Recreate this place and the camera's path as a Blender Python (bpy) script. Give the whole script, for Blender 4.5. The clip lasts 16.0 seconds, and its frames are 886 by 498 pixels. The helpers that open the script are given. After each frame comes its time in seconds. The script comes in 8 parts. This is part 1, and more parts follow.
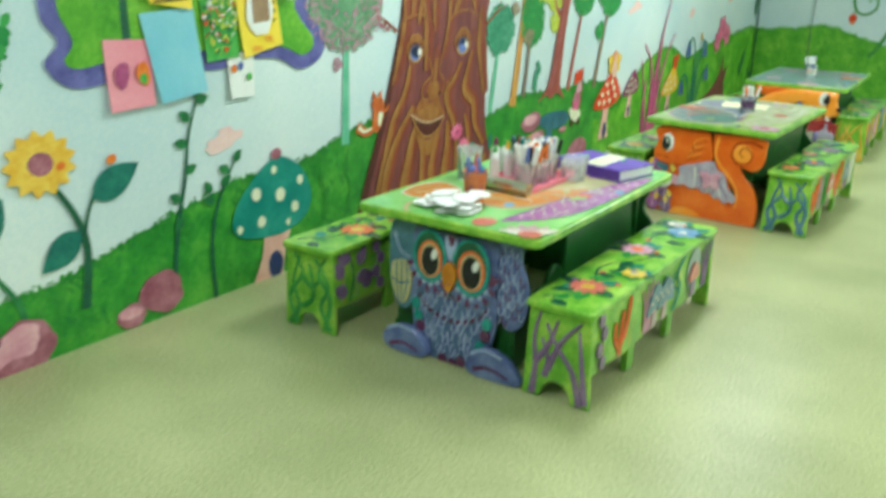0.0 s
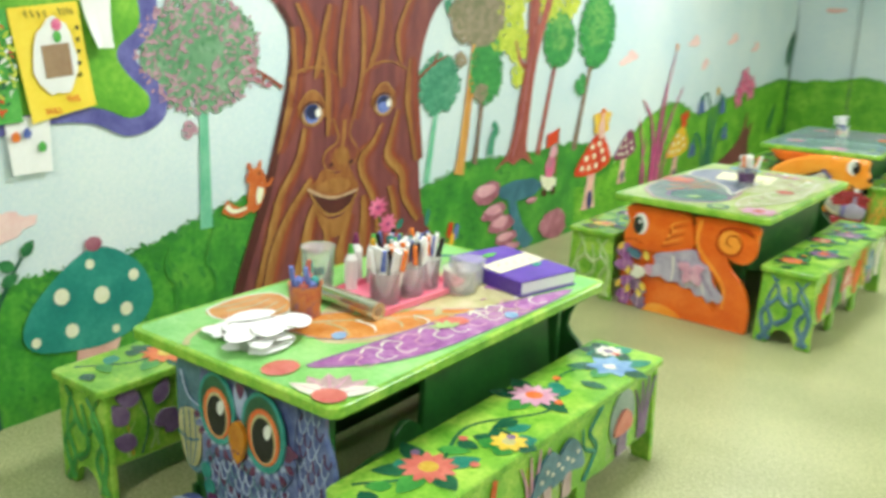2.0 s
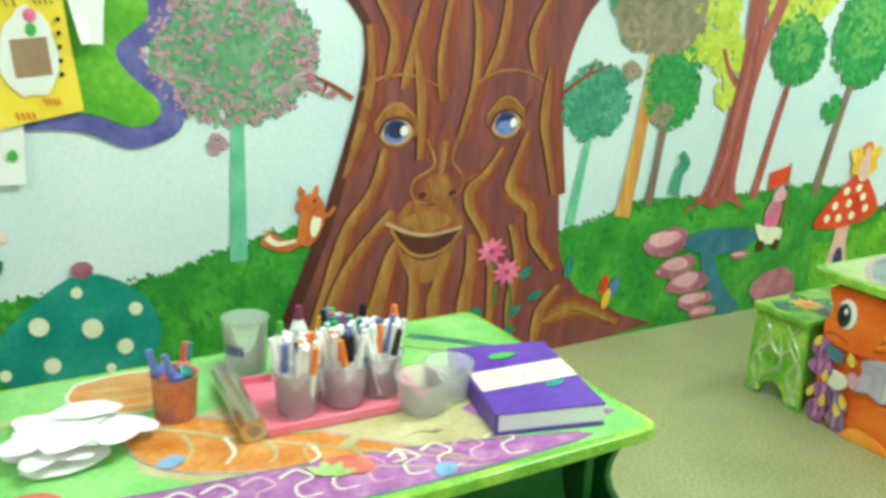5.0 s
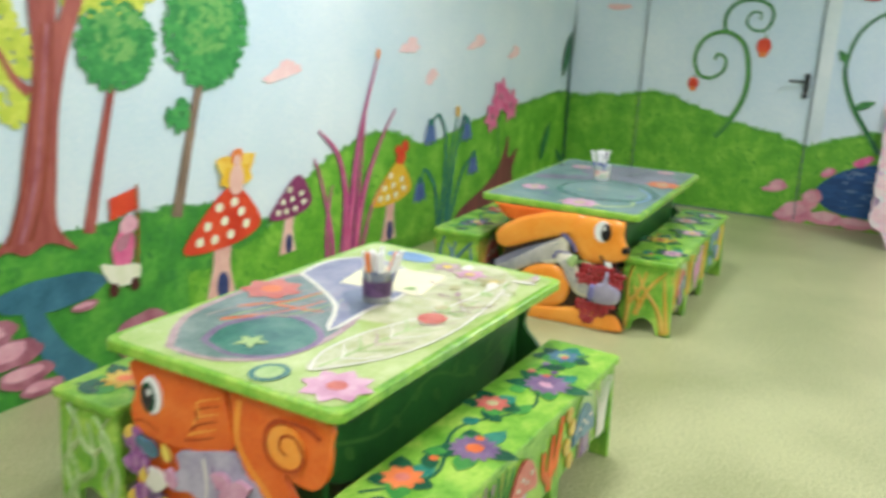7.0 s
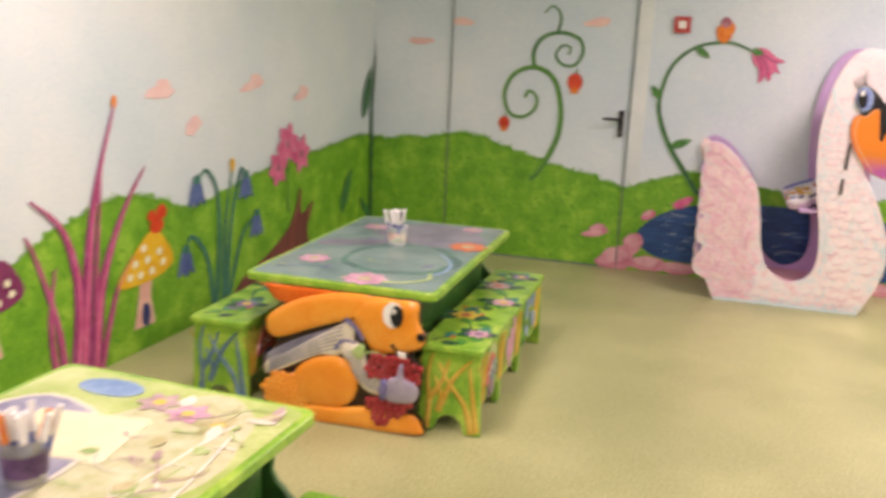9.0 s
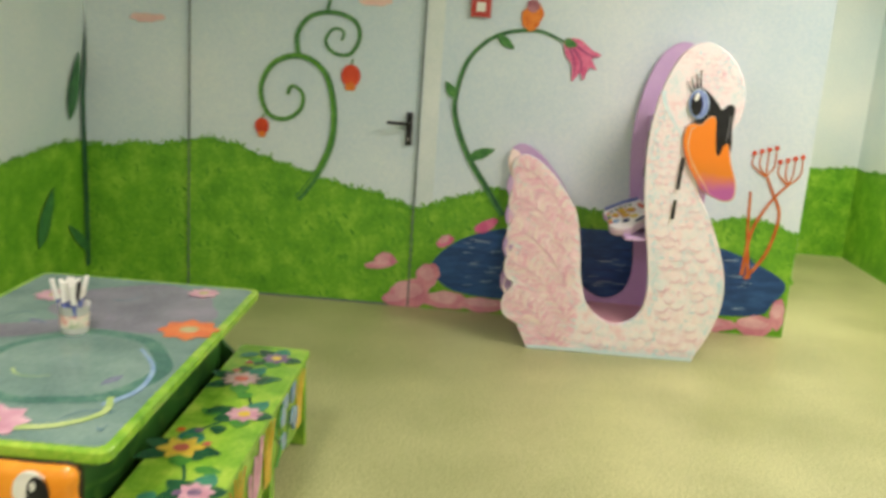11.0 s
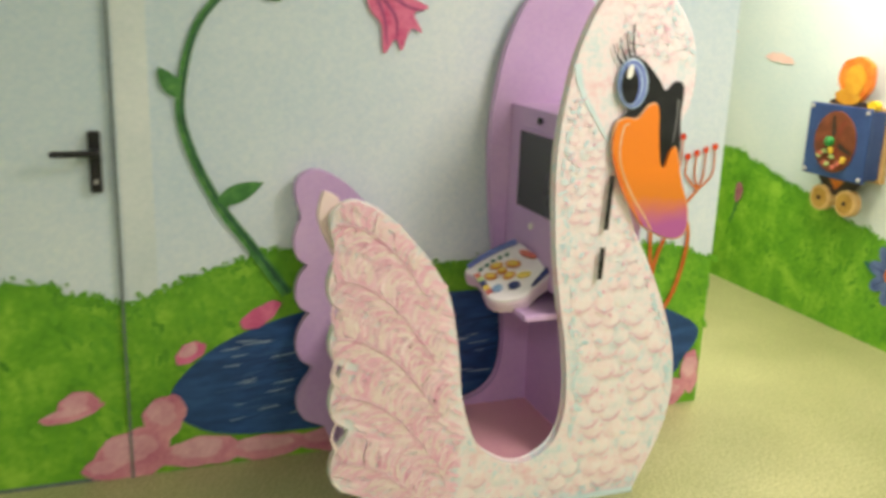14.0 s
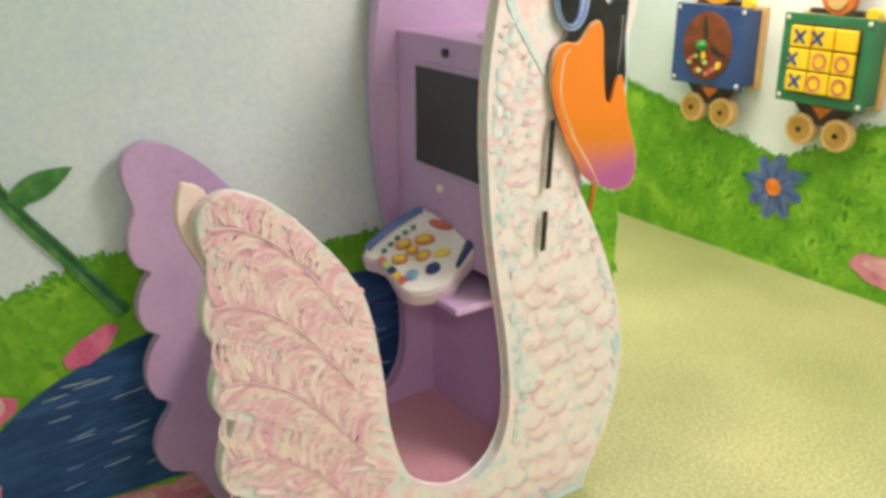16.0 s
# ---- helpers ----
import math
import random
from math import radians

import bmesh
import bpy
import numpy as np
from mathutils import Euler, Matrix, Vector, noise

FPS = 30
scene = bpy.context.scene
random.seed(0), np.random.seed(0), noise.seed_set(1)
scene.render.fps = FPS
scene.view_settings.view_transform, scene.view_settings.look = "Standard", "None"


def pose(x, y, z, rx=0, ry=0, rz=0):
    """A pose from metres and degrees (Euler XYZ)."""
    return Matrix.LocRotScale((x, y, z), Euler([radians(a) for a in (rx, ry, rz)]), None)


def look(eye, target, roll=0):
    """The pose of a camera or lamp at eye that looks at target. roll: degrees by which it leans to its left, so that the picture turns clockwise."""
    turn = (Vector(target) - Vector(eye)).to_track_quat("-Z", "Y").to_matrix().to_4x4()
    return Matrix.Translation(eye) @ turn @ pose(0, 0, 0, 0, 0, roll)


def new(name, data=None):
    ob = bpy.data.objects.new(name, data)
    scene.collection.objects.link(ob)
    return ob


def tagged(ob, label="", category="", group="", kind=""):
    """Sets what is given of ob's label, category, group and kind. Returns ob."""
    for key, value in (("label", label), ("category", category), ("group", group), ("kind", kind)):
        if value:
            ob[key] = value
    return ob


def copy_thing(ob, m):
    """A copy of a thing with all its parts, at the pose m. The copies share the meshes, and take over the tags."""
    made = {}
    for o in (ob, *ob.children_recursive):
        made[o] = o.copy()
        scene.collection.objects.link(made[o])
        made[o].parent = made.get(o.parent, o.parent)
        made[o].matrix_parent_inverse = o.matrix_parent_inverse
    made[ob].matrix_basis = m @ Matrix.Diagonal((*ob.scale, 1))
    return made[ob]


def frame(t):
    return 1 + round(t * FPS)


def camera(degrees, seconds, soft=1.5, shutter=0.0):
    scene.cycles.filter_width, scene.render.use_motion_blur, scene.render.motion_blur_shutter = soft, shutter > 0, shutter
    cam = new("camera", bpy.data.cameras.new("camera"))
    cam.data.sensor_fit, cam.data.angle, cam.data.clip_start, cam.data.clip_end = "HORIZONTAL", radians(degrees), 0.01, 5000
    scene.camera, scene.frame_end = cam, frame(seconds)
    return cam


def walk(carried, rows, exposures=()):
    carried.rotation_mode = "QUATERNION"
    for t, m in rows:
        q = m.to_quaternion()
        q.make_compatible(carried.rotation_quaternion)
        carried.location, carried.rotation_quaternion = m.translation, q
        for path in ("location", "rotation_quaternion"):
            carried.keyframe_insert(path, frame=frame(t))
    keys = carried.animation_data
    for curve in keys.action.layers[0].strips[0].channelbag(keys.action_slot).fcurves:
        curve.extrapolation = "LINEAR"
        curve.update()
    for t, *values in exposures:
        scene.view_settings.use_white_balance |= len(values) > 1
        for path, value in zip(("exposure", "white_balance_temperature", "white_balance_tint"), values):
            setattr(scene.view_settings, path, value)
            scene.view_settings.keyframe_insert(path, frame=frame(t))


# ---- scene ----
cam = camera(53.0, 16.0, soft=3.5, shutter=0.5)
PATH = [
    (0, (2.829, 2.606, 1.544), (1.851, 4.234, 0.916), 1.9),
    (0.5, (2.841, 2.926, 1.554), (1.86, 4.58, 1.005), 3.2),
    (1, (2.84, 3.231, 1.529), (1.886, 4.882, 0.927), 3.3),
    (1.5, (2.8, 3.578, 1.532), (1.868, 5.27, 1.011), 2.7),
    (2, (2.873, 3.904, 1.532), (1.77, 5.484, 0.994), 2.0),
    (2.5, (2.91, 4.142, 1.519), (1.679, 5.605, 0.933), 3.4),
    (3, (2.881, 4.408, 1.538), (1.62, 5.852, 0.967), 4.3),
    (3.2, (2.868, 4.503, 1.538), (1.591, 5.935, 0.973), 4.4),
    (5.3, (2.892, 5.426, 1.532), (1.27, 6.451, 0.968), 2.2),
    (5.5, (2.84, 5.549, 1.526), (1.25, 6.642, 1.001), 1.8),
    (6, (2.804, 5.884, 1.466), (1.405, 7.227, 0.977), 4.6),
    (6.5, (2.946, 6.146, 1.548), (1.811, 7.695, 0.989), 4.1),
    (7, (2.846, 6.486, 1.545), (1.993, 8.213, 1.008), 2.9),
    (7.5, (2.8, 6.705, 1.537), (2.03, 8.47, 0.996), 2.0),
    (8.5, (2.805, 7.142, 1.551), (2.096, 8.941, 1.041), 2.9),
    (9, (2.785, 7.387, 1.57), (2.252, 9.261, 1.116), 2.6),
    (9.5, (2.737, 7.75, 1.515), (2.375, 9.649, 1.003), 1.8),
    (10, (2.844, 8.063, 1.583), (2.601, 9.984, 1.084), 3.2),
    (10.2, (2.82, 8.19, 1.589), (2.596, 10.116, 1.097), 3.6),
    (12.3, (2.436, 9.81, 1.557), (2.69, 11.745, 1.121), 3.2),
    (12.5, (2.426, 9.952, 1.559), (2.709, 11.877, 1.1), 3.1),
    (13, (2.389, 10.313, 1.554), (2.713, 12.235, 1.106), 3.2),
    (13.5, (2.327, 10.695, 1.524), (2.772, 12.578, 1.019), 4.1),
    (14, (2.278, 11.024, 1.523), (2.957, 12.834, 1.011), 2.1),
    (14.5, (2.321, 11.336, 1.51), (3.134, 13.09, 0.997), 1.6),
    (15, (2.34, 11.538, 1.493), (3.198, 13.255, 0.932), 3.0),
    (15.5, (2.319, 11.695, 1.513), (3.286, 13.325, 0.876), 0.3),
    (16, (2.3, 11.766, 1.5), (3.366, 13.313, 0.811), 0.1),
]
walk(cam, [(t, look(eye, target, roll)) for t, eye, target, roll in PATH],
     [(0.0, 0.64, 5850, -3), (0.5, 0.76, 5600, -7), (1.0, 0.74, 5500, -18), (1.5, 0.78, 6100, 4), (2.0, 0.8, 6250, 9), (2.5, 0.78, 5850, -11), (3.2, 0.79, 5450, -14), (5.4, 0.74, 6450, 1), (6.0, 0.74, 6900, 22), (6.5, 0.7, 5950, 23), (7.0, 0.62, 5950, 20), (7.5, 0.62, 7250, 42), (8.5, 0.56, 7000, 42),
      (9.0, 0.56, 7400, 44), (9.5, 0.5, 7750, 40), (10.0, 0.43, 7400, 25), (12.5, 0.44, 7450, 18), (14.0, 0.44, 7400, 19), (16.0, 0.5, 7350, 19)])

# ---- light ----
world = bpy.data.worlds.new("world")
scene.world = world
world.use_nodes = True
world.node_tree.nodes["Background"].inputs[0].default_value = (0.75, 0.85, 0.9, 1)
world.node_tree.nodes["Background"].inputs[1].default_value = 0.55


def area_lamp(name, m, sx, sy, power, colour):
    data = bpy.data.lights.new(name, "AREA")
    data.shape, data.size, data.size_y, data.energy, data.color = "RECTANGLE", sx, sy, power, colour
    ob = new(name, data)
    ob.matrix_world = m
    return ob


LAMPS = [(1.5, 3.2, 30), (1.5, 6.6, 30), (1.5, 10.0, 30), (4.2, 5.0, 30), (4.2, 8.5, 30), (4.2, 12.0, 34)]
for lx, ly, power in LAMPS:
    area_lamp("ceiling_lamp", pose(lx, ly, 2.655), 0.55, 1.1, power, (1.0, 0.99, 0.98))
# unseen warm lamp, added to brighten the passage and its walls
area_lamp("ceiling_lamp", pose(5.1, 14.1, 2.655), 0.5, 1.0, 36, (1.0, 0.94, 0.84))
LAMPS.append((5.1, 14.1, 36))


# ---- materials ----
def lin(h):
    """A linear colour from a hex string."""
    v = [int(h[i:i + 2], 16) / 255 for i in (0, 2, 4)]
    return tuple(((c + 0.055) / 1.055) ** 2.4 if c > 0.04045 else c / 12.92 for c in v) + (1.0,)


def paint(name, a, b=None, scale=9.0, rough=0.5, bump=0.06, fine=70.0, c=None, spec=0.4, island=0.0, stretch=(1, 1, 1), grain=0.45):
    """Brushed paint: two or three colours mixed by broad and fine noise, with light relief."""
    m = bpy.data.materials.new(name)
    m.use_nodes = True
    nt = m.node_tree
    nd, ln = nt.nodes, nt.links
    bsdf = nd["Principled BSDF"]
    bsdf.inputs["Roughness"].default_value = rough
    bsdf.inputs["Specular IOR Level"].default_value = spec
    tc = nd.new("ShaderNodeTexCoord")
    mp = nd.new("ShaderNodeMapping")
    mp.inputs["Scale"].default_value = stretch
    ln.new(tc.outputs["Object"], mp.inputs["Vector"])
    n1, n2 = nd.new("ShaderNodeTexNoise"), nd.new("ShaderNodeTexNoise")
    n1.inputs["Scale"].default_value, n1.inputs["Detail"].default_value = scale, 4
    n2.inputs["Scale"].default_value, n2.inputs["Detail"].default_value = fine, 3
    ln.new(mp.outputs[0], n1.inputs["Vector"])
    ln.new(mp.outputs[0], n2.inputs["Vector"])
    add = nd.new("ShaderNodeMath")
    add.operation = "MULTIPLY_ADD"
    add.inputs[1].default_value = grain
    ln.new(n2.outputs[0], add.inputs[0])
    ln.new(n1.outputs[0], add.inputs[2])
    last = add.outputs[0]
    if island:
        geo = nd.new("ShaderNodeNewGeometry")
        ma = nd.new("ShaderNodeMath")
        ma.operation = "MULTIPLY_ADD"
        ma.inputs[1].default_value = island
        ln.new(geo.outputs["Random Per Island"], ma.inputs[0])
        ln.new(last, ma.inputs[2])
        last = ma.outputs[0]
    ramp = nd.new("ShaderNodeValToRGB")
    e = ramp.color_ramp.elements
    mid = 0.5 + grain * 0.5 + island * 0.5
    span = 0.22 + grain * 0.05 + island * 0.42
    fit = nd.new("ShaderNodeMapRange")
    fit.inputs[1].default_value, fit.inputs[2].default_value = mid - span, mid + span
    ln.new(last, fit.inputs[0])
    last = fit.outputs[0]
    e[0].color, e[1].color = lin(a), lin(b or a)
    if c:
        k = e.new(0.5)
        k.color = lin(c)
    ln.new(last, ramp.inputs[0])
    ln.new(ramp.outputs[0], bsdf.inputs["Base Color"])
    if bump:
        bp = nd.new("ShaderNodeBump")
        bp.inputs["Strength"].default_value, bp.inputs["Distance"].default_value = bump, 0.01
        ln.new(n2.outputs[0], bp.inputs["Height"])
        ln.new(bp.outputs[0], bsdf.inputs["Normal"])
    return m


WALL_SKY = paint("sky_wall_paint", "bfd6dc", "e4ece8", scale=1.1, rough=0.5, bump=0.03, c="d2e1e2")
WALL_BLUE = paint("blue_sky_wall_paint", "bcd4e2", "e2ecee", scale=1.0, rough=0.5, bump=0.03, c="d0e0e8")
FLOOR = paint("speckled_vinyl", "8e9464", "c0c28e", scale=1.3, rough=0.36, bump=0.0, fine=100, c="a7aa7a", grain=1.7)
CEIL = paint("ceiling_paint", "dcdcd6", "eeeee8", scale=2, rough=0.8)
PLAIN = paint("plain_wall", "cfdccf", "dfe8df", scale=1.5, rough=0.6)
LIME = paint("lime_varnish", "5a9a2c", "b2d456", scale=9, rough=0.2, c="84ba3e", bump=0.03)
DARKG = paint("dark_green_paint", "1d4a1e", "2f6a2a", scale=6, rough=0.4)


# ---- mesh helpers ----
def part(name, bm, material, parent=None, label=""):
    me = bpy.data.meshes.new(name)
    bmesh.ops.recalc_face_normals(bm, faces=bm.faces)
    bm.to_mesh(me)
    bm.free()
    me.materials.append(material)
    ob = new(name, me)
    ob.parent = parent
    if label:
        tagged(ob, label)
    return ob


def slab(bm, x0, x1, y0, y1, z0, z1, bevel=0.0, seg=2):
    """A box with bevelled edges, added to bm."""
    r = bmesh.ops.create_cube(bm, size=1.0, matrix=Matrix.Translation(((x0 + x1) / 2, (y0 + y1) / 2, (z0 + z1) / 2)) @ Matrix.Diagonal((x1 - x0, y1 - y0, z1 - z0, 1)))
    if bevel:
        es = list({e for v in r["verts"] for e in v.link_edges})
        bmesh.ops.bevel(bm, geom=es, offset=bevel, segments=seg, affect="EDGES", profile=0.5)
    return bm


def box(name, x0, x1, y0, y1, z0, z1, material, parent=None, label="", bevel=0.0):
    return part(name, slab(bmesh.new(), x0, x1, y0, y1, z0, z1, bevel), material, parent, label)


def structure(ob, label, category):
    return tagged(ob, label, category, kind="structure")


# ---- structure ----
HIGH = 2.7
LEAN_K = 0.045   # the long wall runs slightly off the room's axis


def wall_x(y):
    return LEAN_K * (y - 6.5)


FAR_Y, END_X, SIDE_X, END_Y = 13.866, 4.49, 5.76, 16.3

floor = structure(box("floor", -0.6, 6.0, -1.0, 16.6, -0.12, 0.0, FLOOR), "pale green speckled sheet vinyl floor", "floor")
ceiling = structure(box("ceiling", -0.6, 6.0, -1.0, 16.6, HIGH, HIGH + 0.12, CEIL), "plain white ceiling", "ceiling")
bm = bmesh.new()
slab(bm, -0.15, 0.0, 0, 15.1, 0, HIGH)
for v in bm.verts:
    v.co.y -= 1.0
    v.co.x += wall_x(v.co.y)
wall_west = structure(part("wall_west", bm, WALL_SKY), "long wall painted with pale sky and a forest mural", "wall")
wall_north = structure(box("wall_north", 0.2, END_X, FAR_Y, FAR_Y + 0.14, 0, HIGH, WALL_BLUE), "end wall painted with sky, green hill and pond", "wall")
wall_east = structure(box("wall_east", SIDE_X, SIDE_X + 0.15, -1.0, END_Y, 0, HIGH, WALL_SKY), "side wall painted with sky and green meadow", "wall")
wall_end = structure(box("wall_end", END_X - 0.14, SIDE_X + 0.15, END_Y, END_Y + 0.15, 0, HIGH, WALL_SKY), "far passage wall with painted grass", "wall")
wall_passage = structure(box("wall_passage", END_X - 0.14, END_X, FAR_Y + 0.14, END_Y, 0, HIGH, PLAIN), "plain passage wall", "wall")
wall_south = structure(box("wall_south", -0.5, 6.0, -1.12, -1.0, 0, HIGH, PLAIN), "plain wall behind the play area", "wall")


# ---- outlines and painted shapes ----
def ell(cu, cz, ru, rz, rot=0.0, n=26, wob=0.0, seed=0):
    rnd, c, s = random.Random(seed), math.cos(radians(rot)), math.sin(radians(rot))
    ph = [rnd.uniform(0, 6.28) for _ in range(4)]
    pts = []
    for i in range(n):
        a = 2 * math.pi * i / n
        k = 1 + wob * (0.5 * math.sin(2 * a + ph[0]) + 0.35 * math.sin(3 * a + ph[1]) + 0.3 * math.sin(7 * a + ph[2]))
        u, z = ru * k * math.cos(a), rz * k * math.sin(a)
        pts.append((cu + c * u - s * z, cz + s * u + c * z))
    return pts


def leaf(cu, cz, length, width, rot, n=9):
    """A pointed leaf with its stalk end at (cu, cz)."""
    c, s, up, lo = math.cos(radians(rot)), math.sin(radians(rot)), [], []
    for i in range(n + 1):
        t = i / n
        w = width * 0.5 * math.sin(math.pi * t ** 0.8) ** 0.9 if 0 < t < 1 else 0
        up.append((length * t, w))
        if 0 < i < n:
            lo.append((length * t, -w))
    return [(cu + c * u - s * z, cz + s * u + c * z) for u, z in up + lo[::-1]]


def glide(pts, per=7, closed=False):
    """Points along a smooth curve through pts."""
    p = [Vector(q) for q in pts]
    n, out = len(p), []
    for i in range(n if closed else n - 1):
        a, b, c, d = (p[(i + k) % n] if closed else p[min(max(i + k, 0), n - 1)] for k in (-1, 0, 1, 2))
        for j in range(per):
            t = j / per
            out.append(0.5 * ((2 * b) + (c - a) * t + (2 * a - 5 * b + 4 * c - d) * t * t + (3 * b - a - 3 * c + d) * t ** 3))
    if not closed:
        out.append(p[-1])
    return [tuple(q) for q in out]


def ribbon(pts, w0, w1=None, per=7, taper=0.0):
    """The outline of a brush stroke through pts, w0 wide at its start and w1 at its end."""
    w1 = w0 if w1 is None else w1
    c = glide(pts, per)
    lft, rgt = [], []
    for i, q in enumerate(c):
        a, b = c[max(i - 1, 0)], c[min(i + 1, len(c) - 1)]
        d = Vector((b[0] - a[0], b[1] - a[1])).normalized()
        w = 0.5 * (w0 + (w1 - w0) * i / (len(c) - 1))
        if taper:
            w *= min(1.0, 0.08 + i / (len(c) - 1) / taper)
        lft.append((q[0] - d.y * w, q[1] + d.x * w))
        rgt.append((q[0] + d.y * w, q[1] - d.x * w))
    return lft, rgt


def on_west(u, z, off):
    return Vector((wall_x(u) + off, u, z))


def on_north(u, z, off):
    return Vector((u, FAR_Y - off, z))


def on_east(u, z, off):
    return Vector((SIDE_X - off, u, z))


def on_end(u, z, off):
    return Vector((u, END_Y - off, z))


class Brush:
    """Lays painted or raised shapes on one surface, as parts of its owner."""

    def __init__(self, place, owner, base=0.002, step=0.0011):
        self.place, self.owner, self.base, self.step, self.layer, self.count = place, owner, base, step, 0, 0

    def off(self, layer):
        if layer is None:
            self.layer += 1
            layer = self.layer % 14
        self.count += 1   # no two shapes lie in one plane
        return self.base + self.step * layer + 1.4e-5 * (self.count % 60)

    def fill(self, name, outline, material, layer=None, label="", thick=0.0, into=None, parent=None):
        o = self.off(layer) + thick
        bm = into or bmesh.new()
        top = [bm.verts.new(self.place(u, z, o)) for u, z in outline]
        bm.faces.new(top)
        if thick:
            k = thick * 0.35
            n = len(outline)
            cu, cz = sum(p[0] for p in outline) / n, sum(p[1] for p in outline) / n
            mid = [bm.verts.new(self.place(u + (u - cu) * 0.012, z + (z - cz) * 0.012, o - k)) for u, z in outline]
            low = [bm.verts.new(self.place(u + (u - cu) * 0.012, z + (z - cz) * 0.012, o - thick - self.base * 0.8)) for u, z in outline]
            for a, b in ((top, mid), (mid, low)):
                for i in range(n):
                    j = (i + 1) % n
                    bm.faces.new((a[i], a[j], b[j], b[i]))
        if into:
            return None
        return part(name, bm, material, parent or self.owner, label)

    def stroke(self, name, pts, w0, w1, material, layer=None, label="", per=7, into=None, parent=None, high=0.0, taper=0.0):
        o = self.off(layer)
        bm = into or bmesh.new()
        lft, rgt = ribbon(pts, w0, w1, per, taper)
        a = [bm.verts.new(self.place(u, z, o)) for u, z in lft]
        b = [bm.verts.new(self.place(u, z, o)) for u, z in rgt]
        if high:
            m = [bm.verts.new(self.place((p[0] + q[0]) / 2, (p[1] + q[1]) / 2, o + high)) for p, q in zip(lft, rgt)]
            for i in range(len(a) - 1):
                bm.faces.new((a[i], a[i + 1], m[i + 1], m[i]))
                bm.faces.new((m[i], m[i + 1], b[i + 1], b[i]))
        else:
            for i in range(len(a) - 1):
                bm.faces.new((a[i], a[i + 1], b[i + 1], b[i]))
        if into:
            return None
        return part(name, bm, material, parent or self.owner, label)

    def dabs(self, name, spots, size, material, layer=None, label="", seed=1, aspect=0.6, tall=None, jitter=1.0, parent=None):
        """Many small brush dabs round the given spots, as one part."""
        o, rnd, bm = self.off(layer), random.Random(seed), bmesh.new()
        vs, fs = [], []
        for i, (u, z) in enumerate(spots):
            r, rot = size * rnd.uniform(0.55, 1.3), rnd.uniform(0, 6.28) * jitter + (tall or 0)
            c, s = math.cos(rot), math.sin(rot)
            k0 = len(vs)
            for j in range(7):
                a = 6.283 * j / 7
                q = rnd.uniform(0.8, 1.15)
                x, y = r * q * math.cos(a), r * q * aspect * math.sin(a)
                vs.append(self.place(u + c * x - s * y, z + s * x + c * y, o + 2.5e-6 * (i % 380)))
            fs.append(tuple(range(k0, k0 + 7)))
        bm.free()
        me = bpy.data.meshes.new(name)
        me.from_pydata(vs, [], fs)
        me.materials.append(material)
        ob = new(name, me)
        ob.parent = parent or self.owner
        tagged(ob, label, kind="stuff")
        return ob


def scatter(cu, cz, ru, rz, count, seed, edge=0.0, rot=0.0):
    """Random spots in an ellipse; edge draws them to its rim."""
    rnd, c, s = random.Random(seed), math.cos(radians(rot)), math.sin(radians(rot))
    out = []
    for _ in range(count):
        a, r = rnd.uniform(0, 6.283), rnd.random() ** (0.5 - 0.35 * edge)
        r *= 1 + rnd.uniform(-0.06, 0.08)
        u, z = ru * r * math.cos(a), rz * r * math.sin(a)
        out.append((cu + c * u - s * z, cz + s * u + c * z))
    return out


# ---- mural paints ----
GRASS = paint("painted_grass", "4a9220", "90c842", scale=7, rough=0.5, c="68ac2c", fine=45)
GRASS_D = paint("painted_grass_deep", "2a762a", "66ae3c", scale=6, rough=0.5, c="429430", fine=45)
DAB_G = paint("grass_dabs", "3c8420", "82be3c", scale=9, rough=0.5, island=0.4, c="5ca42a", bump=0)
DAB_GD = paint("deep_grass_dabs", "267030", "5ca43c", scale=9, rough=0.5, island=0.4, c="3c8c34", bump=0)
STEM = paint("stem_green", "1f5a38", "3f8a4a", scale=14, rough=0.5)
STEM_D = paint("stem_dark", "1c4a38", "2e6a48", scale=14, rough=0.5)
VINE = paint("vine_green", "2c6a34", "5f9c50", scale=25, rough=0.5, c="3f8242")
LEAFT = paint("teal_leaf", "1e6058", "3c8a74", scale=20, rough=0.5)
TEAL = paint("teal_cap", "237a70", "45a08c", scale=6, rough=0.45, c="2f8c7c")
MINT = paint("mint_trunk", "5aae88", "86c8a4", scale=10, rough=0.5)
CREAM = paint("cream_spot", "dfe3b8", "f2f0d6", scale=18, rough=0.5)
BARK = paint("bark_brown", "663438", "8e5046", scale=4, rough=0.5, c="7a4040", stretch=(1, 3, 0.45), fine=30)
BARK_D = paint("bark_dark", "3e1a18", "5c2a24", scale=8, rough=0.5, stretch=(1, 3, 0.5))
BARK_L = paint("bark_ochre", "946026", "b88c4c", scale=14, rough=0.5, stretch=(1, 2, 0.6))
BARK_T = paint("bark_tawny", "7c4420", "a87038", scale=12, rough=0.5, stretch=(1, 2, 0.5))
BARK_S = paint("bark_maroon", "6a3030", "8e4a36", scale=10, rough=0.5, stretch=(1, 3, 0.5))
BARK_U = paint("bark_honey", "885426", "ae7c40", scale=14, rough=0.5, stretch=(1, 2, 0.6))
BARK_P = paint("bark_pale_edge", "b08a68", "ceb494", scale=20, rough=0.5)
BARK_M = paint("bark_russet", "7a3220", "9a4a2c", scale=10, rough=0.5, stretch=(1, 3, 0.5))
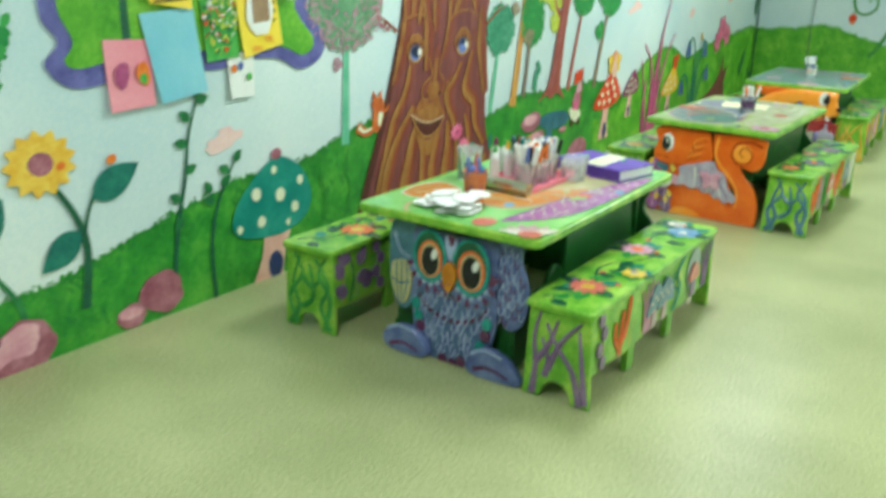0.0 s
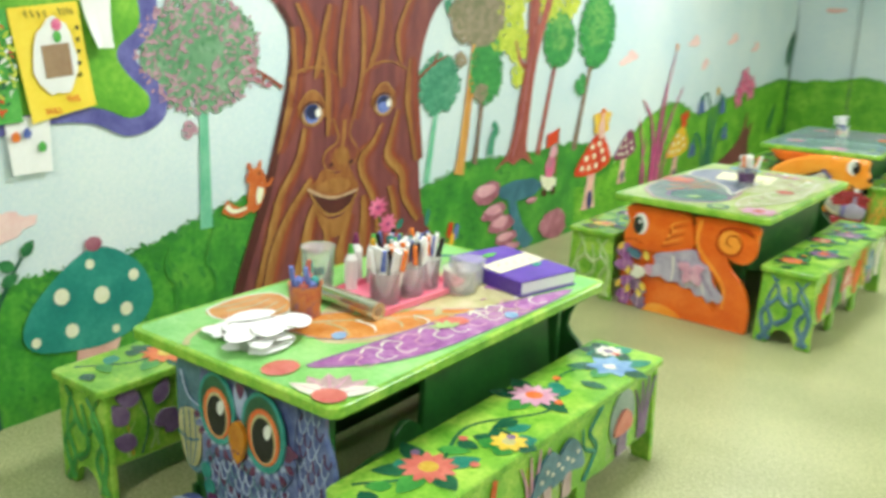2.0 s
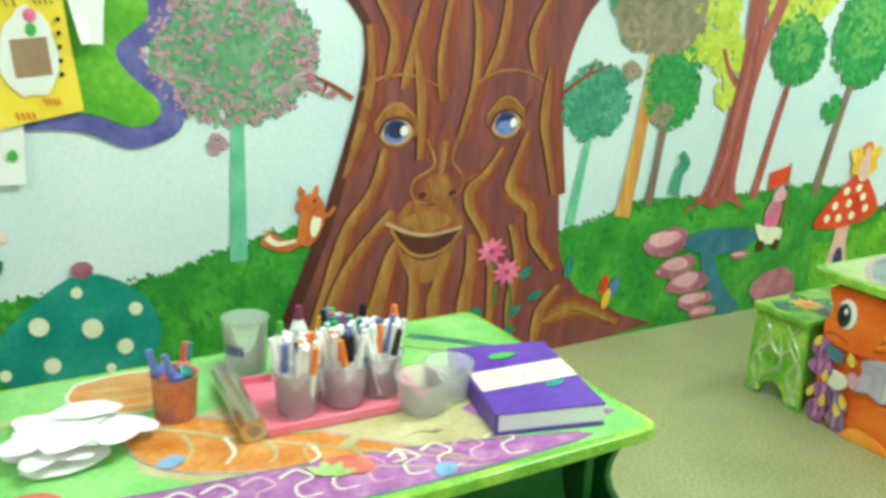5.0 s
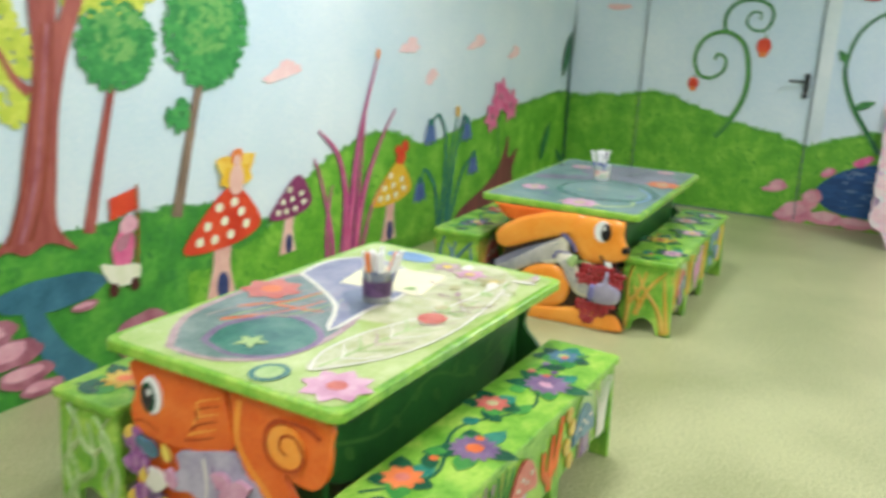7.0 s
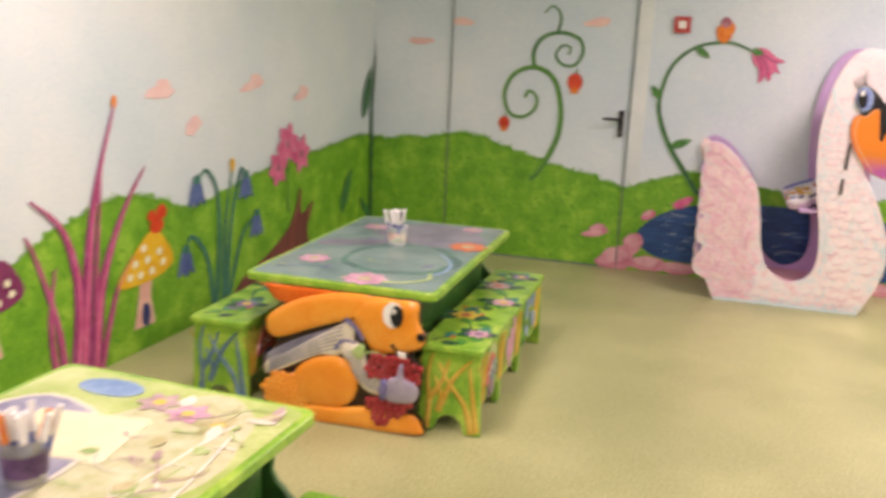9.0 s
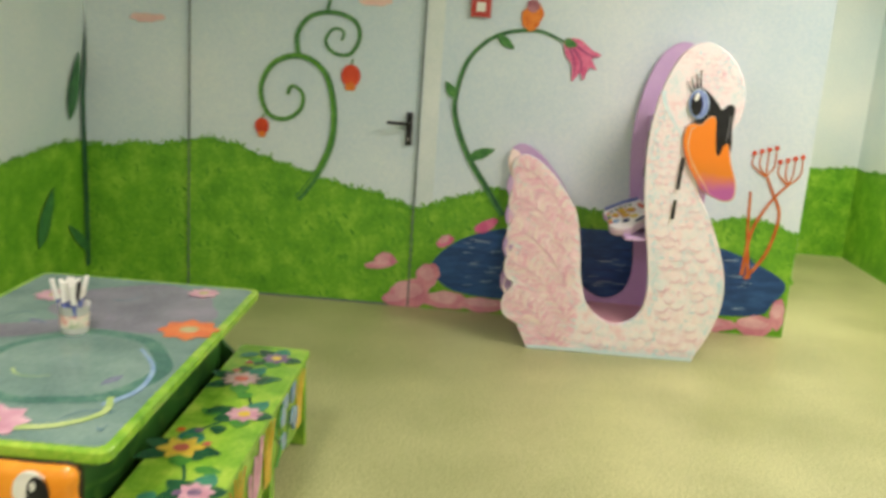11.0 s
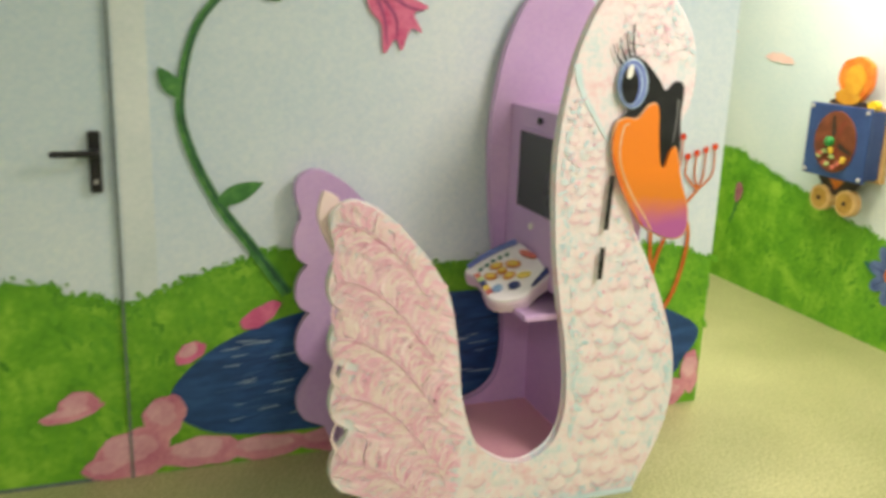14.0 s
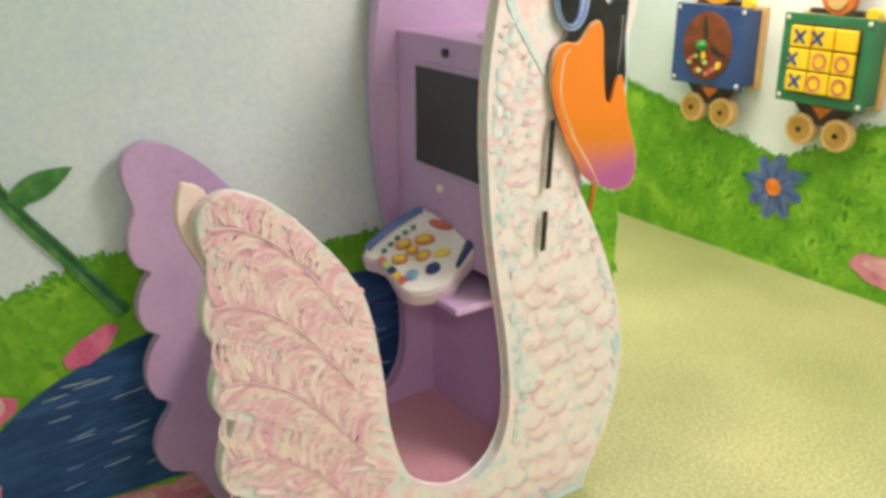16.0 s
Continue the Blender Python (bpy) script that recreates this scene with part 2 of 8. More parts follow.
MAROON = paint("maroon_trunk", "8a3a34", "b8685a", scale=10, rough=0.5, stretch=(1, 3, 0.4))
TAN = paint("tan_trunk", "b87a34", "e0aa58", scale=10, rough=0.5, stretch=(1, 3, 0.4))
TRUNK_G = paint("grey_brown_trunk", "6a5a4c", "947c64", scale=12, rough=0.5, stretch=(1, 3, 0.4))
CROWN_P = paint("blossom_dabs", "9c7484", "c8a0ac", scale=9, rough=0.55, island=0.6, c="b08894", bump=0)
CROWN_S = paint("sage_dabs", "4c8456", "94b494", scale=9, rough=0.55, island=0.8, c="6e9c74", bump=0)
CROWN_T = paint("teal_dabs", "2f7a5c", "6fae8c", scale=9, rough=0.55, island=0.8, c="4a9674", bump=0)
CROWN_B = paint("mauve_dabs", "6f7450", "b09a88", scale=9, rough=0.55, island=0.8, c="8d8468", bump=0)
CROWN_G = paint("green_dabs", "257a3c", "5aae54", scale=9, rough=0.55, island=0.8, c="3c9448", bump=0)
CROWN_L = paint("light_green_dabs", "4c9a48", "86bc64", scale=9, rough=0.55, island=0.6, bump=0)
CROWN_Y = paint("yellow_green_dabs", "a0b832", "dce060", scale=9, rough=0.55, island=0.8, c="c4d044", bump=0)
BLUE = paint("pond_blue", "173a6a", "2f5c94", scale=5, rough=0.4, c="1f4a7e", stretch=(2, 2, 7))
BLUE_L = paint("water_glints", "7fa4c8", "c4d8e8", scale=20, rough=0.5)
BLUE_M = paint("pond_stroke_blue", "142c58", "46709c", scale=9, rough=0.45, island=0.7, c="24487c", bump=0)
POOL = paint("pool_teal", "2a5c70", "4a8494", scale=8, rough=0.45)
ROCK = paint("pink_rock", "c06a84", "e8a8b0", scale=9, rough=0.5, c="d68a9a")
ROCK_D = paint("mauve_rock", "8a4a5c", "c08490", scale=11, rough=0.5, c="a66674")
ROCK_L = paint("pale_rock", "d08c9c", "eec0c4", scale=9, rough=0.5, c="dea4b0")
RED = paint("red_cap", "c8321c", "e8562c", scale=8, rough=0.45)
PURPLE = paint("purple_cap", "6a2450", "96446c", scale=10, rough=0.45)
YEL = paint("yellow_cap", "e0a41c", "f2cc3c", scale=9, rough=0.45)
PETAL_Y = paint("yellow_petal", "e2a828", "f6d860", scale=18, rough=0.5)
PINK = paint("pink_petal", "cc4a7c", "ee86a8", scale=14, rough=0.5)
STALK = paint("pink_stalk", "d8a090", "efc8b4", scale=10, rough=0.5)
NAVY = paint("navy_door", "22305e", "3c4a80", scale=14, rough=0.5)
BLACK_N = paint("deep_navy", "141c38", "24305a", scale=14, rough=0.5)
MAGENTA = paint("magenta_blade", "8a2a5c", "b8588a", scale=12, rough=0.5)
LAVENDER = paint("lavender_border", "4c4a8c", "7472b4", scale=14, rough=0.45)
WHITE = paint("white_paint", "e4e4dc", "f4f4ee", scale=20, rough=0.5)
BLACK = paint("black_paint", "121214", "26262a", scale=20, rough=0.35)
SKIN_R = paint("squirrel_rust", "b8501c", "d87c3c", scale=14, rough=0.5)
CLOUD = paint("pink_cloud", "e8bcb8", "f4d8d0", scale=8, rough=0.6)
BLUEFL = paint("blue_petal", "4658a0", "7a8ccc", scale=14, rough=0.5)
SLATE_P = paint("slate_blue_petal", "3c5488", "6880b0", scale=16, rough=0.5)
ORANGE2 = paint("orange_center", "d8641c", "f2943c", scale=20, rough=0.45)

WEST, NORTH, EAST, END = Brush(on_west, wall_west), Brush(on_north, wall_north, base=0.004), Brush(on_east, wall_east), Brush(on_end, wall_end)


def hill(br, name, tops, material, dab_material, seed, bottom=0.0, layer=0, dens=70, label=""):
    """Painted grass up to a line, with tufts on it and dabs over it."""
    rnd = random.Random(seed)
    line = [(u, z + rnd.uniform(-0.012, 0.012)) for u, z in glide(tops, 9)]
    bm = bmesh.new()
    o = br.off(layer)
    lo = [bm.verts.new(br.place(u, bottom, o)) for u, z in line]
    hi = [bm.verts.new(br.place(u, z, o)) for u, z in line]
    for i in range(len(line) - 1):
        bm.faces.new((lo[i], lo[i + 1], hi[i + 1], hi[i]))
    ob = part(name, bm, material, br.owner, label)
    span = abs(line[-1][0] - line[0][0])
    tufts, over = [], []
    for _ in range(int(dens * span)):
        k = rnd.randrange(len(line) - 1)
        t = rnd.random()
        u, z = line[k][0] * (1 - t) + line[k + 1][0] * t, line[k][1] * (1 - t) + line[k + 1][1] * t
        for _ in range(3):
            tufts.append((u + rnd.uniform(-0.03, 0.03), z + rnd.gauss(-0.008, 0.011)))
        over.append((u, bottom + 0.02 + (z - bottom - 0.02) * rnd.random() ** 0.8))
    br.dabs("grass_tufts", tufts, 0.0105, dab_material, layer + 1, seed=seed + 1, aspect=0.5, tall=1.57, jitter=0.2)
    br.dabs("grass_strokes", over, 0.024, dab_material, layer + 1, seed=seed + 2, aspect=0.4, tall=1.4, jitter=0.2)
    return ob


def lollipop_tree(br, cu, cz, ru, rz, foot, top_w, crown, trunk, count, seed, dab=0.028, lean=0.0):
    br.stroke("painted_tree_trunk", [foot, ((foot[0] + cu) / 2 + lean, (foot[1] + cz) / 2), (cu, cz - rz * 0.2)], top_w * 1.9, top_w, trunk, 3)
    br.fill("painted_tree_crown", ell(cu, cz, ru * 0.9, rz * 0.9, 0, 30, 0.12, seed), crown, 4)
    br.dabs("painted_leaves", scatter(cu, cz, ru, rz, int(count * 1.7), seed, 0.35), dab * 0.72, crown, 5, seed=seed)


def toadstool(br, u, z, w, h, cap, tilt, spots, seed, door=True):
    """A toadstool house: u, z at the middle of its foot."""
    br.fill("toadstool_stalk", glide([(u - w * 0.2, z), (u - w * 0.1, z + h * 0.3), (u - w * 0.07 + tilt * 0.3, z + h * 0.6), (u + w * 0.13 + tilt * 0.3, z + h * 0.6), (u + w * 0.13, z + h * 0.3), (u + w * 0.2, z)], 5), STALK, 6)
    if door:
        br.fill("toadstool_door", ell(u + w * 0.03, z + h * 0.12, w * 0.08, h * 0.13), NAVY, 7)
    cz, rnd = z + h * 0.5, random.Random(seed)
    cap_pts = glide([(u - w * 0.5 + tilt * 0.5, cz), (u - w * 0.36 + tilt, cz + h * 0.24), (u + tilt * 1.6, cz + h * 0.5), (u + w * 0.36 + tilt, cz + h * 0.3), (u + w * 0.5 + tilt * 0.5, cz + h * 0.08), (u + w * 0.1 + tilt * 0.4, cz - h * 0.03)], 6, True)
    br.fill("toadstool_cap", cap_pts, cap, 8)
    grid = ((-0.33, 0.07), (-0.14, 0.06), (0.07, 0.07), (0.28, 0.13), (-0.24, 0.19), (-0.02, 0.2), (0.2, 0.25), (-0.1, 0.33), (0.1, 0.35), (0.34, 0.2))
    for a, b in grid[:spots]:
        br.fill("cap_spot", ell(u + tilt * (0.6 + b) + w * a, cz + h * b, w * 0.05, h * 0.042, 20, 12), CREAM, 9)


def stone(br, u, z, w, h, seed, material=None, rot=0.0, layer=6):
    br.fill("painted_stone", ell(u, z, w, h, rot, 22, 0.16, seed), material or ROCK_D, layer)
    br.fill("painted_stone", ell(u - w * 0.12, z + h * 0.25, w * 0.72, h * 0.55, rot, 20, 0.2, seed + 3), ROCK_L, layer + 0.5)


def daisy(br, u, z, r, petals, petal, centre, rc, width=0.5, layer=7, squash=1.0, thick=0.0, parent=None, name="painted_flower"):
    bm = bmesh.new()
    for i in range(petals):
        a = 360 * i / petals + 12
        q = [(u + (x - u), z + (y - z) * squash) for x, y in leaf(u + 0.12 * r * math.cos(radians(a)), z + 0.12 * r * math.sin(radians(a)), r * 0.9, r * width, a, 7)]
        br.fill("petal", q, petal, layer, into=bm, thick=thick)
    ob = part(name, bm, petal, parent or br.owner)
    br.fill("flower_centre", ell(u, z, rc, rc * squash), centre, layer + 1, thick=thick * 1.3, parent=ob)
    return ob


# ---- west wall: the forest mural ----
hill(WEST, "painted_meadow", [(1.5, 0.2), (3.0, 0.22), (4.35, 0.28), (4.84, 0.37), (5.46, 0.51), (6.03, 0.56), (6.5, 0.67), (7.2, 0.6), (7.71, 0.55), (8.12, 0.63), (8.51, 0.63), (9.15, 0.63), (9.5, 0.6), (9.95, 0.44)], GRASS_D, DAB_GD, 11, dens=80)
hill(WEST, "painted_meadow", [(9.4, 0.3), (9.75, 0.34), (10.1, 0.5), (10.38, 0.68), (10.88, 0.8), (11.2, 0.74), (11.49, 0.66), (12.13, 0.76), (12.92, 0.82), (13.5, 0.86), (13.97, 0.84)], GRASS, DAB_G, 12, layer=2, dens=80)
for u, z, w in ((10.06, 1.17, 0.13), (11.23, 1.27, 0.11), (12.1, 1.28, 0.12), (11.5, 1.08, 0.08), (12.7, 1.2, 0.09), (5.45, 0.72, 0.12)):
    WEST.fill("painted_cloud", ell(u, z, w, 0.035, 8, 24, 0.3, int(u * 10)), CLOUD, 2)
    WEST.fill("painted_cloud", ell(u + w * 0.2, z + 0.03, w * 0.55, 0.03, 0, 20, 0.3, int(u * 7)), CLOUD, 3)

# yellow flower, leaves and vines
daisy(WEST, 4.56, 0.77, 0.15, 13, PETAL_Y, ROCK_D, 0.052, 0.55, 8, 0.85)
WEST.stroke("flower_stem", [(4.69, 0.16), (4.72, 0.4), (4.68, 0.55), (4.6, 0.68)], 0.04, 0.022, STEM_D, 6)
WEST.stroke("flower_stem", [(4.71, 0.45), (4.74, 0.55), (4.78, 0.63)], 0.018, 0.012, STEM_D, 6)
WEST.fill("painted_leaf", leaf(4.76, 0.6, 0.25, 0.13, 25), LEAFT, 7)
WEST.fill("painted_leaf", leaf(4.7, 0.48, 0.22, 0.12, 215), LEAFT, 7)
WEST.fill("painted_leaf", leaf(4.3, 0.5, 0.2, 0.1, 60), LEAFT, 7)
WEST.stroke("flower_stem", [(4.45, 0.02), (4.42, 0.25), (4.32, 0.42), (4.28, 0.55)], 0.03, 0.015, STEM, 6)
for u, z, s in ((4.62, 0.73, 0.02), (4.84, 0.72, 0.024)):
    WEST.fill("painted_ladybird", ell(u + 0.02, z + 0.02, s, s * 0.8, 20), ORANGE2, 9)
WEST.stroke("painted_vine", [(5.13, 0.1), (5.16, 0.35), (5.22, 0.6), (5.25, 0.78), (5.31, 0.94)], 0.026, 0.01, STEM_D, 6)
for u, z, a in ((5.15, 0.38, 40), (5.19, 0.5, 150), (5.22, 0.62, 20), (5.24, 0.74, 165), (5.26, 0.84, 140), (5.3, 0.92, 10), (5.29, 0.93, 60)):
    WEST.fill("painted_leaf", leaf(u, z, 0.07, 0.045, a), STEM, 7)
WEST.stroke("painted_vine", [(5.36, 0.0), (5.35, 0.25), (5.4, 0.45), (5.5, 0.62)], 0.024, 0.01, STEM_D, 6)
for u, z, a in ((5.38, 0.46, 165), (5.42, 0.53, 25), (5.36, 0.5, 120), (5.47, 0.58, 150), (5.5, 0.62, 50)):
    WEST.fill("painted_leaf", leaf(u, z, 0.07, 0.045, a), STEM, 7)
for u, z, w, h, s in ((4.42, 0.09, 0.12, 0.11, 3), (4.3, 0.06, 0.12, 0.09, 4), (5.06, 0.12, 0.12, 0.09, 5), (4.9, 0.06, 0.08, 0.05, 6)):
    stone(WEST, u, z, w, h, s)
for u in (6.1, 6.3):
    WEST.stroke("water_grass", [(u, 0.2), (u + 0.03, 0.35), (u - 0.02, 0.45), (u + 0.03, 0.58)], 0.014, 0.006, DAB_GD, 6)

# teal toadstool
WEST.fill("toadstool_stalk", glide([(5.6, 0.0), (5.66, 0.12), (5.7, 0.25), (5.86, 0.25), (5.82, 0.12), (5.8, 0.0)], 5), STALK, 6)
WEST.fill("toadstool_door", ell(5.75, 0.06, 0.05, 0.07), NAVY, 7)
WEST.fill("toadstool_cap", glide([(5.48, 0.35), (5.56, 0.47), (5.76, 0.6), (5.93, 0.53), (6.01, 0.39), (5.97, 0.27), (5.8, 0.21), (5.6, 0.23), (5.5, 0.27)], 6, True), TEAL, 8)
for u, z, s in ((5.63, 0.44, 0.03), (5.79, 0.41, 0.032), (5.66, 0.3, 0.026), (5.89, 0.33, 0.026), (5.93, 0.46, 0.022), (5.52, 0.29, 0.018), (5.75, 0.54, 0.018), (5.84, 0.26, 0.016)):
    WEST.fill("cap_spot", ell(u, z, s, s * 1.1, 20, 14), CREAM, 9)
WEST.fill("painted_ladybird", ell(5.77, 0.615, 0.035, 0.028), ROCK_D, 9)

# blossom tree
lollipop_tree(WEST, 6.3, 1.3, 0.28, 0.225, (6.29, 0.58), 0.034, CROWN_S, MINT, 520, 21, 0.022)
WEST.dabs("painted_blossom", scatter(6.3, 1.3, 0.29, 0.23, 480, 22, 0.5), 0.0115, CROWN_P, 7, seed=23)
WEST.dabs("painted_leaves", scatter(6.22, 1.0, 0.035, 0.03, 24, 5), 0.014, CROWN_P, 5)

# the great tree: trunk, limbs, roots and furrows
trunk_l = glide([(6.38, 0.12), (6.45, 0.3), (6.6, 0.66), (6.71, 1.0), (6.76, 1.2), (6.77, 1.38), (6.68, 1.5), (6.5, 1.57)], 6)
trunk_r = glide([(6.6, 1.72), (6.86, 1.62), (7.05, 1.58), (7.2, 1.68), (7.36, 1.6), (7.55, 1.62), (7.8, 1.75), (8.15, 1.62), (7.92, 1.58), (7.76, 1.45), (7.67, 1.22), (7.66, 1.0), (7.68, 0.7), (7.72, 0.42), (7.85, 0.24), (8.02, 0.14), (8.3, 0.03)], 6)
WEST.fill("great_tree_trunk", trunk_l + trunk_r + [(7.95, 0.0), (7.56, 0.0), (7.3, 0.0), (7.0, 0.0), (6.6, 0.0), (6.36, 0.0)], BARK, 4, "smiling brown tree trunk painted on the wall")
WEST.stroke("trunk_shadow", [(6.38, 0.06), (6.46, 0.3), (6.61, 0.66), (6.72, 1.0), (6.77, 1.2), (6.78, 1.38), (6.7, 1.5)], 0.06, 0.03, BARK_D, 5)
RIDGES = (
    ((6.47, 0.05), (6.58, 0.36), (6.68, 0.65), (6.79, 0.8), (6.84, 0.95)), ((6.68, 0.85), (6.74, 1.04), (6.78, 1.22), (6.77, 1.4)), ((6.91, 1.17), (6.95, 1.33), (7.0, 1.5)),
    ((7.21, 1.5), (7.23, 1.37), (7.22, 1.17), (7.16, 0.97)), ((6.97, 1.3), (6.99, 1.06), (6.99, 0.9)), ((7.27, 1.2), (7.34, 1.37), (7.36, 1.58)),
    ((7.37, 0.93), (7.3, 0.84), (7.22, 0.78), (7.22, 0.69), (7.3, 0.56), (7.34, 0.4), (7.34, 0.04)), ((7.49, 0.99), (7.42, 0.83), (7.41, 0.75), (7.51, 0.66), (7.53, 0.58), (7.55, 0.51), (7.66, 0.38)),
    ((7.58, 1.25), (7.56, 1.04), (7.59, 0.9), (7.64, 0.71)), ((7.51, 1.22), (7.48, 1.37), (7.58, 1.56)), ((6.56, 0.05), (6.62, 0.36), (6.72, 0.55), (6.87, 0.71)), ((6.7, 0.03), (6.79, 0.3), (6.86, 0.52), (6.91, 0.6)),
    ((6.95, 0.03), (6.97, 0.31), (6.97, 0.44), (6.93, 0.53)), ((7.08, 0.03), (7.06, 0.3), (7.08, 0.39), (7.13, 0.5)), ((7.2, 0.03), (7.2, 0.27), (7.23, 0.44), (7.23, 0.58)),
    ((7.46, 0.03), (7.44, 0.25), (7.47, 0.45), (7.43, 0.6)), ((7.58, 0.04), (7.6, 0.2), (7.7, 0.3)), ((7.62, 0.14), (7.79, 0.18), (8.05, 0.07)), ((7.08, 1.12), (7.07, 1.3), (7.12, 1.58)), ((6.84, 1.2), (6.87, 1.36), (6.8, 1.5)))
for i, fr in enumerate(RIDGES):
    k = 1.0 + 0.25 * (i % 3)
    low = sum(p[1] for p in fr) / len(fr) < 0.75
    for side, w, tint, layer in ((0.03, 0.11, BARK_S, 4.4), (0.022, 0.082, BARK_M, 4.8), (0.016, 0.058, BARK_T if low else BARK_S, 5.2), (0.01, 0.038, BARK_U if low else BARK_T, 5.6), (0.004, 0.02, BARK_L if low else BARK_U, 6.0), (0.0, 0.0055, BARK_L, 6.4)):
        WEST.stroke("bark_ridge", [(u + side * k, z) for u, z in fr], w * k * 1.2, w * 0.5, tint, layer + (i % 4) * 0.08, taper=0.35)
    WEST.stroke("bark_furrow", [(u - 0.01, z) for u, z in fr], 0.012, 0.006, BARK_D, 6.2, taper=0.35)
# its face
for u, z, w, h in ((6.895, 1.01, 0.07, 0.052), (7.385, 1.022, 0.072, 0.054)):
    WEST.fill("tree_eyelid", glide([(u - w * 1.25, z + 0.03), (u - w * 0.5, z + 0.095), (u + w * 0.35, z + 0.1), (u + w * 1.2, z + 0.045), (u + w * 1.15, z - 0.02), (u, z + 0.02), (u - w * 1.05, z - 0.01)], 4, True), BARK_T, 8)
    WEST.stroke("eyelid_fold", [(u - w * 1.25, z + 0.035), (u - w * 0.5, z + 0.098), (u + w * 0.35, z + 0.104), (u + w * 1.2, z + 0.05)], 0.01, 0.006, BARK_L, 8.4)
    WEST.fill("tree_eyelid_rim", ell(u, z, w, h * 1.04), BARK_L, 8.6)
    WEST.fill("tree_eye_white", ell(u, z + 0.002, w * 0.9, h * 0.9), BARK_P, 9)
    WEST.fill("tree_iris", ell(u - 0.002, z + 0.006, w * 0.72, h * 0.82), NAVY, 10)
    WEST.fill("tree_iris", ell(u - 0.004, z - 0.012, w * 0.56, h * 0.52), BLUEFL, 10.5)
    WEST.fill("tree_pupil", ell(u, z + 0.008, w * 0.54, h * 0.58), BLACK_N, 11)
    WEST.fill("eye_glint", ell(u + w * 0.45, z + 0.006, 0.016, 0.019), WHITE, 12)
    WEST.stroke("tree_lash", [(u - w * 1.02, z - 0.004), (u - w * 0.6, z + 0.046), (u + w * 0.3, z + 0.056), (u + w * 1.05, z + 0.02)], 0.011, 0.007, BARK_D, 11.5)
    WEST.stroke("tree_brow", [(u - 0.15, z + 0.16), (u - 0.06, z + 0.205), (u + 0.06, z + 0.21), (u + 0.17, z + 0.17)], 0.012, 0.006, BARK_U, 9)
for u in (6.79, 7.47):
    for k in range(4):
        WEST.stroke("tree_lash", [(u, 1.05 + 0.012 * k), (u + (-0.05 if u < 7 else 0.05), 1.07 + 0.02 * k)], 0.006, 0.003, BARK_M, 9)
WEST.fill("tree_nose", glide([(7.07, 0.96), (7.06, 0.88), (6.985, 0.83), (6.965, 0.785), (6.985, 0.745), (7.06, 0.725), (7.13, 0.735), (7.185, 0.775), (7.19, 0.83), (7.15, 0.89), (7.16, 0.97), (7.12, 1.05)], 5, True), BARK_S, 6.8)
WEST.fill("nose_tip", ell(7.085, 0.785, 0.065, 0.062, 0, 20), BARK_T, 7.3)
WEST.fill("nose_tip", ell(7.09, 0.795, 0.04, 0.042, 0, 18), BARK_U, 7.6)
for pts, w in ((((7.03, 0.98), (7.065, 0.88), (6.985, 0.83), (6.965, 0.785), (6.99, 0.742), (7.05, 0.728)), 0.014), (((7.22, 1.09), (7.16, 0.96), (7.145, 0.89), (7.195, 0.825), (7.185, 0.77), (7.13, 0.735)), 0.014), (((7.11, 0.97), (7.1, 0.88), (7.09, 0.83)), 0.03)):
    WEST.stroke("nose_line", list(pts), w, w * 0.5, BARK_U, 8)
for u in (7.015, 7.15):
    WEST.fill("tree_nostril", ell(u, 0.762, 0.018, 0.012, 15), BARK_D, 8)
WEST.fill("upper_lip", glide([(6.87, 0.665), (6.92, 0.7), (6.965, 0.745), (7.06, 0.715), (7.14, 0.735), (7.18, 0.68), (7.21, 0.625), (7.08, 0.6), (6.96, 0.62)], 5, True), BARK_T, 6.7)
WEST.fill("upper_lip", glide([(6.93, 0.66), (6.99, 0.69), (7.1, 0.69), (7.15, 0.645), (7.06, 0.615)], 5, True), BARK_U, 6.9)
WEST.fill("lower_lip", glide([(6.9, 0.59), (6.95, 0.53), (7.03, 0.495), (7.11, 0.515), (7.18, 0.58), (7.13, 0.45), (7.05, 0.4), (6.96, 0.45)], 5, True), BARK_U, 6.7)
WEST.fill("tree_mouth", glide([(6.875, 0.655), (6.96, 0.612), (7.06, 0.594), (7.19, 0.612), (7.15, 0.56), (7.07, 0.525), (6.99, 0.53), (6.93, 0.575)], 5, True), BARK_D, 9)
WEST.stroke("tree_lip", [(6.86, 0.665), (6.96, 0.618), (7.06, 0.6), (7.2, 0.618)], 0.016, 0.012, BARK_P, 10)
WEST.stroke("tree_lip", [(6.88, 0.64), (6.93, 0.57), (6.99, 0.524), (7.07, 0.518), (7.15, 0.555), (7.2, 0.615)], 0.014, 0.01, BARK_L, 10)
for pts in (((6.72, 1.14), (6.62, 1.2), (6.52, 1.24)), ((6.62, 1.2), (6.6, 1.15)), ((7.66, 1.14), (7.78, 1.21), (7.9, 1.25)), ((7.78, 1.2), (7.82, 1.28))):
    WEST.stroke("painted_twig", list(pts), 0.02, 0.006, BARK_M, 6)
for u, z in ((6.55, 1.25), (6.6, 1.17), (6.57, 1.2), (6.66, 1.16)):
    WEST.fill("painted_leaf", leaf(u, z, 0.05, 0.025, 100 + 60 * (u - 6.5) * 9), ROCK_D, 7)
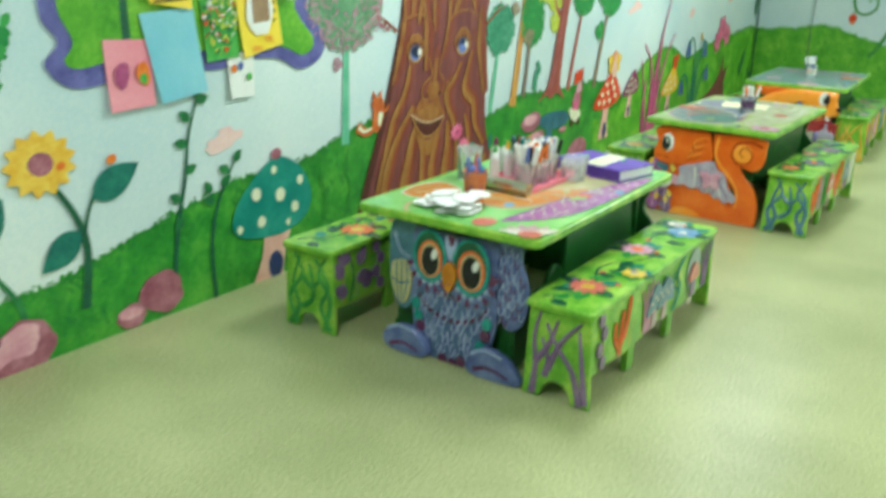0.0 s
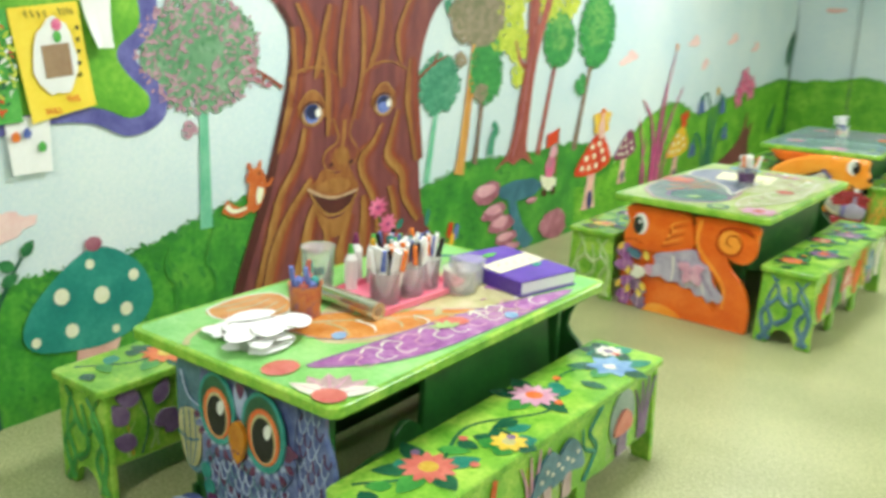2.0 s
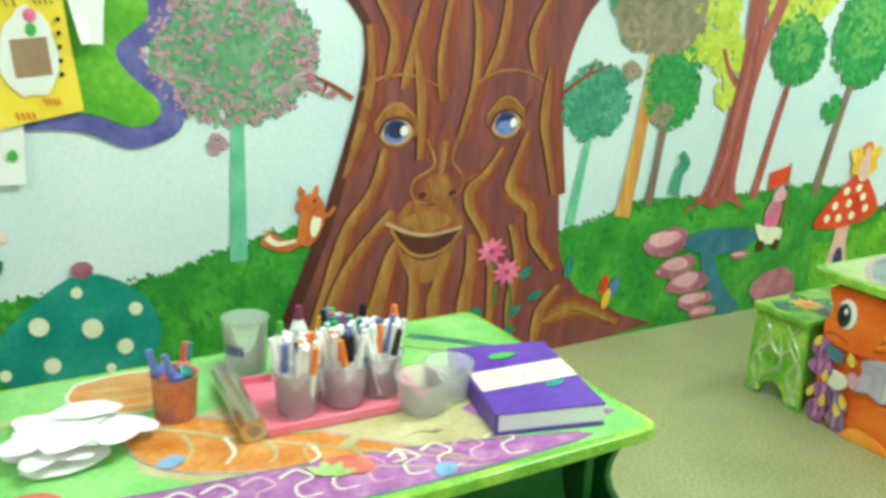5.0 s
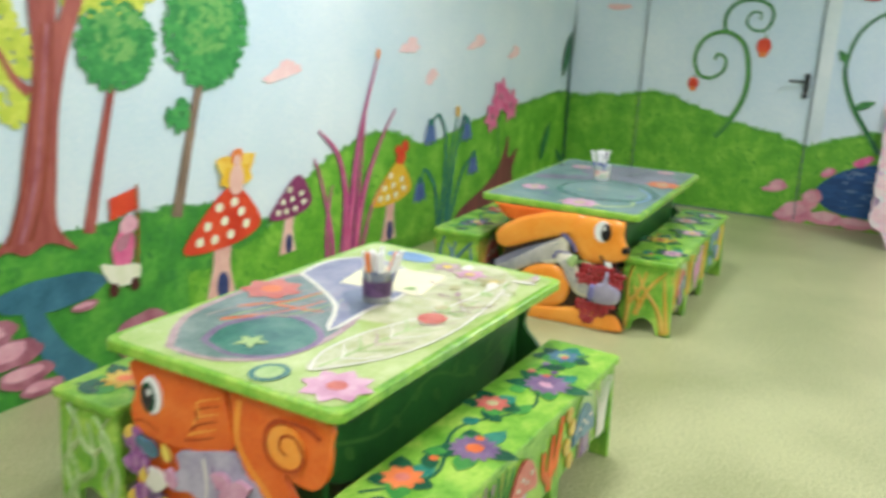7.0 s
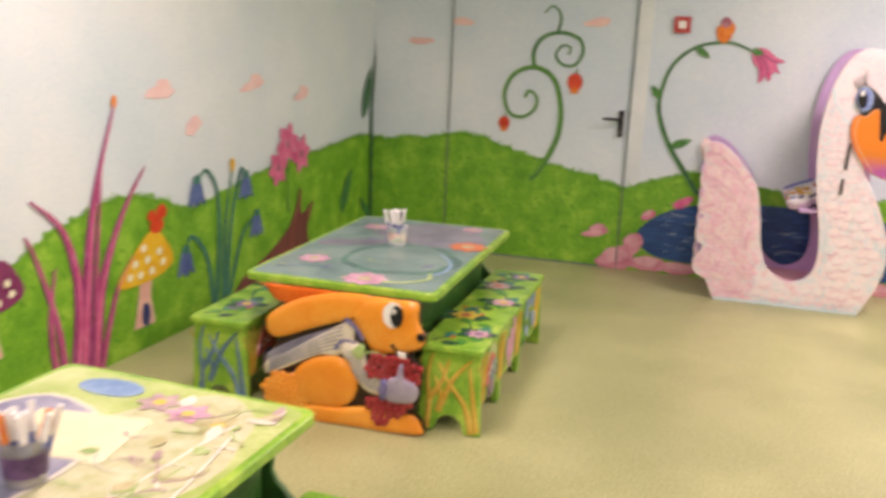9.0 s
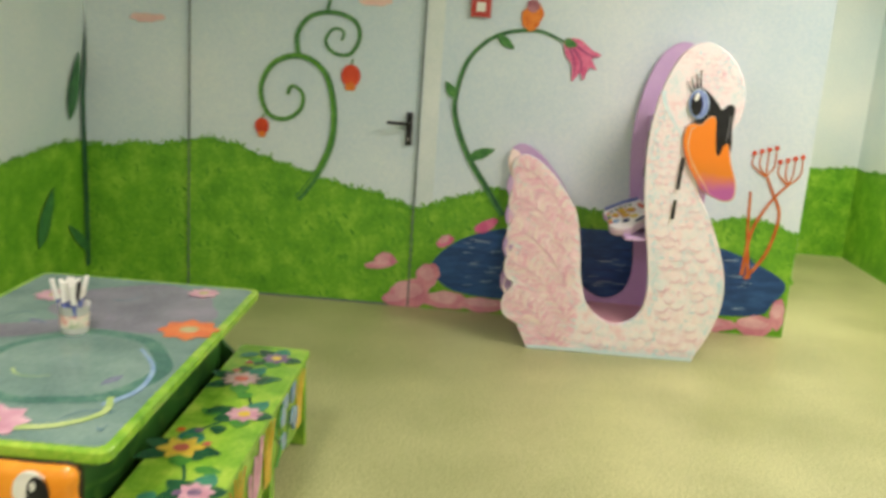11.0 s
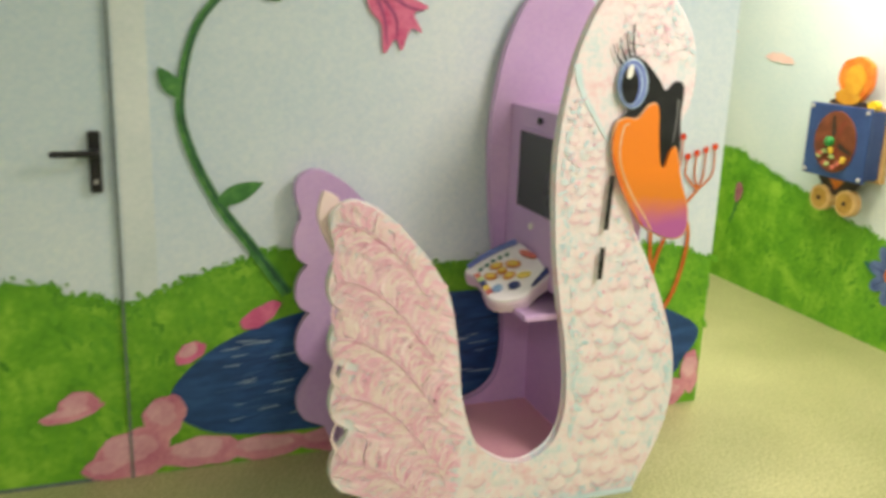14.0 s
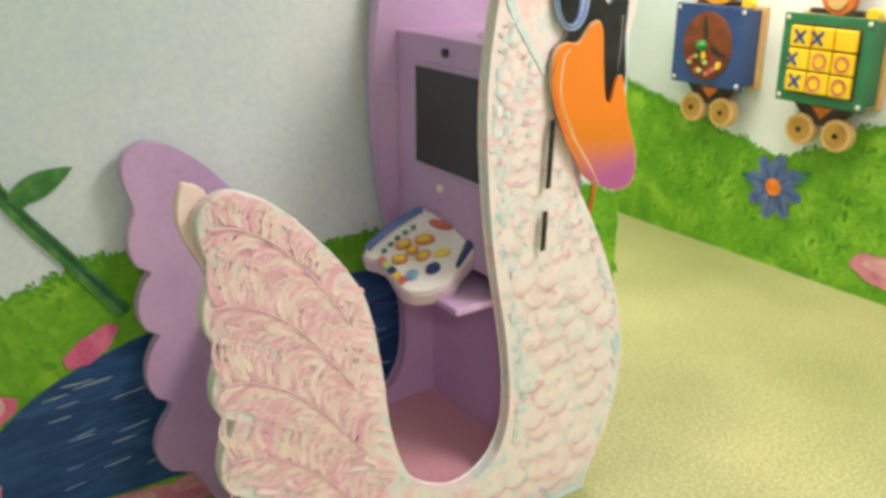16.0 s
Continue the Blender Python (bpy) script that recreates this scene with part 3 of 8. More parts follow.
# squirrel on the bark, flowers at its foot
WEST.fill("painted_squirrel", ell(6.56, 0.7, 0.05, 0.09, -12, 20, 0.1, 2), SKIN_R, 8)
WEST.fill("painted_squirrel", ell(6.55, 0.77, 0.05, 0.035, 10, 18, 0.1, 3), SKIN_R, 9)
WEST.stroke("painted_squirrel_tail", [(6.53, 0.64), (6.46, 0.62), (6.38, 0.66)], 0.03, 0.06, SKIN_R, 8)
WEST.stroke("painted_squirrel_tail", [(6.5, 0.635), (6.43, 0.63), (6.39, 0.66)], 0.012, 0.025, CREAM, 9)
for u, z, r in ((7.35, 0.5, 0.075), (7.43, 0.4, 0.075)):
    daisy(WEST, u, z, r, 9, PINK, MAGENTA, 0.015, 0.4, 9, 0.8)
    WEST.stroke("flower_stem", [(u, z), (u + 0.03, z - 0.12), (u + 0.02, z - 0.25)], 0.012, 0.01, STEM, 8)
for u, z, a in ((7.5, 0.36, 40), (7.32, 0.22, 150), (7.45, 0.2, 30), (7.42, 0.12, 10), (7.55, 0.26, 20)):
    WEST.fill("painted_leaf", leaf(u, z, 0.08, 0.045, a), LEAFT, 9)
for u, z, m in ((7.97, 0.27, RED), (8.03, 0.25, BLUEFL), (7.99, 0.2, YEL), (7.76, 0.38, LEAFT)):
    WEST.fill("painted_bug", ell(u, z, 0.022, 0.05, -15), m, 9)

WEST.fill("squirrel_belly", ell(6.575, 0.69, 0.02, 0.05, -12, 14), CREAM, 10)
WEST.fill("squirrel_ear", leaf(6.53, 0.79, 0.05, 0.025, 110), SKIN_R, 9)
WEST.fill("squirrel_ear", leaf(6.57, 0.79, 0.05, 0.025, 75), SKIN_R, 9)
WEST.stroke("squirrel_arm", [(6.57, 0.73), (6.62, 0.72), (6.65, 0.75)], 0.022, 0.014, SKIN_R, 10.4)
WEST.fill("squirrel_eye", ell(6.57, 0.778, 0.007, 0.009, 0, 8), BARK_D, 11)
# the wood behind
lollipop_tree(WEST, 7.84, 1.1, 0.17, 0.16, (7.75, 0.57), 0.028, CROWN_T, MINT, 260, 31, 0.022)
lollipop_tree(WEST, 8.27, 1.16, 0.16, 0.19, (8.2, 0.62), 0.02, CROWN_G, TRUNK_G, 280, 33, 0.022)
WEST.stroke("painted_tree_trunk", [(8.04, 0.58), (8.08, 0.8), (8.12, 1.1), (8.15, 1.35)], 0.09, 0.045, TAN, 5)
WEST.stroke("painted_tree_trunk", [(8.12, 1.0), (8.17, 1.04), (8.22, 1.06)], 0.02, 0.01, TAN, 5)
WEST.fill("painted_tree_crown", ell(8.16, 1.45, 0.22, 0.13, 0, 28, 0.15, 6), CROWN_B, 6)
WEST.dabs("painted_leaves", scatter(8.16, 1.46, 0.25, 0.16, 340, 34, 0.3), 0.024, CROWN_B, 7)
WEST.dabs("painted_leaves", scatter(8.22, 1.03, 0.06, 0.05, 60, 35, 0.3), 0.018, CROWN_B, 7)
WEST.stroke("painted_tree_trunk", [(8.18, 0.63), (8.21, 0.8), (8.23, 1.0)], 0.035, 0.025, TRUNK_G, 6)
WEST.dabs("painted_leaves", scatter(8.02, 1.22, 0.045, 0.04, 40, 36, 0.3), 0.018, CROWN_B, 7)
WEST.dabs("painted_leaves", scatter(8.0, 1.5, 0.12, 0.06, 120, 37, 0.3), 0.022, CROWN_T, 4)
for cu, cz, ru, rz, n in ((8.45, 1.45, 0.17, 0.2, 300), (9.02, 1.56, 0.25, 0.13, 300), (8.6, 1.12, 0.06, 0.07, 60), (8.73, 1.68, 0.35, 0.14, 300), (8.58, 1.3, 0.1, 0.1, 90)):
    WEST.dabs("painted_leaves", scatter(cu, cz, ru, rz, n, int(cu * 50), 0.2), 0.026, CROWN_Y, 5)
WEST.fill("painted_tree_trunk", glide([(8.4, 0.56), (8.55, 0.68), (8.62, 0.95), (8.68, 1.25), (8.69, 1.55), (8.8, 1.55), (8.79, 1.4), (8.88, 1.58), (8.94, 1.56), (8.84, 1.32), (8.78, 1.1), (8.75, 0.85), (8.74, 0.66), (8.82, 0.55), (8.7, 0.6), (8.6, 0.57), (8.52, 0.6)], 5, True), MAROON, 7)
for d in (-0.03, 0.02, 0.06):
    WEST.stroke("bark_ridge", [(8.56 + d, 0.62), (8.64 + d, 0.85), (8.7 + d * 0.7, 1.15), (8.74 + d * 0.5, 1.4)], 0.014, 0.008, ROCK_D if d == 0.02 else BARK_M, 8)
WEST.stroke("painted_tree_trunk", [(8.66, 1.16), (8.6, 1.22), (8.55, 1.32)], 0.04, 0.015, MAROON, 7)
lollipop_tree(WEST, 9.06, 1.32, 0.18, 0.17, (8.88, 0.6), 0.03, CROWN_G, MAROON, 300, 41, 0.024)
lollipop_tree(WEST, 9.55, 1.37, 0.24, 0.24, (9.34, 0.58), 0.034, CROWN_G, TRUNK_G, 460, 42, 0.026)
WEST.dabs("painted_leaves", scatter(9.55, 1.42, 0.16, 0.15, 110, 44, 0.1), 0.02, CROWN_L, 6)
WEST.dabs("painted_leaves", scatter(9.07, 1.36, 0.12, 0.1, 60, 45, 0.1), 0.02, CROWN_L, 6)
WEST.dabs("painted_leaves", scatter(9.37, 1.02, 0.06, 0.07, 60, 43, 0.2), 0.02, CROWN_G, 6)
# pond, stream and stones
WEST.fill("painted_pool", ell(8.7, 0.4, 0.24, 0.07, -3, 30, 0.1, 8), POOL, 5)
WEST.stroke("painted_stream", [(8.6, 0.38), (8.64, 0.25), (8.72, 0.12), (8.84, 0.0)], 0.08, 0.12, POOL, 5)
for u, z, w, h, s in ((8.33, 0.43, 0.13, 0.075, 1), (8.42, 0.3, 0.12, 0.055, 2), (8.5, 0.21, 0.13, 0.06, 3), (8.56, 0.11, 0.11, 0.05, 4), (8.62, 0.04, 0.09, 0.035, 7), (9.13, 0.1, 0.18, 0.1, 5), (8.84, 0.31, 0.07, 0.02, 6), (8.33, 0.28, 0.05, 0.025, 9)):
    stone(WEST, u, z, w, h, s)
WEST.stroke("painted_figure", [(8.34, 0.66), (8.36, 0.76), (8.4, 0.8), (8.36, 0.85)], 0.07, 0.04, CROWN_T, 6)
# small red bird with a jug
WEST.fill("painted_bird", ell(9.04, 0.5, 0.06, 0.085, -15, 20, 0.1, 5), PINK, 8)
WEST.fill("painted_bird", ell(9.07, 0.6, 0.045, 0.042, 10, 18, 0.15, 3), ROCK_L, 9)
WEST.fill("painted_bird_wing", leaf(9.0, 0.5, 0.1, 0.06, 40), ROCK_D, 9)
WEST.fill("painted_sign", [(8.98, 0.63), (9.13, 0.66), (9.13, 0.75), (8.98, 0.72)], RED, 7)
WEST.stroke("painted_sign_post", [(9.12, 0.76), (9.12, 0.6), (9.11, 0.42)], 0.014, 0.012, BARK_T, 7.5)
WEST.fill("painted_cart", glide([(8.92, 0.46), (9.0, 0.44), (9.12, 0.42), (9.1, 0.35), (8.98, 0.36)], 3, True), CREAM, 9)
for u in (8.98, 9.09):
    WEST.fill("cart_wheel", ell(u, 0.34, 0.025, 0.03, 0, 14), BARK_D, 10)
# toadstools, butterfly, grasses
toadstool(WEST, 9.6, 0.13, 0.5, 0.54, RED, 0.05, 9, 3)
toadstool(WEST, 10.09, 0.25, 0.33, 0.4, PURPLE, 0.05, 8, 5)
toadstool(WEST, 11.05, 0.12, 0.42, 0.48, YEL, 0.05, 8, 6)
for a, ln_, m in ((28, 0.15, PETAL_Y), (152, 0.15, PETAL_Y), (-22, 0.12, YEL), (202, 0.12, YEL)):
    WEST.fill("fairy_wing", leaf(9.71, 0.73, ln_, 0.1, a, 8), m, 10)
WEST.fill("fairy_body", glide([(9.68, 0.63), (9.66, 0.69), (9.69, 0.76), (9.74, 0.76), (9.76, 0.69), (9.74, 0.63)], 4, True), STALK, 11)
WEST.fill("fairy_hair", ell(9.715, 0.8, 0.042, 0.04, 0, 16, 0.15, 2), ORANGE2, 11.4)
WEST.fill("fairy_face", ell(9.715, 0.785, 0.025, 0.028, 0, 14), STALK, 12)
for u, z, s in ((11.16, 0.62, 0.05), (11.2, 0.68, 0.04), (11.12, 0.67, 0.03)):
    WEST.fill("painted_figure", ell(u, z, s, s, 0, 16, 0.15, 3), RED, 10)
for pts, w in ((((10.6, 0.0), (10.65, 0.4), (10.72, 0.8), (10.88, 1.23)), 0.11), (((10.68, 0.0), (10.75, 0.4), (10.9, 0.7), (11.08, 0.92)), 0.09), (((10.56, 0.0), (10.6, 0.4), (10.52, 0.7), (10.34, 0.86)), 0.09), (((10.5, 0.0), (10.46, 0.3), (10.36, 0.6), (10.3, 0.72)), 0.05), (((10.68, 0.0), (10.72, 0.5), (10.77, 0.92)), 0.05), (((10.45, 0.0), (10.42, 0.3), (10.46, 0.55)), 0.05), (((10.72, 0.0), (10.85, 0.35), (10.98, 0.5)), 0.05)):
    WEST.stroke("painted_grass_blade", list(pts), w, 0.006, MAGENTA, 8)
    WEST.stroke("painted_grass_blade", [(u + 0.008, z) for u, z in pts], w * 0.3, 0.003, PINK, 9)
WEST.fill("painted_bud", ell(10.88, 1.24, 0.018, 0.03), ORANGE2, 9)
for pts in (((11.68, 0.05), (11.72, 0.45), (11.7, 0.72), (11.6, 0.84), (11.52, 0.78)), ((11.75, 0.05), (11.78, 0.5), (11.86, 0.82)), ((11.78, 0.05), (11.84, 0.5), (11.95, 0.8), (12.0, 0.74)), ((11.66, 0.05), (11.6, 0.35), (11.46, 0.5), (11.4, 0.42)), ((11.8, 0.05), (11.95, 0.4), (12.1, 0.5))):
    WEST.stroke("bluebell_stem", list(pts), 0.04, 0.014, LEAFT, 8)
for u, z in ((11.51, 0.74), (12.0, 0.71), (11.4, 0.38), (12.12, 0.46)):
    WEST.fill("bluebell", glide([(u - 0.03, z + 0.06), (u - 0.075, z - 0.08), (u - 0.03, z - 0.06), (u, z - 0.09), (u + 0.035, z - 0.06), (u + 0.075, z - 0.08), (u + 0.03, z + 0.06)], 4, True), SLATE_P, 9)
    WEST.fill("bluebell_cap", ell(u, z + 0.06, 0.035, 0.025, 0, 12), LEAFT, 10)
WEST.fill("painted_bud", ell(11.86, 0.84, 0.025, 0.04), YEL, 9)
WEST.fill("painted_stump", glide([(11.9, 0.0), (11.95, 0.14), (12.3, 0.25), (12.55, 0.38), (12.68, 0.6), (12.7, 0.42), (12.86, 0.48), (12.78, 0.3), (12.8, 0.0)], 5, True), BARK, 7)
for u, z, r in ((12.5, 0.9, 0.14), (12.68, 0.82, 0.13), (12.38, 0.76, 0.12)):
    daisy(WEST, u, z, r, 6, PINK, ROCK_D, 0.025, 0.62, 9)
WEST.stroke("flower_stem", [(12.52, 0.45), (12.5, 0.6), (12.5, 0.85)], 0.02, 0.012, STEM, 8)
WEST.stroke("corner_stem", [(13.84, 0.1), (13.83, 0.6), (13.82, 1.1), (13.88, 1.5), (13.92, 2.1)], 0.06, 0.04, STEM_D, 8)
for u, z, ln, w, a in ((13.66, 0.98, 0.4, 0.12, 72), (13.3, 0.32, 0.36, 0.12, 62), (13.84, 0.2, 0.3, 0.07, 140)):
    WEST.fill("painted_leaf", leaf(u, z, ln, w, a), STEM, 9)
WEST.fill("painted_bird", ell(9.75, 1.75, 0.1, 0.04, 10, 18, 0.2, 4), BLUEFL, 9)

# notice board with its scalloped border, and the paper on it
WEST.fill("notice_board_border", glide([(4.66, 1.5), (4.62, 1.3), (4.68, 1.2), (4.62, 1.12), (4.72, 1.03), (4.9, 1.04), (5.1, 1.1), (5.4, 1.04), (5.6, 1.07), (5.8, 1.06), (5.95, 1.0), (6.1, 1.05), (6.12, 1.16), (6.03, 1.24), (6.0, 1.31), (6.1, 1.42), (6.06, 1.6), (5.9, 1.75), (5.4, 1.8), (4.9, 1.75)], 6, True), LAVENDER, 6, "purple scalloped notice board edge")
WEST.fill("notice_board_field", glide([(4.72, 1.5), (4.69, 1.32), (4.74, 1.2), (4.7, 1.13), (4.78, 1.1), (5.1, 1.15), (5.5, 1.11), (5.8, 1.12), (5.95, 1.07), (6.03, 1.09), (6.04, 1.15), (5.95, 1.24), (5.92, 1.32), (6.02, 1.42), (5.98, 1.58), (5.85, 1.68), (5.4, 1.73), (4.95, 1.68)], 6, True), GRASS, 8)
WEST.stroke("painted_twig", [(4.98, 1.1), (4.97, 1.35), (4.99, 1.6)], 0.04, 0.03, STEM_D, 9)
WEST.dabs("painted_leaves", scatter(4.2, 1.25, 0.28, 0.3, 420, 61, 0.1), 0.03, CROWN_G, 3)

PAPER_P = paint("pink_paper", "e88a9c", "f2a4b0", scale=4, rough=0.7)
PAPER_B = paint("blue_paper", "84c4d8", "9cd2e0", scale=4, rough=0.7)
PAPER_Y = paint("yellow_paper", "f0d030", "f8de50", scale=4, rough=0.7)
PAPER_W = paint("white_paper", "e8e8e2", "f2f2ee", scale=4, rough=0.7)
CARD_G = paint("green_card", "3f9a3c", "6aba54", scale=30, rough=0.6)
KRAFT = paint("kraft_card", "94765a", "a88c6c", scale=12, rough=0.7)


def sheet(label, corners, material, lift, curl=0.012):
    """A paper sheet pinned to the wall: four corners, its lower edge standing off a little."""
    ob = new("paper_sheet")
    tagged(ob, label, "paper", group="papers on the notice board")
    bm, n = bmesh.new(), 6
    a, b, c, d = (Vector(q) for q in corners)
    grid = []
    for j in range(n + 1):
        t, row = j / n, []
        for i in range(n + 1):
            s = i / n
            p = (a * (1 - s) + b * s) * (1 - t) + (d * (1 - s) + c * s) * t
            row.append(bm.verts.new(on_west(p.x, p.y, 0.016 + lift + curl * t * t * (0.4 + abs(s - 0.5)))))
        grid.append(row)
    for j in range(n):
        for i in range(n):
            bm.faces.new((grid[j][i], grid[j][i + 1], grid[j + 1][i + 1], grid[j + 1][i]))
    part("page", bm, material, ob)
    return ob, Brush(on_west, ob, base=0.022 + lift + curl * 0.3)


p1, b1 = sheet("pink drawing paper pinned below the notice board", ((4.86, 1.2), (5.08, 1.19), (5.08, 0.93), (4.87, 0.92)), PAPER_P, 0.0)
b1.fill("drawing", ell(4.93, 1.06, 0.035, 0.05, 0, 14, 0.2, 2), MAGENTA, 1)
b1.fill("drawing", ell(5.03, 1.06, 0.035, 0.045, 0, 14, 0.2, 5), ORANGE2, 1)
b1.fill("drawing", ell(5.03, 1.04, 0.02, 0.02, 0, 14, 0.2, 5), CARD_G, 2)
sheet("plain pale blue paper sheet with a curled corner", ((5.03, 1.29), (5.3, 1.31), (5.35, 0.96), (5.11, 0.93)), PAPER_B, 0.006)
p2, b2 = sheet("white paper with small coloured drawings", ((5.48, 1.11), (5.64, 1.1), (5.63, 0.91), (5.49, 0.91)), PAPER_W, 0.0)
for u, z, m in ((5.51, 1.04, ORANGE2), (5.55, 1.05, BLUEFL), (5.6, 1.0, CARD_G)):
    b2.fill("drawing", ell(u, z, 0.014, 0.02, 0, 12, 0.2, 3), m, 1)
p3, b3 = sheet("yellow poster with a brown card and handwriting", ((5.52, 1.46), (5.77, 1.49), (5.81, 1.13), (5.57, 1.08)), PAPER_Y, 0.006)
b3.fill("drawing", ell(5.67, 1.3, 0.075, 0.14, 0, 20, 0.15, 3), PAPER_W, 1)
b3.fill("kraft_patch", [(5.62, 1.34), (5.72, 1.35), (5.73, 1.24), (5.63, 1.23)], KRAFT, 3)
b3.fill("drawing", ell(5.68, 1.41, 0.018, 0.02), PINK, 3)
b3.fill("drawing", ell(5.68, 1.37, 0.015, 0.02), CARD_G, 3)
for u, z, ln in ((5.57, 1.455, 0.09), (5.69, 1.465, 0.06), (5.7, 1.17, 0.05), (5.62, 1.13, 0.06)):
    for k in range(4):
        b3.stroke("handwriting", [(u + ln * k / 4, z), (u + ln * k / 4 + 0.008, z - 0.022)], 0.005, 0.004, BLACK if z > 1.3 else RED, 3, per=2)
for z in (1.4, 1.36, 1.32, 1.28, 1.24):
    b3.fill("drawing", ell(5.755, z, 0.007, 0.008, 0, 8), BLACK, 3)
p4, b4 = sheet("yellow lettered paper sheet on the board", ((5.05, 1.5), (5.3, 1.52), (5.28, 1.3), (5.07, 1.33)), PAPER_Y, 0.014)
for k in range(4):
    b4.stroke("handwriting", [(5.11 + 0.035 * k, 1.4), (5.112 + 0.035 * k, 1.35)], 0.008, 0.006, BLACK, 2, per=2)
b4.stroke("handwriting", [(5.09, 1.335), (5.26, 1.345)], 0.008, 0.008, BLACK, 2, per=2)
p5, b5 = sheet("green collage card with red and white scraps", ((5.33, 1.45), (5.52, 1.46), (5.54, 1.09), (5.36, 1.08)), CARD_G, 0.002)
for m, sd in ((RED, 1), (PAPER_W, 2), (STEM_D, 3), (CROWN_Y, 5)):
    b5.dabs("paper_collage", scatter(5.44, 1.28, 0.09, 0.17, 40, sd), 0.014, m, sd, seed=sd, aspect=0.35)
sheet("white drawing sheet curling off the board", ((5.78, 1.5), (5.9, 1.52), (5.87, 1.33), (5.81, 1.33)), PAPER_W, 0.01, 0.05)

# ---- north wall: hill, door, curled plant, pond ----
hill(NORTH, "painted_meadow", [(0.335, 0.82), (0.5, 0.84), (0.78, 0.87), (1.13, 0.91), (1.44, 0.82), (1.75, 0.73), (2.05, 0.67), (2.3, 0.6), (2.5, 0.68), (2.83, 0.75), (3.3, 0.68), (3.96, 0.66), (4.2, 0.69), (4.488, 0.62)], GRASS, DAB_G, 71, dens=150)
DOOR_PAINT = paint("door_edge_paint", "c8d8da", "e2eaea", scale=3, rough=0.5)
SEAM = paint("door_gap_shade", "566664", "74827e", scale=8, rough=0.7)
METAL_B = paint("black_metal", "141416", "26262a", scale=30, rough=0.3)
door = new("door_1")
structure(door, "closed flush door painted over with the mural", "door")
# dark strips laid over the seams stand in for the shade in the gaps
for u in (0.945, 2.272):
    slabm = bmesh.new()
    slab(slabm, u - (0.0035 if u > 2 else 0.002), u + (0.0035 if u > 2 else 0.002), FAR_Y - 0.0205, FAR_Y - 0.001, 0.0, 2.06)
    part("door_gap_shade", slabm, SEAM, door)
box("door_gap_shade", 0.945, 2.272, FAR_Y - 0.0205, FAR_Y - 0.001, 2.05, 2.062, SEAM, door)
box("door_threshold", 0.951, 2.266, FAR_Y - 0.007, FAR_Y - 0.001, 0.0, 0.012, SEAM, door)
bm = slab(bmesh.new(), 2.2, 2.236, FAR_Y - 0.028, FAR_Y - 0.002, 0.965, 1.15, 0.006)
plate = part("handle_plate", bm, METAL_B, door, "black metal handle plate")
bm = slab(bmesh.new(), 2.208, 2.228, FAR_Y - 0.07, FAR_Y - 0.028, 1.078, 1.1, 0.006)
slab(bm, 2.095, 2.232, FAR_Y - 0.078, FAR_Y - 0.06, 1.08, 1.099, 0.006)
part("lever", bm, METAL_B, plate, "black lever")
bm = bmesh.new()
bmesh.ops.create_cone(bm, cap_ends=True, segments=14, radius1=0.008, radius2=0.008, depth=0.012, matrix=Matrix.Translation((2.218, FAR_Y - 0.03, 1.0)) @ Matrix.Rotation(radians(90), 4, "X"))
part("key_cylinder", bm, paint("steel", "8c8c8a", "b0b0ae", scale=30, rough=0.25), plate, "steel lock")
box("door_frame", 2.282, 2.38, FAR_Y - 0.0035, FAR_Y - 0.0005, 0.62, 2.1, DOOR_PAINT, door)
for u, z, w in ((0.7, 1.57, 0.09), (1.02, 1.72, 0.08), (2.0, 1.75, 0.1)):
    NORTH.fill("painted_cloud", ell(u, z, w, 0.028, 4, 22, 0.3, int(u * 10)), CLOUD, 2)
spiral = [(1.59, 0.6), (1.7, 0.76), (1.775, 0.95), (1.78, 1.15), (1.72, 1.34), (1.58, 1.42), (1.43, 1.37), (1.36, 1.23), (1.4, 1.09), (1.5, 1.06), (1.59, 1.12), (1.6, 1.21), (1.54, 1.25), (1.515, 1.2)]
NORTH.stroke("curled_stem", spiral, 0.044, 0.016, VINE, 6, "curled green stem painted on the door")
NORTH.stroke("curled_stem", [(u - 0.008, z + 0.004) for u, z in spiral], 0.012, 0.006, DAB_G, 7)
NORTH.stroke("curled_stem", [(1.57, 1.42), (1.56, 1.54), (1.63, 1.64), (1.76, 1.67), (1.88, 1.63), (1.91, 1.54), (1.86, 1.45), (1.77, 1.45), (1.72, 1.51), (1.76, 1.58), (1.82, 1.57), (1.81, 1.52)], 0.03, 0.012, VINE, 6)
NORTH.stroke("curled_stem", [(1.72, 1.665), (1.74, 1.78), (1.68, 1.85), (1.62, 1.8)], 0.02, 0.01, VINE, 6)
for u, z, s in ((1.87, 1.33, 0.055), (1.37, 1.01, 0.042)):
    NORTH.fill("painted_berry", ell(u, z, s, s * 1.15), RED, 7)
    NORTH.fill("painted_berry", ell(u, z - s * 1.1, s * 0.5, s * 0.5, 0, 12, 0.3, 3), ORANGE2, 7)
    NORTH.stroke("berry_stalk", [(u, z + s), (u + 0.01, z + s * 1.7)], 0.012, 0.01, VINE, 6)
rose = [(2.79, 0.6), (2.68, 0.76), (2.57, 0.92), (2.49, 1.1), (2.47, 1.25), (2.53, 1.47), (2.68, 1.61), (2.88, 1.65), (3.0, 1.62), (3.07, 1.585)]
NORTH.stroke("rose_stem", rose, 0.04, 0.012, VINE, 6)
NORTH.stroke("rose_stem", [(u + 0.006, z) for u, z in rose], 0.014, 0.004, STEM_D, 7)
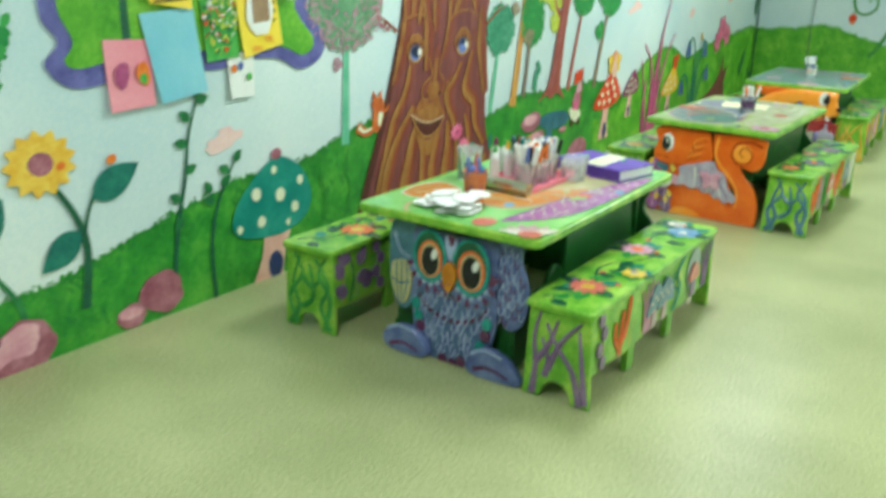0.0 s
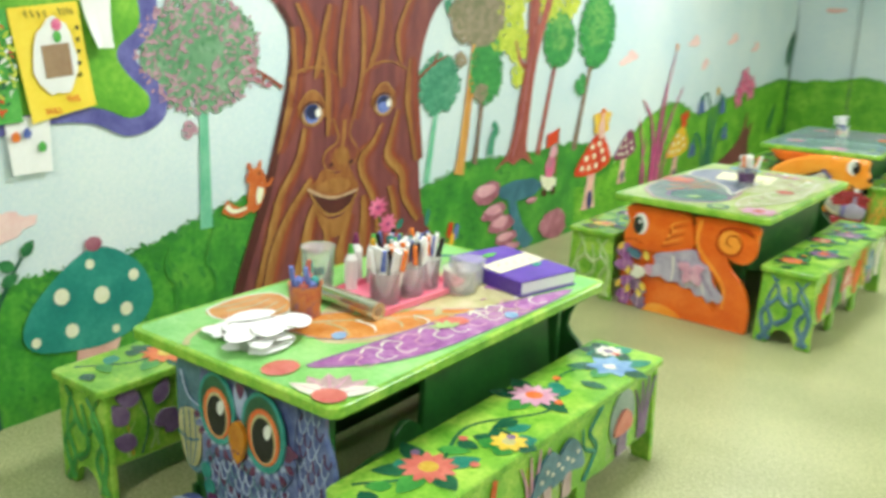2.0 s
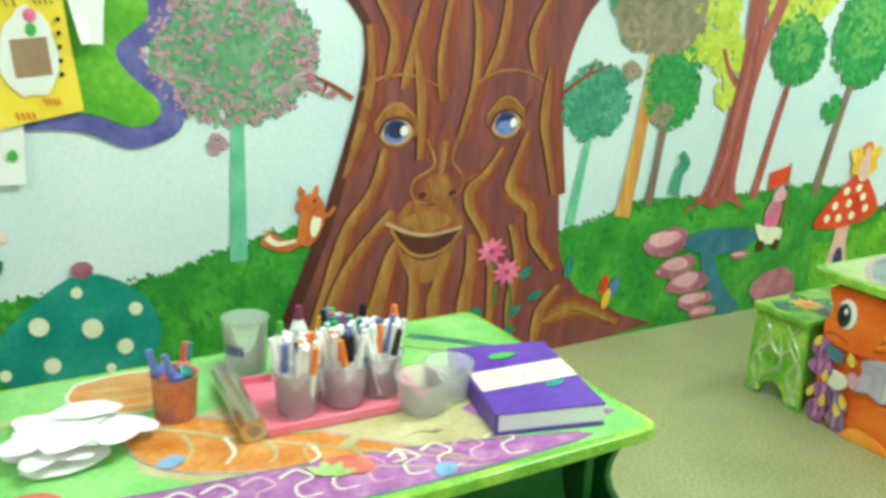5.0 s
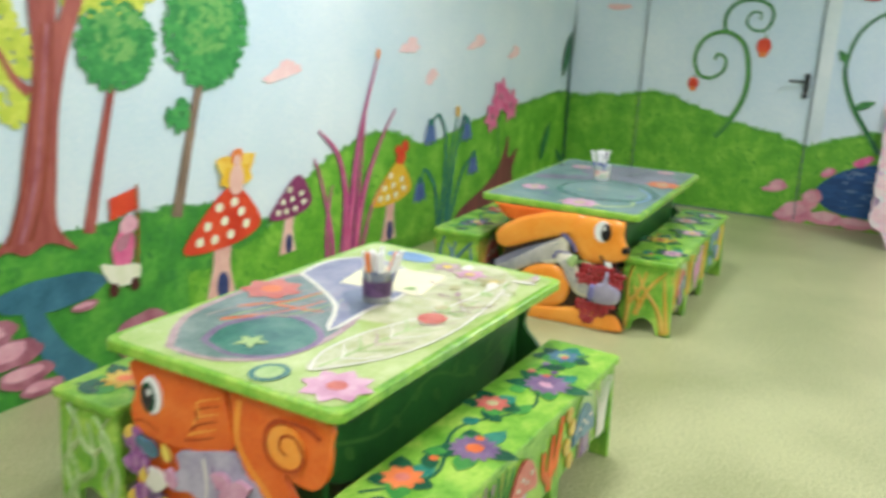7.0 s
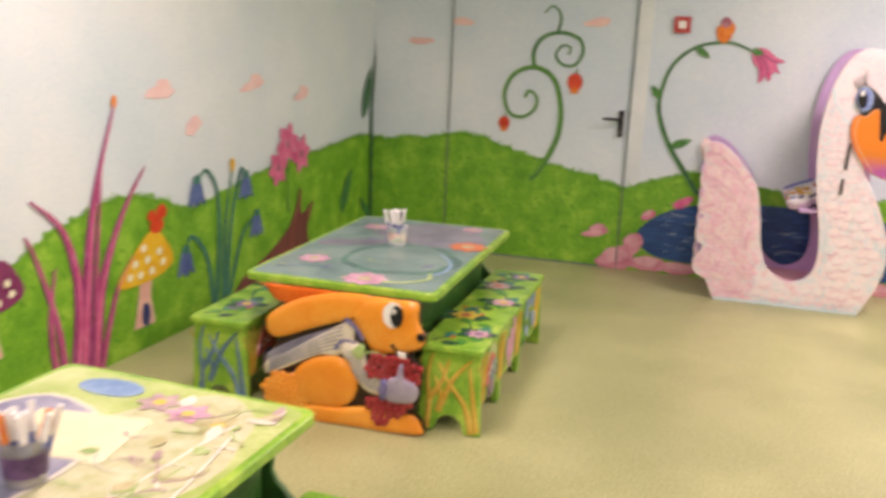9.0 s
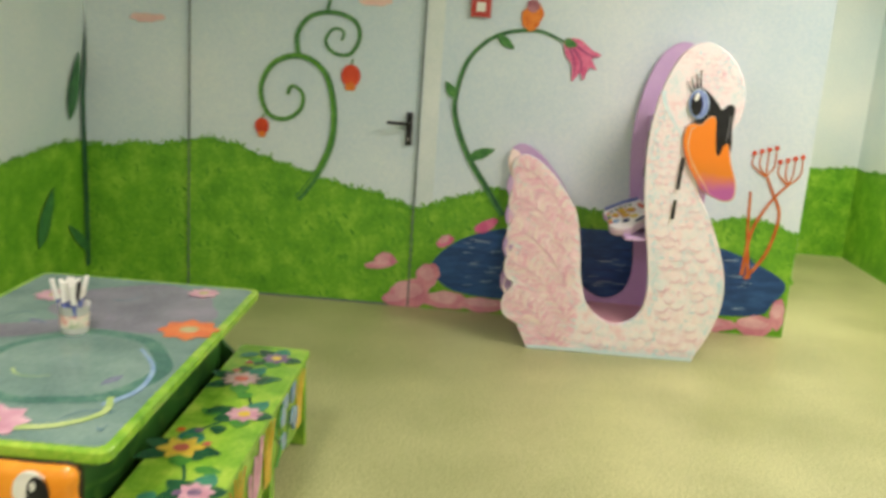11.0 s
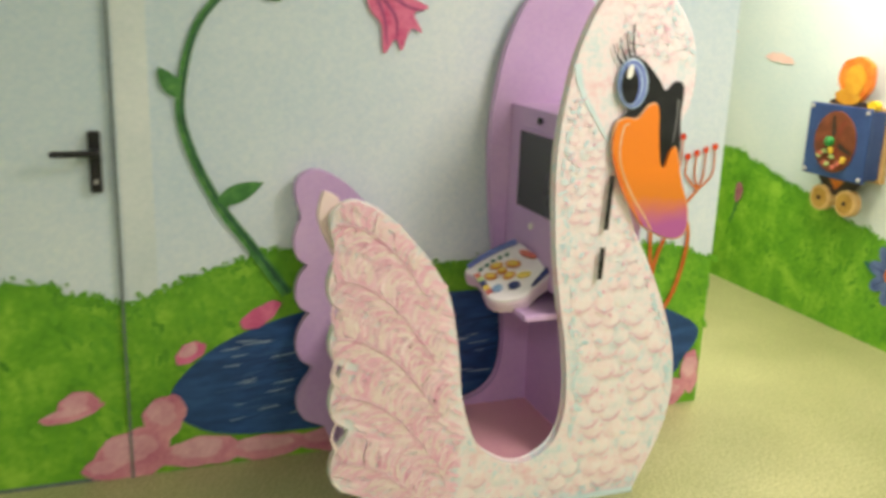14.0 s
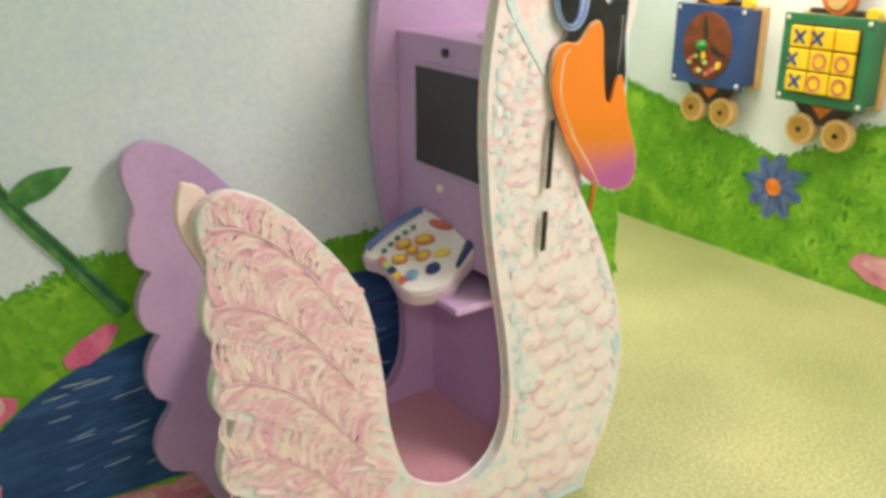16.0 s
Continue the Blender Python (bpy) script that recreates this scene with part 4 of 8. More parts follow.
for u, z, ln, w, a in ((2.47, 1.25, 0.11, 0.055, 125), (2.68, 1.61, 0.12, 0.05, -35), (2.57, 0.92, 0.16, 0.06, 22), (2.59, 0.9, 0.06, 0.03, 60)):
    NORTH.fill("painted_leaf", leaf(u, z, ln, w, a), VINE, 8)
NORTH.fill("painted_rose", glide([(3.05, 1.61), (3.06, 1.53), (3.1, 1.48), (3.11, 1.39), (3.15, 1.44), (3.17, 1.4), (3.2, 1.47), (3.24, 1.46), (3.21, 1.52), (3.26, 1.54), (3.2, 1.57), (3.13, 1.62)], 4, True), PINK, 8)
for pts in (((3.1, 1.57), (3.15, 1.5), (3.15, 1.43)), ((3.12, 1.58), (3.19, 1.54), (3.24, 1.53)), ((3.08, 1.57), (3.11, 1.5), (3.12, 1.42))):
    NORTH.stroke("rose_fold", list(pts), 0.014, 0.005, MAGENTA, 9)
NORTH.fill("painted_leaf", ell(3.08, 1.595, 0.035, 0.025, -40, 14, 0.3, 2), VINE, 9)
NORTH.fill("painted_figure", ell(2.86, 1.72, 0.06, 0.07, 0, 18, 0.2, 2), ORANGE2, 8)
NORTH.fill("painted_figure", ell(2.86, 1.78, 0.035, 0.035), ROCK_D, 9)
# pond and its stones
NORTH.fill("painted_pond", glide([(2.4, 0.27), (2.52, 0.41), (2.72, 0.5), (3.0, 0.55), (3.5, 0.56), (4.0, 0.52), (4.3, 0.42), (4.46, 0.32), (4.4, 0.2), (4.3, 0.12), (3.8, 0.1), (3.2, 0.1), (2.7, 0.1), (2.48, 0.15)], 6, True), BLUE, 5, "deep blue pond painted on the wall")
rnd = random.Random(5)
glints = [(rnd.uniform(2.6, 4.25), rnd.uniform(0.15, 0.46)) for _ in range(70)]
swell = [(rnd.uniform(2.62, 4.25), rnd.uniform(0.15, 0.46)) for _ in range(300)]
NORTH.dabs("water_strokes", swell, 0.06, BLUE_M, 5.5, seed=16, aspect=0.06, jitter=0.03)
NORTH.dabs("water_glints", glints, 0.042, BLUE_L, 6, seed=6, aspect=0.045, jitter=0.02)
for u, z, w, h, s in ((2.28, 0.08, 0.11, 0.1, 1), (2.2, 0.04, 0.08, 0.045, 12), (2.38, 0.2, 0.07, 0.08, 2), (2.5, 0.06, 0.13, 0.06, 3), (2.72, 0.05, 0.13, 0.05, 4), (2.95, 0.05, 0.12, 0.05, 8), (4.44, 0.14, 0.045, 0.09, 5), (4.32, 0.06, 0.12, 0.06, 6), (4.05, 0.05, 0.15, 0.05, 7), (3.5, 0.04, 0.3, 0.04, 9)):
    stone(NORTH, u, z, w, h, s, ROCK)
for u, z, w, h, s in ((2.1, 0.25, 0.1, 0.025, 2), (2.12, 0.28, 0.06, 0.045, 3), (2.47, 0.42, 0.05, 0.035, 3), (2.7, 0.53, 0.07, 0.035, 4)):
    stone(NORTH, u, z, w, h, s, ROCK if u < 2.2 else PINK, 10 if u < 2.2 else 30)
# red umbels
for pts in (((4.22, 0.34), (4.32, 0.5), (4.36, 0.72), (4.3, 0.86), (4.26, 0.94)), ((4.2, 0.36), (4.22, 0.62), (4.3, 0.8), (4.38, 0.9)), ((4.24, 0.34), (4.2, 0.6), (4.18, 0.85))):
    NORTH.stroke("umbel_stem", list(pts), 0.022, 0.012, SKIN_R, 7)
for cu, cz, tops in ((4.25, 0.94, (4.17, 4.21, 4.25, 4.29)), (4.38, 0.9, (4.32, 4.36, 4.4, 4.44))):
    for k, tu in enumerate(tops):
        NORTH.stroke("umbel_stem", [(cu, cz), (tu, cz + 0.06), (tu, cz + 0.12 + 0.012 * k)], 0.01, 0.006, SKIN_R, 7)
        NORTH.fill("painted_berry", ell(tu, cz + 0.13 + 0.012 * k, 0.014, 0.014, 0, 10), RED, 8)

# ---- east and end walls ----
hill(EAST, "painted_meadow", [(8.0, 0.7), (12.5, 0.7), (13.3, 0.74), (13.7, 0.72), (14.05, 0.53), (14.4, 0.57), (14.7, 0.64), (15.05, 0.72), (15.4, 0.8), (15.8, 0.78), (16.3, 0.74)], GRASS, DAB_G, 81, dens=90)
hill(END, "painted_meadow", [(4.49, 0.7), (4.9, 0.8), (5.3, 0.74), (5.76, 0.76)], GRASS, DAB_G, 82, dens=110)
for u, z in ((15.66, 0.95), (15.3, 0.56)):
    EAST.fill("painted_tulip", ell(u, z, 0.035, 0.06, 15, 16, 0.2, 2), ROCK_D, 8)
    EAST.stroke("flower_stem", [(u, z - 0.05), (u + 0.05, z - 0.2)], 0.02, 0.012, STEM, 7)
for k in range(8):
    a = radians(45 * k + 10)
    EAST.fill("painted_petal", ell(14.12 + 0.085 * math.cos(a), 0.375 + 0.095 * math.sin(a), 0.062, 0.036, 45 * k + 10, 16), SLATE_P, 8 + k % 2)
    EAST.stroke("petal_line", [(14.12 + r * math.cos(a), 0.375 + r * 1.1 * math.sin(a)) for r in (0.04, 0.08, 0.12)], 0.008, 0.003, NAVY, 11)
EAST.fill("flower_centre", ell(14.12, 0.375, 0.04, 0.04), ORANGE2, 12)
EAST.fill("painted_leaf", leaf(14.06, 0.4, 0.14, 0.06, 145), LEAFT, 7)
EAST.fill("painted_leaf", leaf(14.18, 0.36, 0.13, 0.05, 20), LEAFT, 7)
stone(EAST, 13.55, 0.14, 0.14, 0.075, 4, ROCK)
for u, z in ((15.1, 1.35), (14.9, 1.7), (15.6, 1.5)):
    EAST.fill("painted_cloud", ell(u, z, 0.1, 0.03, 5, 20, 0.3, 3), CLOUD, 2)

# ---- ceiling lights, all out of view; the passage one is added ----
DIFFUSER = paint("diffuser", "e8e8e4", "f4f4f0", scale=3, rough=0.6)
for lx, ly, power in LAMPS:
    lamp = tagged(new("ceiling_light"), "white rectangular ceiling light panel, assumed out of view, switched on", "ceiling light", group="ceiling lights")
    lamp.location = (lx, ly, HIGH)
    bm = bmesh.new()
    for a in ((-0.32, 0.32, -0.6, -0.56), (-0.32, 0.32, 0.56, 0.6), (-0.32, -0.28, -0.56, 0.56), (0.28, 0.32, -0.56, 0.56)):
        slab(bm, *a, -0.05, 0.0, 0.003)
    part("frame", bm, DIFFUSER, lamp)
    box("diffuser", -0.28, 0.28, -0.56, 0.56, -0.035, -0.025, DIFFUSER, lamp)


# ---- play tables and benches ----
def gloss(name, a, b, c=None, scale=10.0):
    return paint(name, a, b, scale=scale, rough=0.18, c=c, bump=0.04, spec=0.5)


T_PURPLE, T_ORANGE, T_TAN = gloss("top_purple", "8a4c8c", "c08cb8", "a468a4", 22), gloss("top_orange", "c0742c", "e0a868", "d08c44", 16), gloss("top_tan", "a8a470", "d0c49c", "bcb684", 8)
T_TEAL, T_GREY, T_PINK = gloss("top_teal", "2c5c58", "6a9484", "44786c", 9), gloss("top_grey", "5c6480", "9298a8", "747c94", 7), gloss("top_pink", "c48aa0", "e4bcc8", "d4a0b4", 18)
T_RED, T_LEAF, T_YEL = gloss("top_red", "bc5448", "dc8474"), gloss("top_leaf", "88ac60", "c4d498", "a8c47c", 12), gloss("top_yellow", "d8b030", "f0d868")
T_LIMEWASH = gloss("top_lime_wash", "9cb85c", "ccd898", "b4c878", 7)
T_MINT = gloss("top_mint", "74b85c", "a4d888", "8cca72", 7)
T_WASH = gloss("top_sage_wash", "6c8478", "98a89c", "82968c", 6)
T_PALE = gloss("top_pale_pink", "a48c88", "ccb4a8", "b89c9c", 20)
T_DARK, T_WHITE, T_BLUE = gloss("top_dark_leaf", "174a34", "2f6a48"), gloss("top_white", "d8d4c0", "f0ecdc"), gloss("top_blue", "5a84b4", "9cbcd8")
T_MAUVE, T_CORAL, T_SLATE, T_OCHRE = gloss("mauve_relief", "6a5078", "98809c"), gloss("coral_relief", "d86030", "f08c50"), gloss("slate_relief", "3c6474", "688ca0"), gloss("ochre_relief", "b88c20", "e4c45c")
O_FUR, O_FUR_D, O_FUR_L = gloss("orange_fur", "d8561a", "ee7c2c", "e46a20", 6), gloss("orange_line", "9c3410", "c04c18"), gloss("pale_orange_fur", "ee8c28", "f8a844", "f49a34", 6)
OWL_B, OWL_D, OWL_L, OWL_T = gloss("owl_blue", "4a5688", "7c88b4", "626e9e", 14), gloss("owl_plum", "4a2444", "6e3c60"), gloss("owl_feather", "8c9cc8", "b8c4e0"), gloss("owl_teal", "1f7a74", "48a49c")


V_DARK = paint("dim_vine", "2c5a24", "4a7c34", scale=12, rough=0.4)


def on_top(u, v, off):
    return Vector((u, v, 0.6 + off))


def rounded(x0, x1, y0, y1, r, n=5):
    out = []
    for cx, cy, a0 in ((x1 - r, y1 - r, 0), (x0 + r, y1 - r, 90), (x0 + r, y0 + r, 180), (x1 - r, y0 + r, 270)):
        for i in range(n + 1):
            a = radians(a0 + 90 * i / n)
            out.append((cx + r * math.cos(a), cy + r * math.sin(a)))
    return out


def prism(outline, place, d0, d1):
    """A board: an outline given depth from d0 to d1, with a small edge chamfer."""
    bm, n, k = bmesh.new(), len(outline), 0.004 if d1 > d0 else -0.004
    cu, cz = sum(p[0] for p in outline) / n, sum(p[1] for p in outline) / n
    shrink = [(u - math.copysign(min(0.003, abs(u - cu) * 0.1), u - cu), z - math.copysign(min(0.003, abs(z - cz) * 0.1), z - cz)) for u, z in outline]
    rings = [[bm.verts.new(place(u, z, d)) for u, z in o] for o, d in ((shrink, d0), (outline, d0 + k), (outline, d1 - k), (shrink, d1))]
    bm.faces.new(rings[0])
    bm.faces.new(rings[3][::-1])
    for a, b in zip(rings, rings[1:]):
        for i in range(n):
            j = (i + 1) % n
            bm.faces.new((a[i], a[j], b[j], b[i]))
    return bm


def play_table(label, m, length=1.37, width=0.82, gap=False):
    """The table without its painting: top, inner end boards, side boards, feet."""
    t = tagged(new("play_table"), label, "table", group="play tables")
    t.matrix_world = m
    part("tabletop", prism(rounded(0, width, 0, length, 0.035), lambda u, v, o: Vector((u, v, o)), 0.568, 0.6), LIME, t)
    # inner end boards are assumed; their dark green fills the shaded space behind the cut-outs
    for y in (0.115, length - 0.1):
        box("end_board", 0.13, width - 0.13, y, y + 0.025, 0.0, 0.568, DARKG, t, bevel=0.003)
    for x in (0.125, width - 0.15):
        wave = glide([(0.1, 0.568), (0.1, 0.4), (0.16, 0.3), (0.4, 0.24), (0.7, 0.26), (1.0, 0.24), (length - 0.16, 0.3), (length - 0.1, 0.4), (length - 0.1, 0.568)], 5)
        if gap:
            wave = [(0.1, 0.03), (0.1, 0.3)] + glide([(0.2, 0.285), (0.3, 0.3), (0.36, 0.3), (0.38, 0.345), (0.43, 0.37), (0.48, 0.345), (0.5, 0.31)], 4) + [(0.515, 0.566)] + glide([(1.24, 0.566), (1.2, 0.48), (1.22, 0.36), (1.25, 0.2), (1.25, 0.03)], 4)
            if x < 0.4:
                wave = [(0.1, 0.03), (0.1, 0.1), (0.7, 0.12), (1.25, 0.1), (1.25, 0.03)]
        sb = part("side_board", prism(wave, lambda u, z, o, x=x: Vector((x + o, u, z)), 0.0, 0.022), DARKG, t)
        s = 1 if x > 0.4 else -1
        if gap and s < 0:
            continue
        br = Brush(lambda u, z, o, x=x, s=s: Vector((x + (0.022 + o if s > 0 else -o), u, z)), t, base=0.001)
        br.stroke("painted_vine", [(0.15, 0.2), (0.3, 0.24), (0.45, 0.18), (0.7, 0.25), (0.95, 0.19), (1.2, 0.24)] if gap else [(0.15, 0.42), (0.4, 0.36), (0.65, 0.44), (0.9, 0.36), (1.22, 0.42)], 0.014, 0.01, V_DARK, 1, parent=sb)
        for k in range(9):
            br.fill("painted_leaf", leaf(0.2 + 0.115 * k, 0.21 if gap else 0.39, 0.07, 0.035, 50 if k % 2 else -50), V_DARK, 2, parent=sb)
    # far end: the cut-out's plain back
    back = glide([(0.06, 0.0), (0.04, 0.25), (0.12, 0.42), (0.1, 0.566), (0.4, 0.566), (0.72, 0.566), (0.7, 0.42), (0.78, 0.3), (0.76, 0.0)], 4)
    part("back_cutout", prism(back, lambda u, z, o: Vector((u, length - 0.045 + o, z)), 0.0, 0.02), DARKG, t)
    return t


def front(y):
    return lambda u, z, o: Vector((u, y - o, z))


def recessed(deep, du, dz):
    """A front() for an end panel set back under the tabletop."""
    return lambda y: (lambda u, z, o: Vector((u + du, y + deep - o, max(z + dz, 0.002))))


def doodles(br, x0, x1, y0, y1, count, seed, mats, layer=4):
    """Loose leaves, curls and veins painted over a tabletop."""
    rnd = random.Random(seed)
    for k in range(count):
        u, v, a = rnd.uniform(x0, x1), rnd.uniform(y0, y1), rnd.uniform(0, 6.28)
        m_ = mats[k % len(mats)]
        if k % 3 == 0:
            br.fill("painted_leaf", leaf(u, v, rnd.uniform(0.05, 0.11), rnd.uniform(0.02, 0.045), math.degrees(a)), m_, layer + k % 3)
        else:
            r = rnd.uniform(0.05, 0.13)
            pts = [(u + r * q * math.cos(a + 0.9 * q), v + r * q * math.sin(a + 0.9 * q)) for q in (0, 0.4, 0.8, 1.2)]
            br.stroke("painted_curl", [(min(max(p, x0), x1), min(max(q, y0), y1)) for p, q in pts], rnd.uniform(0.006, 0.012), 0.002, m_, layer + k % 3)


# owl table
t1 = play_table("lime green play table with a painted owl end panel", pose(0.77, 5.35, 0, 0, 0, -2.0), gap=True)
top = Brush(on_top, t1, base=0.0008, step=0.0005)
top.fill("painted_wash", rounded(0.018, 0.802, 0.018, 1.352, 0.03), T_MINT, 0)
top.fill("painted_wash", ell(0.5, 0.78, 0.24, 0.46, 0, 40, 0.1, 2), T_TAN, 1)
purple_leaf = glide([(0.583, 0.14), (0.61, 0.42), (0.64, 0.71), (0.71, 1.0), (0.78, 1.2), (0.795, 0.95), (0.79, 0.7), (0.77, 0.45), (0.71, 0.27)], 6, True)
top.fill("painted_leaf", purple_leaf, T_PURPLE, 3)
top.stroke("leaf_edge", purple_leaf[::6] + [purple_leaf[0]], 0.009, 0.007, T_MAUVE, 4, per=3)
for k in range(11):
    v = 0.27 + 0.075 * k
    u = 0.655 + 0.09 * (v - 0.2)
    top.stroke("leaf_vein", [(u - 0.035, v - 0.05), (u - 0.05, v - 0.01), (u - 0.01, v + 0.01), (u + 0.005, v - 0.03), (u + 0.045, v - 0.035), (u + 0.05, v + 0.005)], 0.007, 0.004, T_WHITE if k % 3 else T_PINK, 5)
paisley = glide([(0.05, 0.24), (0.03, 0.36), (0.07, 0.48), (0.17, 0.47), (0.25, 0.38), (0.22, 0.27), (0.13, 0.21)], 6, True)
top.fill("painted_leaf", paisley, T_ORANGE, 2)
top.stroke("leaf_edge", paisley[::6] + [paisley[0]], 0.01, 0.008, T_WHITE, 3, per=3)
for k in range(4):
    top.stroke("leaf_vein", [(0.06 + 0.045 * k, 0.27), (0.08 + 0.045 * k, 0.36), (0.07 + 0.04 * k, 0.44)], 0.012, 0.004, T_TAN, 4)
amber_leaf = glide([(0.29, 0.3), (0.33, 0.45), (0.45, 0.6), (0.62, 0.78), (0.79, 0.92), (0.66, 0.64), (0.56, 0.38), (0.44, 0.29)], 6, True)
top.fill("painted_leaf", amber_leaf, T_ORANGE, 2)
top.stroke("leaf_edge", amber_leaf[::6] + [amber_leaf[0]], 0.01, 0.006, T_PALE, 3, per=3)
top.stroke("leaf_vein", [(0.33, 0.34), (0.5, 0.55), (0.76, 0.9)], 0.014, 0.004, T_TAN, 4)
for k in range(6):
    top.stroke("leaf_vein", [(0.4 + 0.05 * k, 0.4 + 0.075 * k), (0.47 + 0.045 * k, 0.4 + 0.075 * k), (0.52 + 0.035 * k, 0.37 + 0.075 * k)], 0.012, 0.004, T_WHITE if k % 2 else T_TAN, 5)
top.fill("painted_leaf", leaf(0.4, 0.5, 0.2, 0.05, 55), T_LEAF, 6)
top.stroke("painted_arc", [(0.24, 0.02), (0.2, 0.06), (0.17, 0.14), (0.2, 0.22), (0.3, 0.3)], 0.02, 0.012, T_TAN, 4)
top.fill("painted_leaf", leaf(0.55, 1.0, 0.36, 0.16, 62), T_PURPLE, 4)
for k in range(5):
    top.stroke("leaf_vein", [(0.57 + 0.03 * k, 1.06 + 0.05 * k), (0.62 + 0.03 * k, 1.05 + 0.05 * k)], 0.008, 0.004, T_PINK, 5)
# half a lotus at the corner, a red disc, a strawberry
for a in (15, 40, 66, 92, 118, 145):
    top.fill("lotus_petal", leaf(0.755, 0.055, 0.125, 0.055, a + 45), T_WHITE if a % 2 else T_PALE, 5 + (a % 2))
    top.stroke("petal_edge", [(0.755 + r * math.cos(radians(a + 45)), 0.055 + r * math.sin(radians(a + 45))) for r in (0.03, 0.08, 0.12)], 0.006, 0.003, T_PINK, 7)
top.fill("lotus_heart", ell(0.76, 0.045, 0.045, 0.04, 20, 18), T_RED, 8)
top.fill("painted_disc", ell(0.545, 0.085, 0.045, 0.055, 0, 22), T_RED, 5)
top.fill("strawberry", ell(0.667, 0.66, 0.038, 0.055, -20, 18, 0.1, 2), T_RED, 7)
for a in (150, 190, 230, 270):
    top.fill("strawberry_leaf", leaf(0.69, 0.61, 0.06, 0.025, a - 60), T_LEAF, 8)
for u, v in ((0.5, 0.35), (0.77, 0.83)):
    top.fill("painted_bead", ell(u, v, 0.022, 0.03, 30, 14), T_BLUE, 7)
top.stroke("painted_arc", [(0.1, 1.1), (0.3, 1.28), (0.55, 1.25)], 0.03, 0.02, T_TEAL, 5)
top.stroke("painted_arc", [(0.12, 1.02), (0.3, 1.18), (0.5, 1.16)], 0.014, 0.01, T_LEAF, 5)
doodles(top, 0.42, 0.62, 0.6, 1.25, 16, 3, [T_TAN, T_ORANGE, T_PINK, T_LEAF], 5)
# the owl cut-out
owl_front, foot_front = recessed(0.07, -0.055, -0.03), recessed(0.07, -0.05, 0.0)
owl_out = glide([(0.32, 0.05), (0.3, 0.18), (0.292, 0.32), (0.3, 0.46), (0.31, 0.566), (0.48, 0.562), (0.672, 0.566), (0.68, 0.48), (0.672, 0.39), (0.688, 0.27), (0.66, 0.13), (0.6, 0.05), (0.5, 0.005), (0.4, 0.01)], 5, True)
owl = part("owl_panel", prism(owl_out, owl_front(0.012), 0.0, 0.022), OWL_B, t1, "carved blue owl cut-out panel")
ob = Brush(owl_front(-0.01), t1, base=0.0005, step=0.0012)
wing_l = part("wing", prism(glide([(0.19, 0.565), (0.172, 0.46), (0.178, 0.31), (0.21, 0.22), (0.26, 0.205), (0.3, 0.27), (0.31, 0.4), (0.302, 0.565)], 5, True), owl_front(0.02), 0.0, 0.02), T_SLATE, t1, "grey-blue wing board holding a lantern")
wing_r = part("wing", prism(glide([(0.668, 0.565), (0.672, 0.44), (0.683, 0.31), (0.715, 0.24), (0.76, 0.235), (0.8, 0.28), (0.815, 0.36), (0.8, 0.44), (0.775, 0.5), (0.765, 0.565)], 5, True), owl_front(0.018), 0.0, 0.02), OWL_B, t1, "blue feathered wing board")
lb = Brush(owl_front(0.0), t1, base=0.0008)
lantern = lb.fill("lantern", glide([(0.2, 0.4), (0.19, 0.33), (0.215, 0.245), (0.26, 0.235), (0.285, 0.3), (0.28, 0.4)], 4, True), T_TAN, 2, thick=0.006)
for u in (0.215, 0.24, 0.265):
    lb.stroke("lantern_bar", [(u, 0.41), (u + 0.004, 0.32), (u - (u - 0.238) * 0.5, 0.24)], 0.006, 0.005, T_SLATE, 10, parent=lantern)
lb.stroke("lantern_bar", [(0.19, 0.33), (0.235, 0.315), (0.286, 0.33)], 0.008, 0.006, T_SLATE, 11, parent=lantern)
lb.stroke("feather_line", [(0.2, 0.52), (0.23, 0.45), (0.28, 0.43)], 0.012, 0.006, OWL_L, 3, parent=wing_l)
rw = Brush(owl_front(-0.002), t1, base=0.0006)
for k in range(34):
    c, r = k % 4, k // 4
    u, z = 0.688 + 0.03 * c + 0.012 * (r % 2), 0.54 - 0.034 * r
    if 0.26 < z and u < 0.775 + 0.05 * (z < 0.44):
        rw.stroke("feather_line", [(u - 0.013, z + 0.018), (u - 0.008, z - 0.012), (u + 0.004, z - 0.018), (u + 0.015, z + 0.006)], 0.006, 0.004, OWL_L if (k * 7) % 3 else OWL_D, 2, parent=wing_r, high=0.002)
for outline_ in ([(0.175, 0.05), (0.2, 0.095), (0.26, 0.12), (0.33, 0.11), (0.385, 0.06), (0.39, 0.015), (0.33, 0.0), (0.21, 0.01)], [(0.575, 0.03), (0.6, 0.09), (0.66, 0.12), (0.74, 0.105), (0.8, 0.05), (0.815, 0.01), (0.74, 0.0), (0.62, 0.0)]):
    foot_ = part("foot", prism(glide(outline_, 5, True), foot_front(-0.014), 0.0, 0.04), OWL_B, t1, "rounded blue-grey owl foot")
    fb_ = Brush(foot_front(-0.054), t1, base=0.0005)
    fb_.stroke("foot_shade", [outline_[1], outline_[2], outline_[3]], 0.014, 0.008, OWL_L, 1, parent=foot_)
    fb_.stroke("foot_shade", [(outline_[0][0] + 0.04, 0.03), (outline_[2][0] + 0.02, 0.05), (outline_[4][0] - 0.03, 0.03)], 0.02, 0.008, OWL_D, 2, parent=foot_)
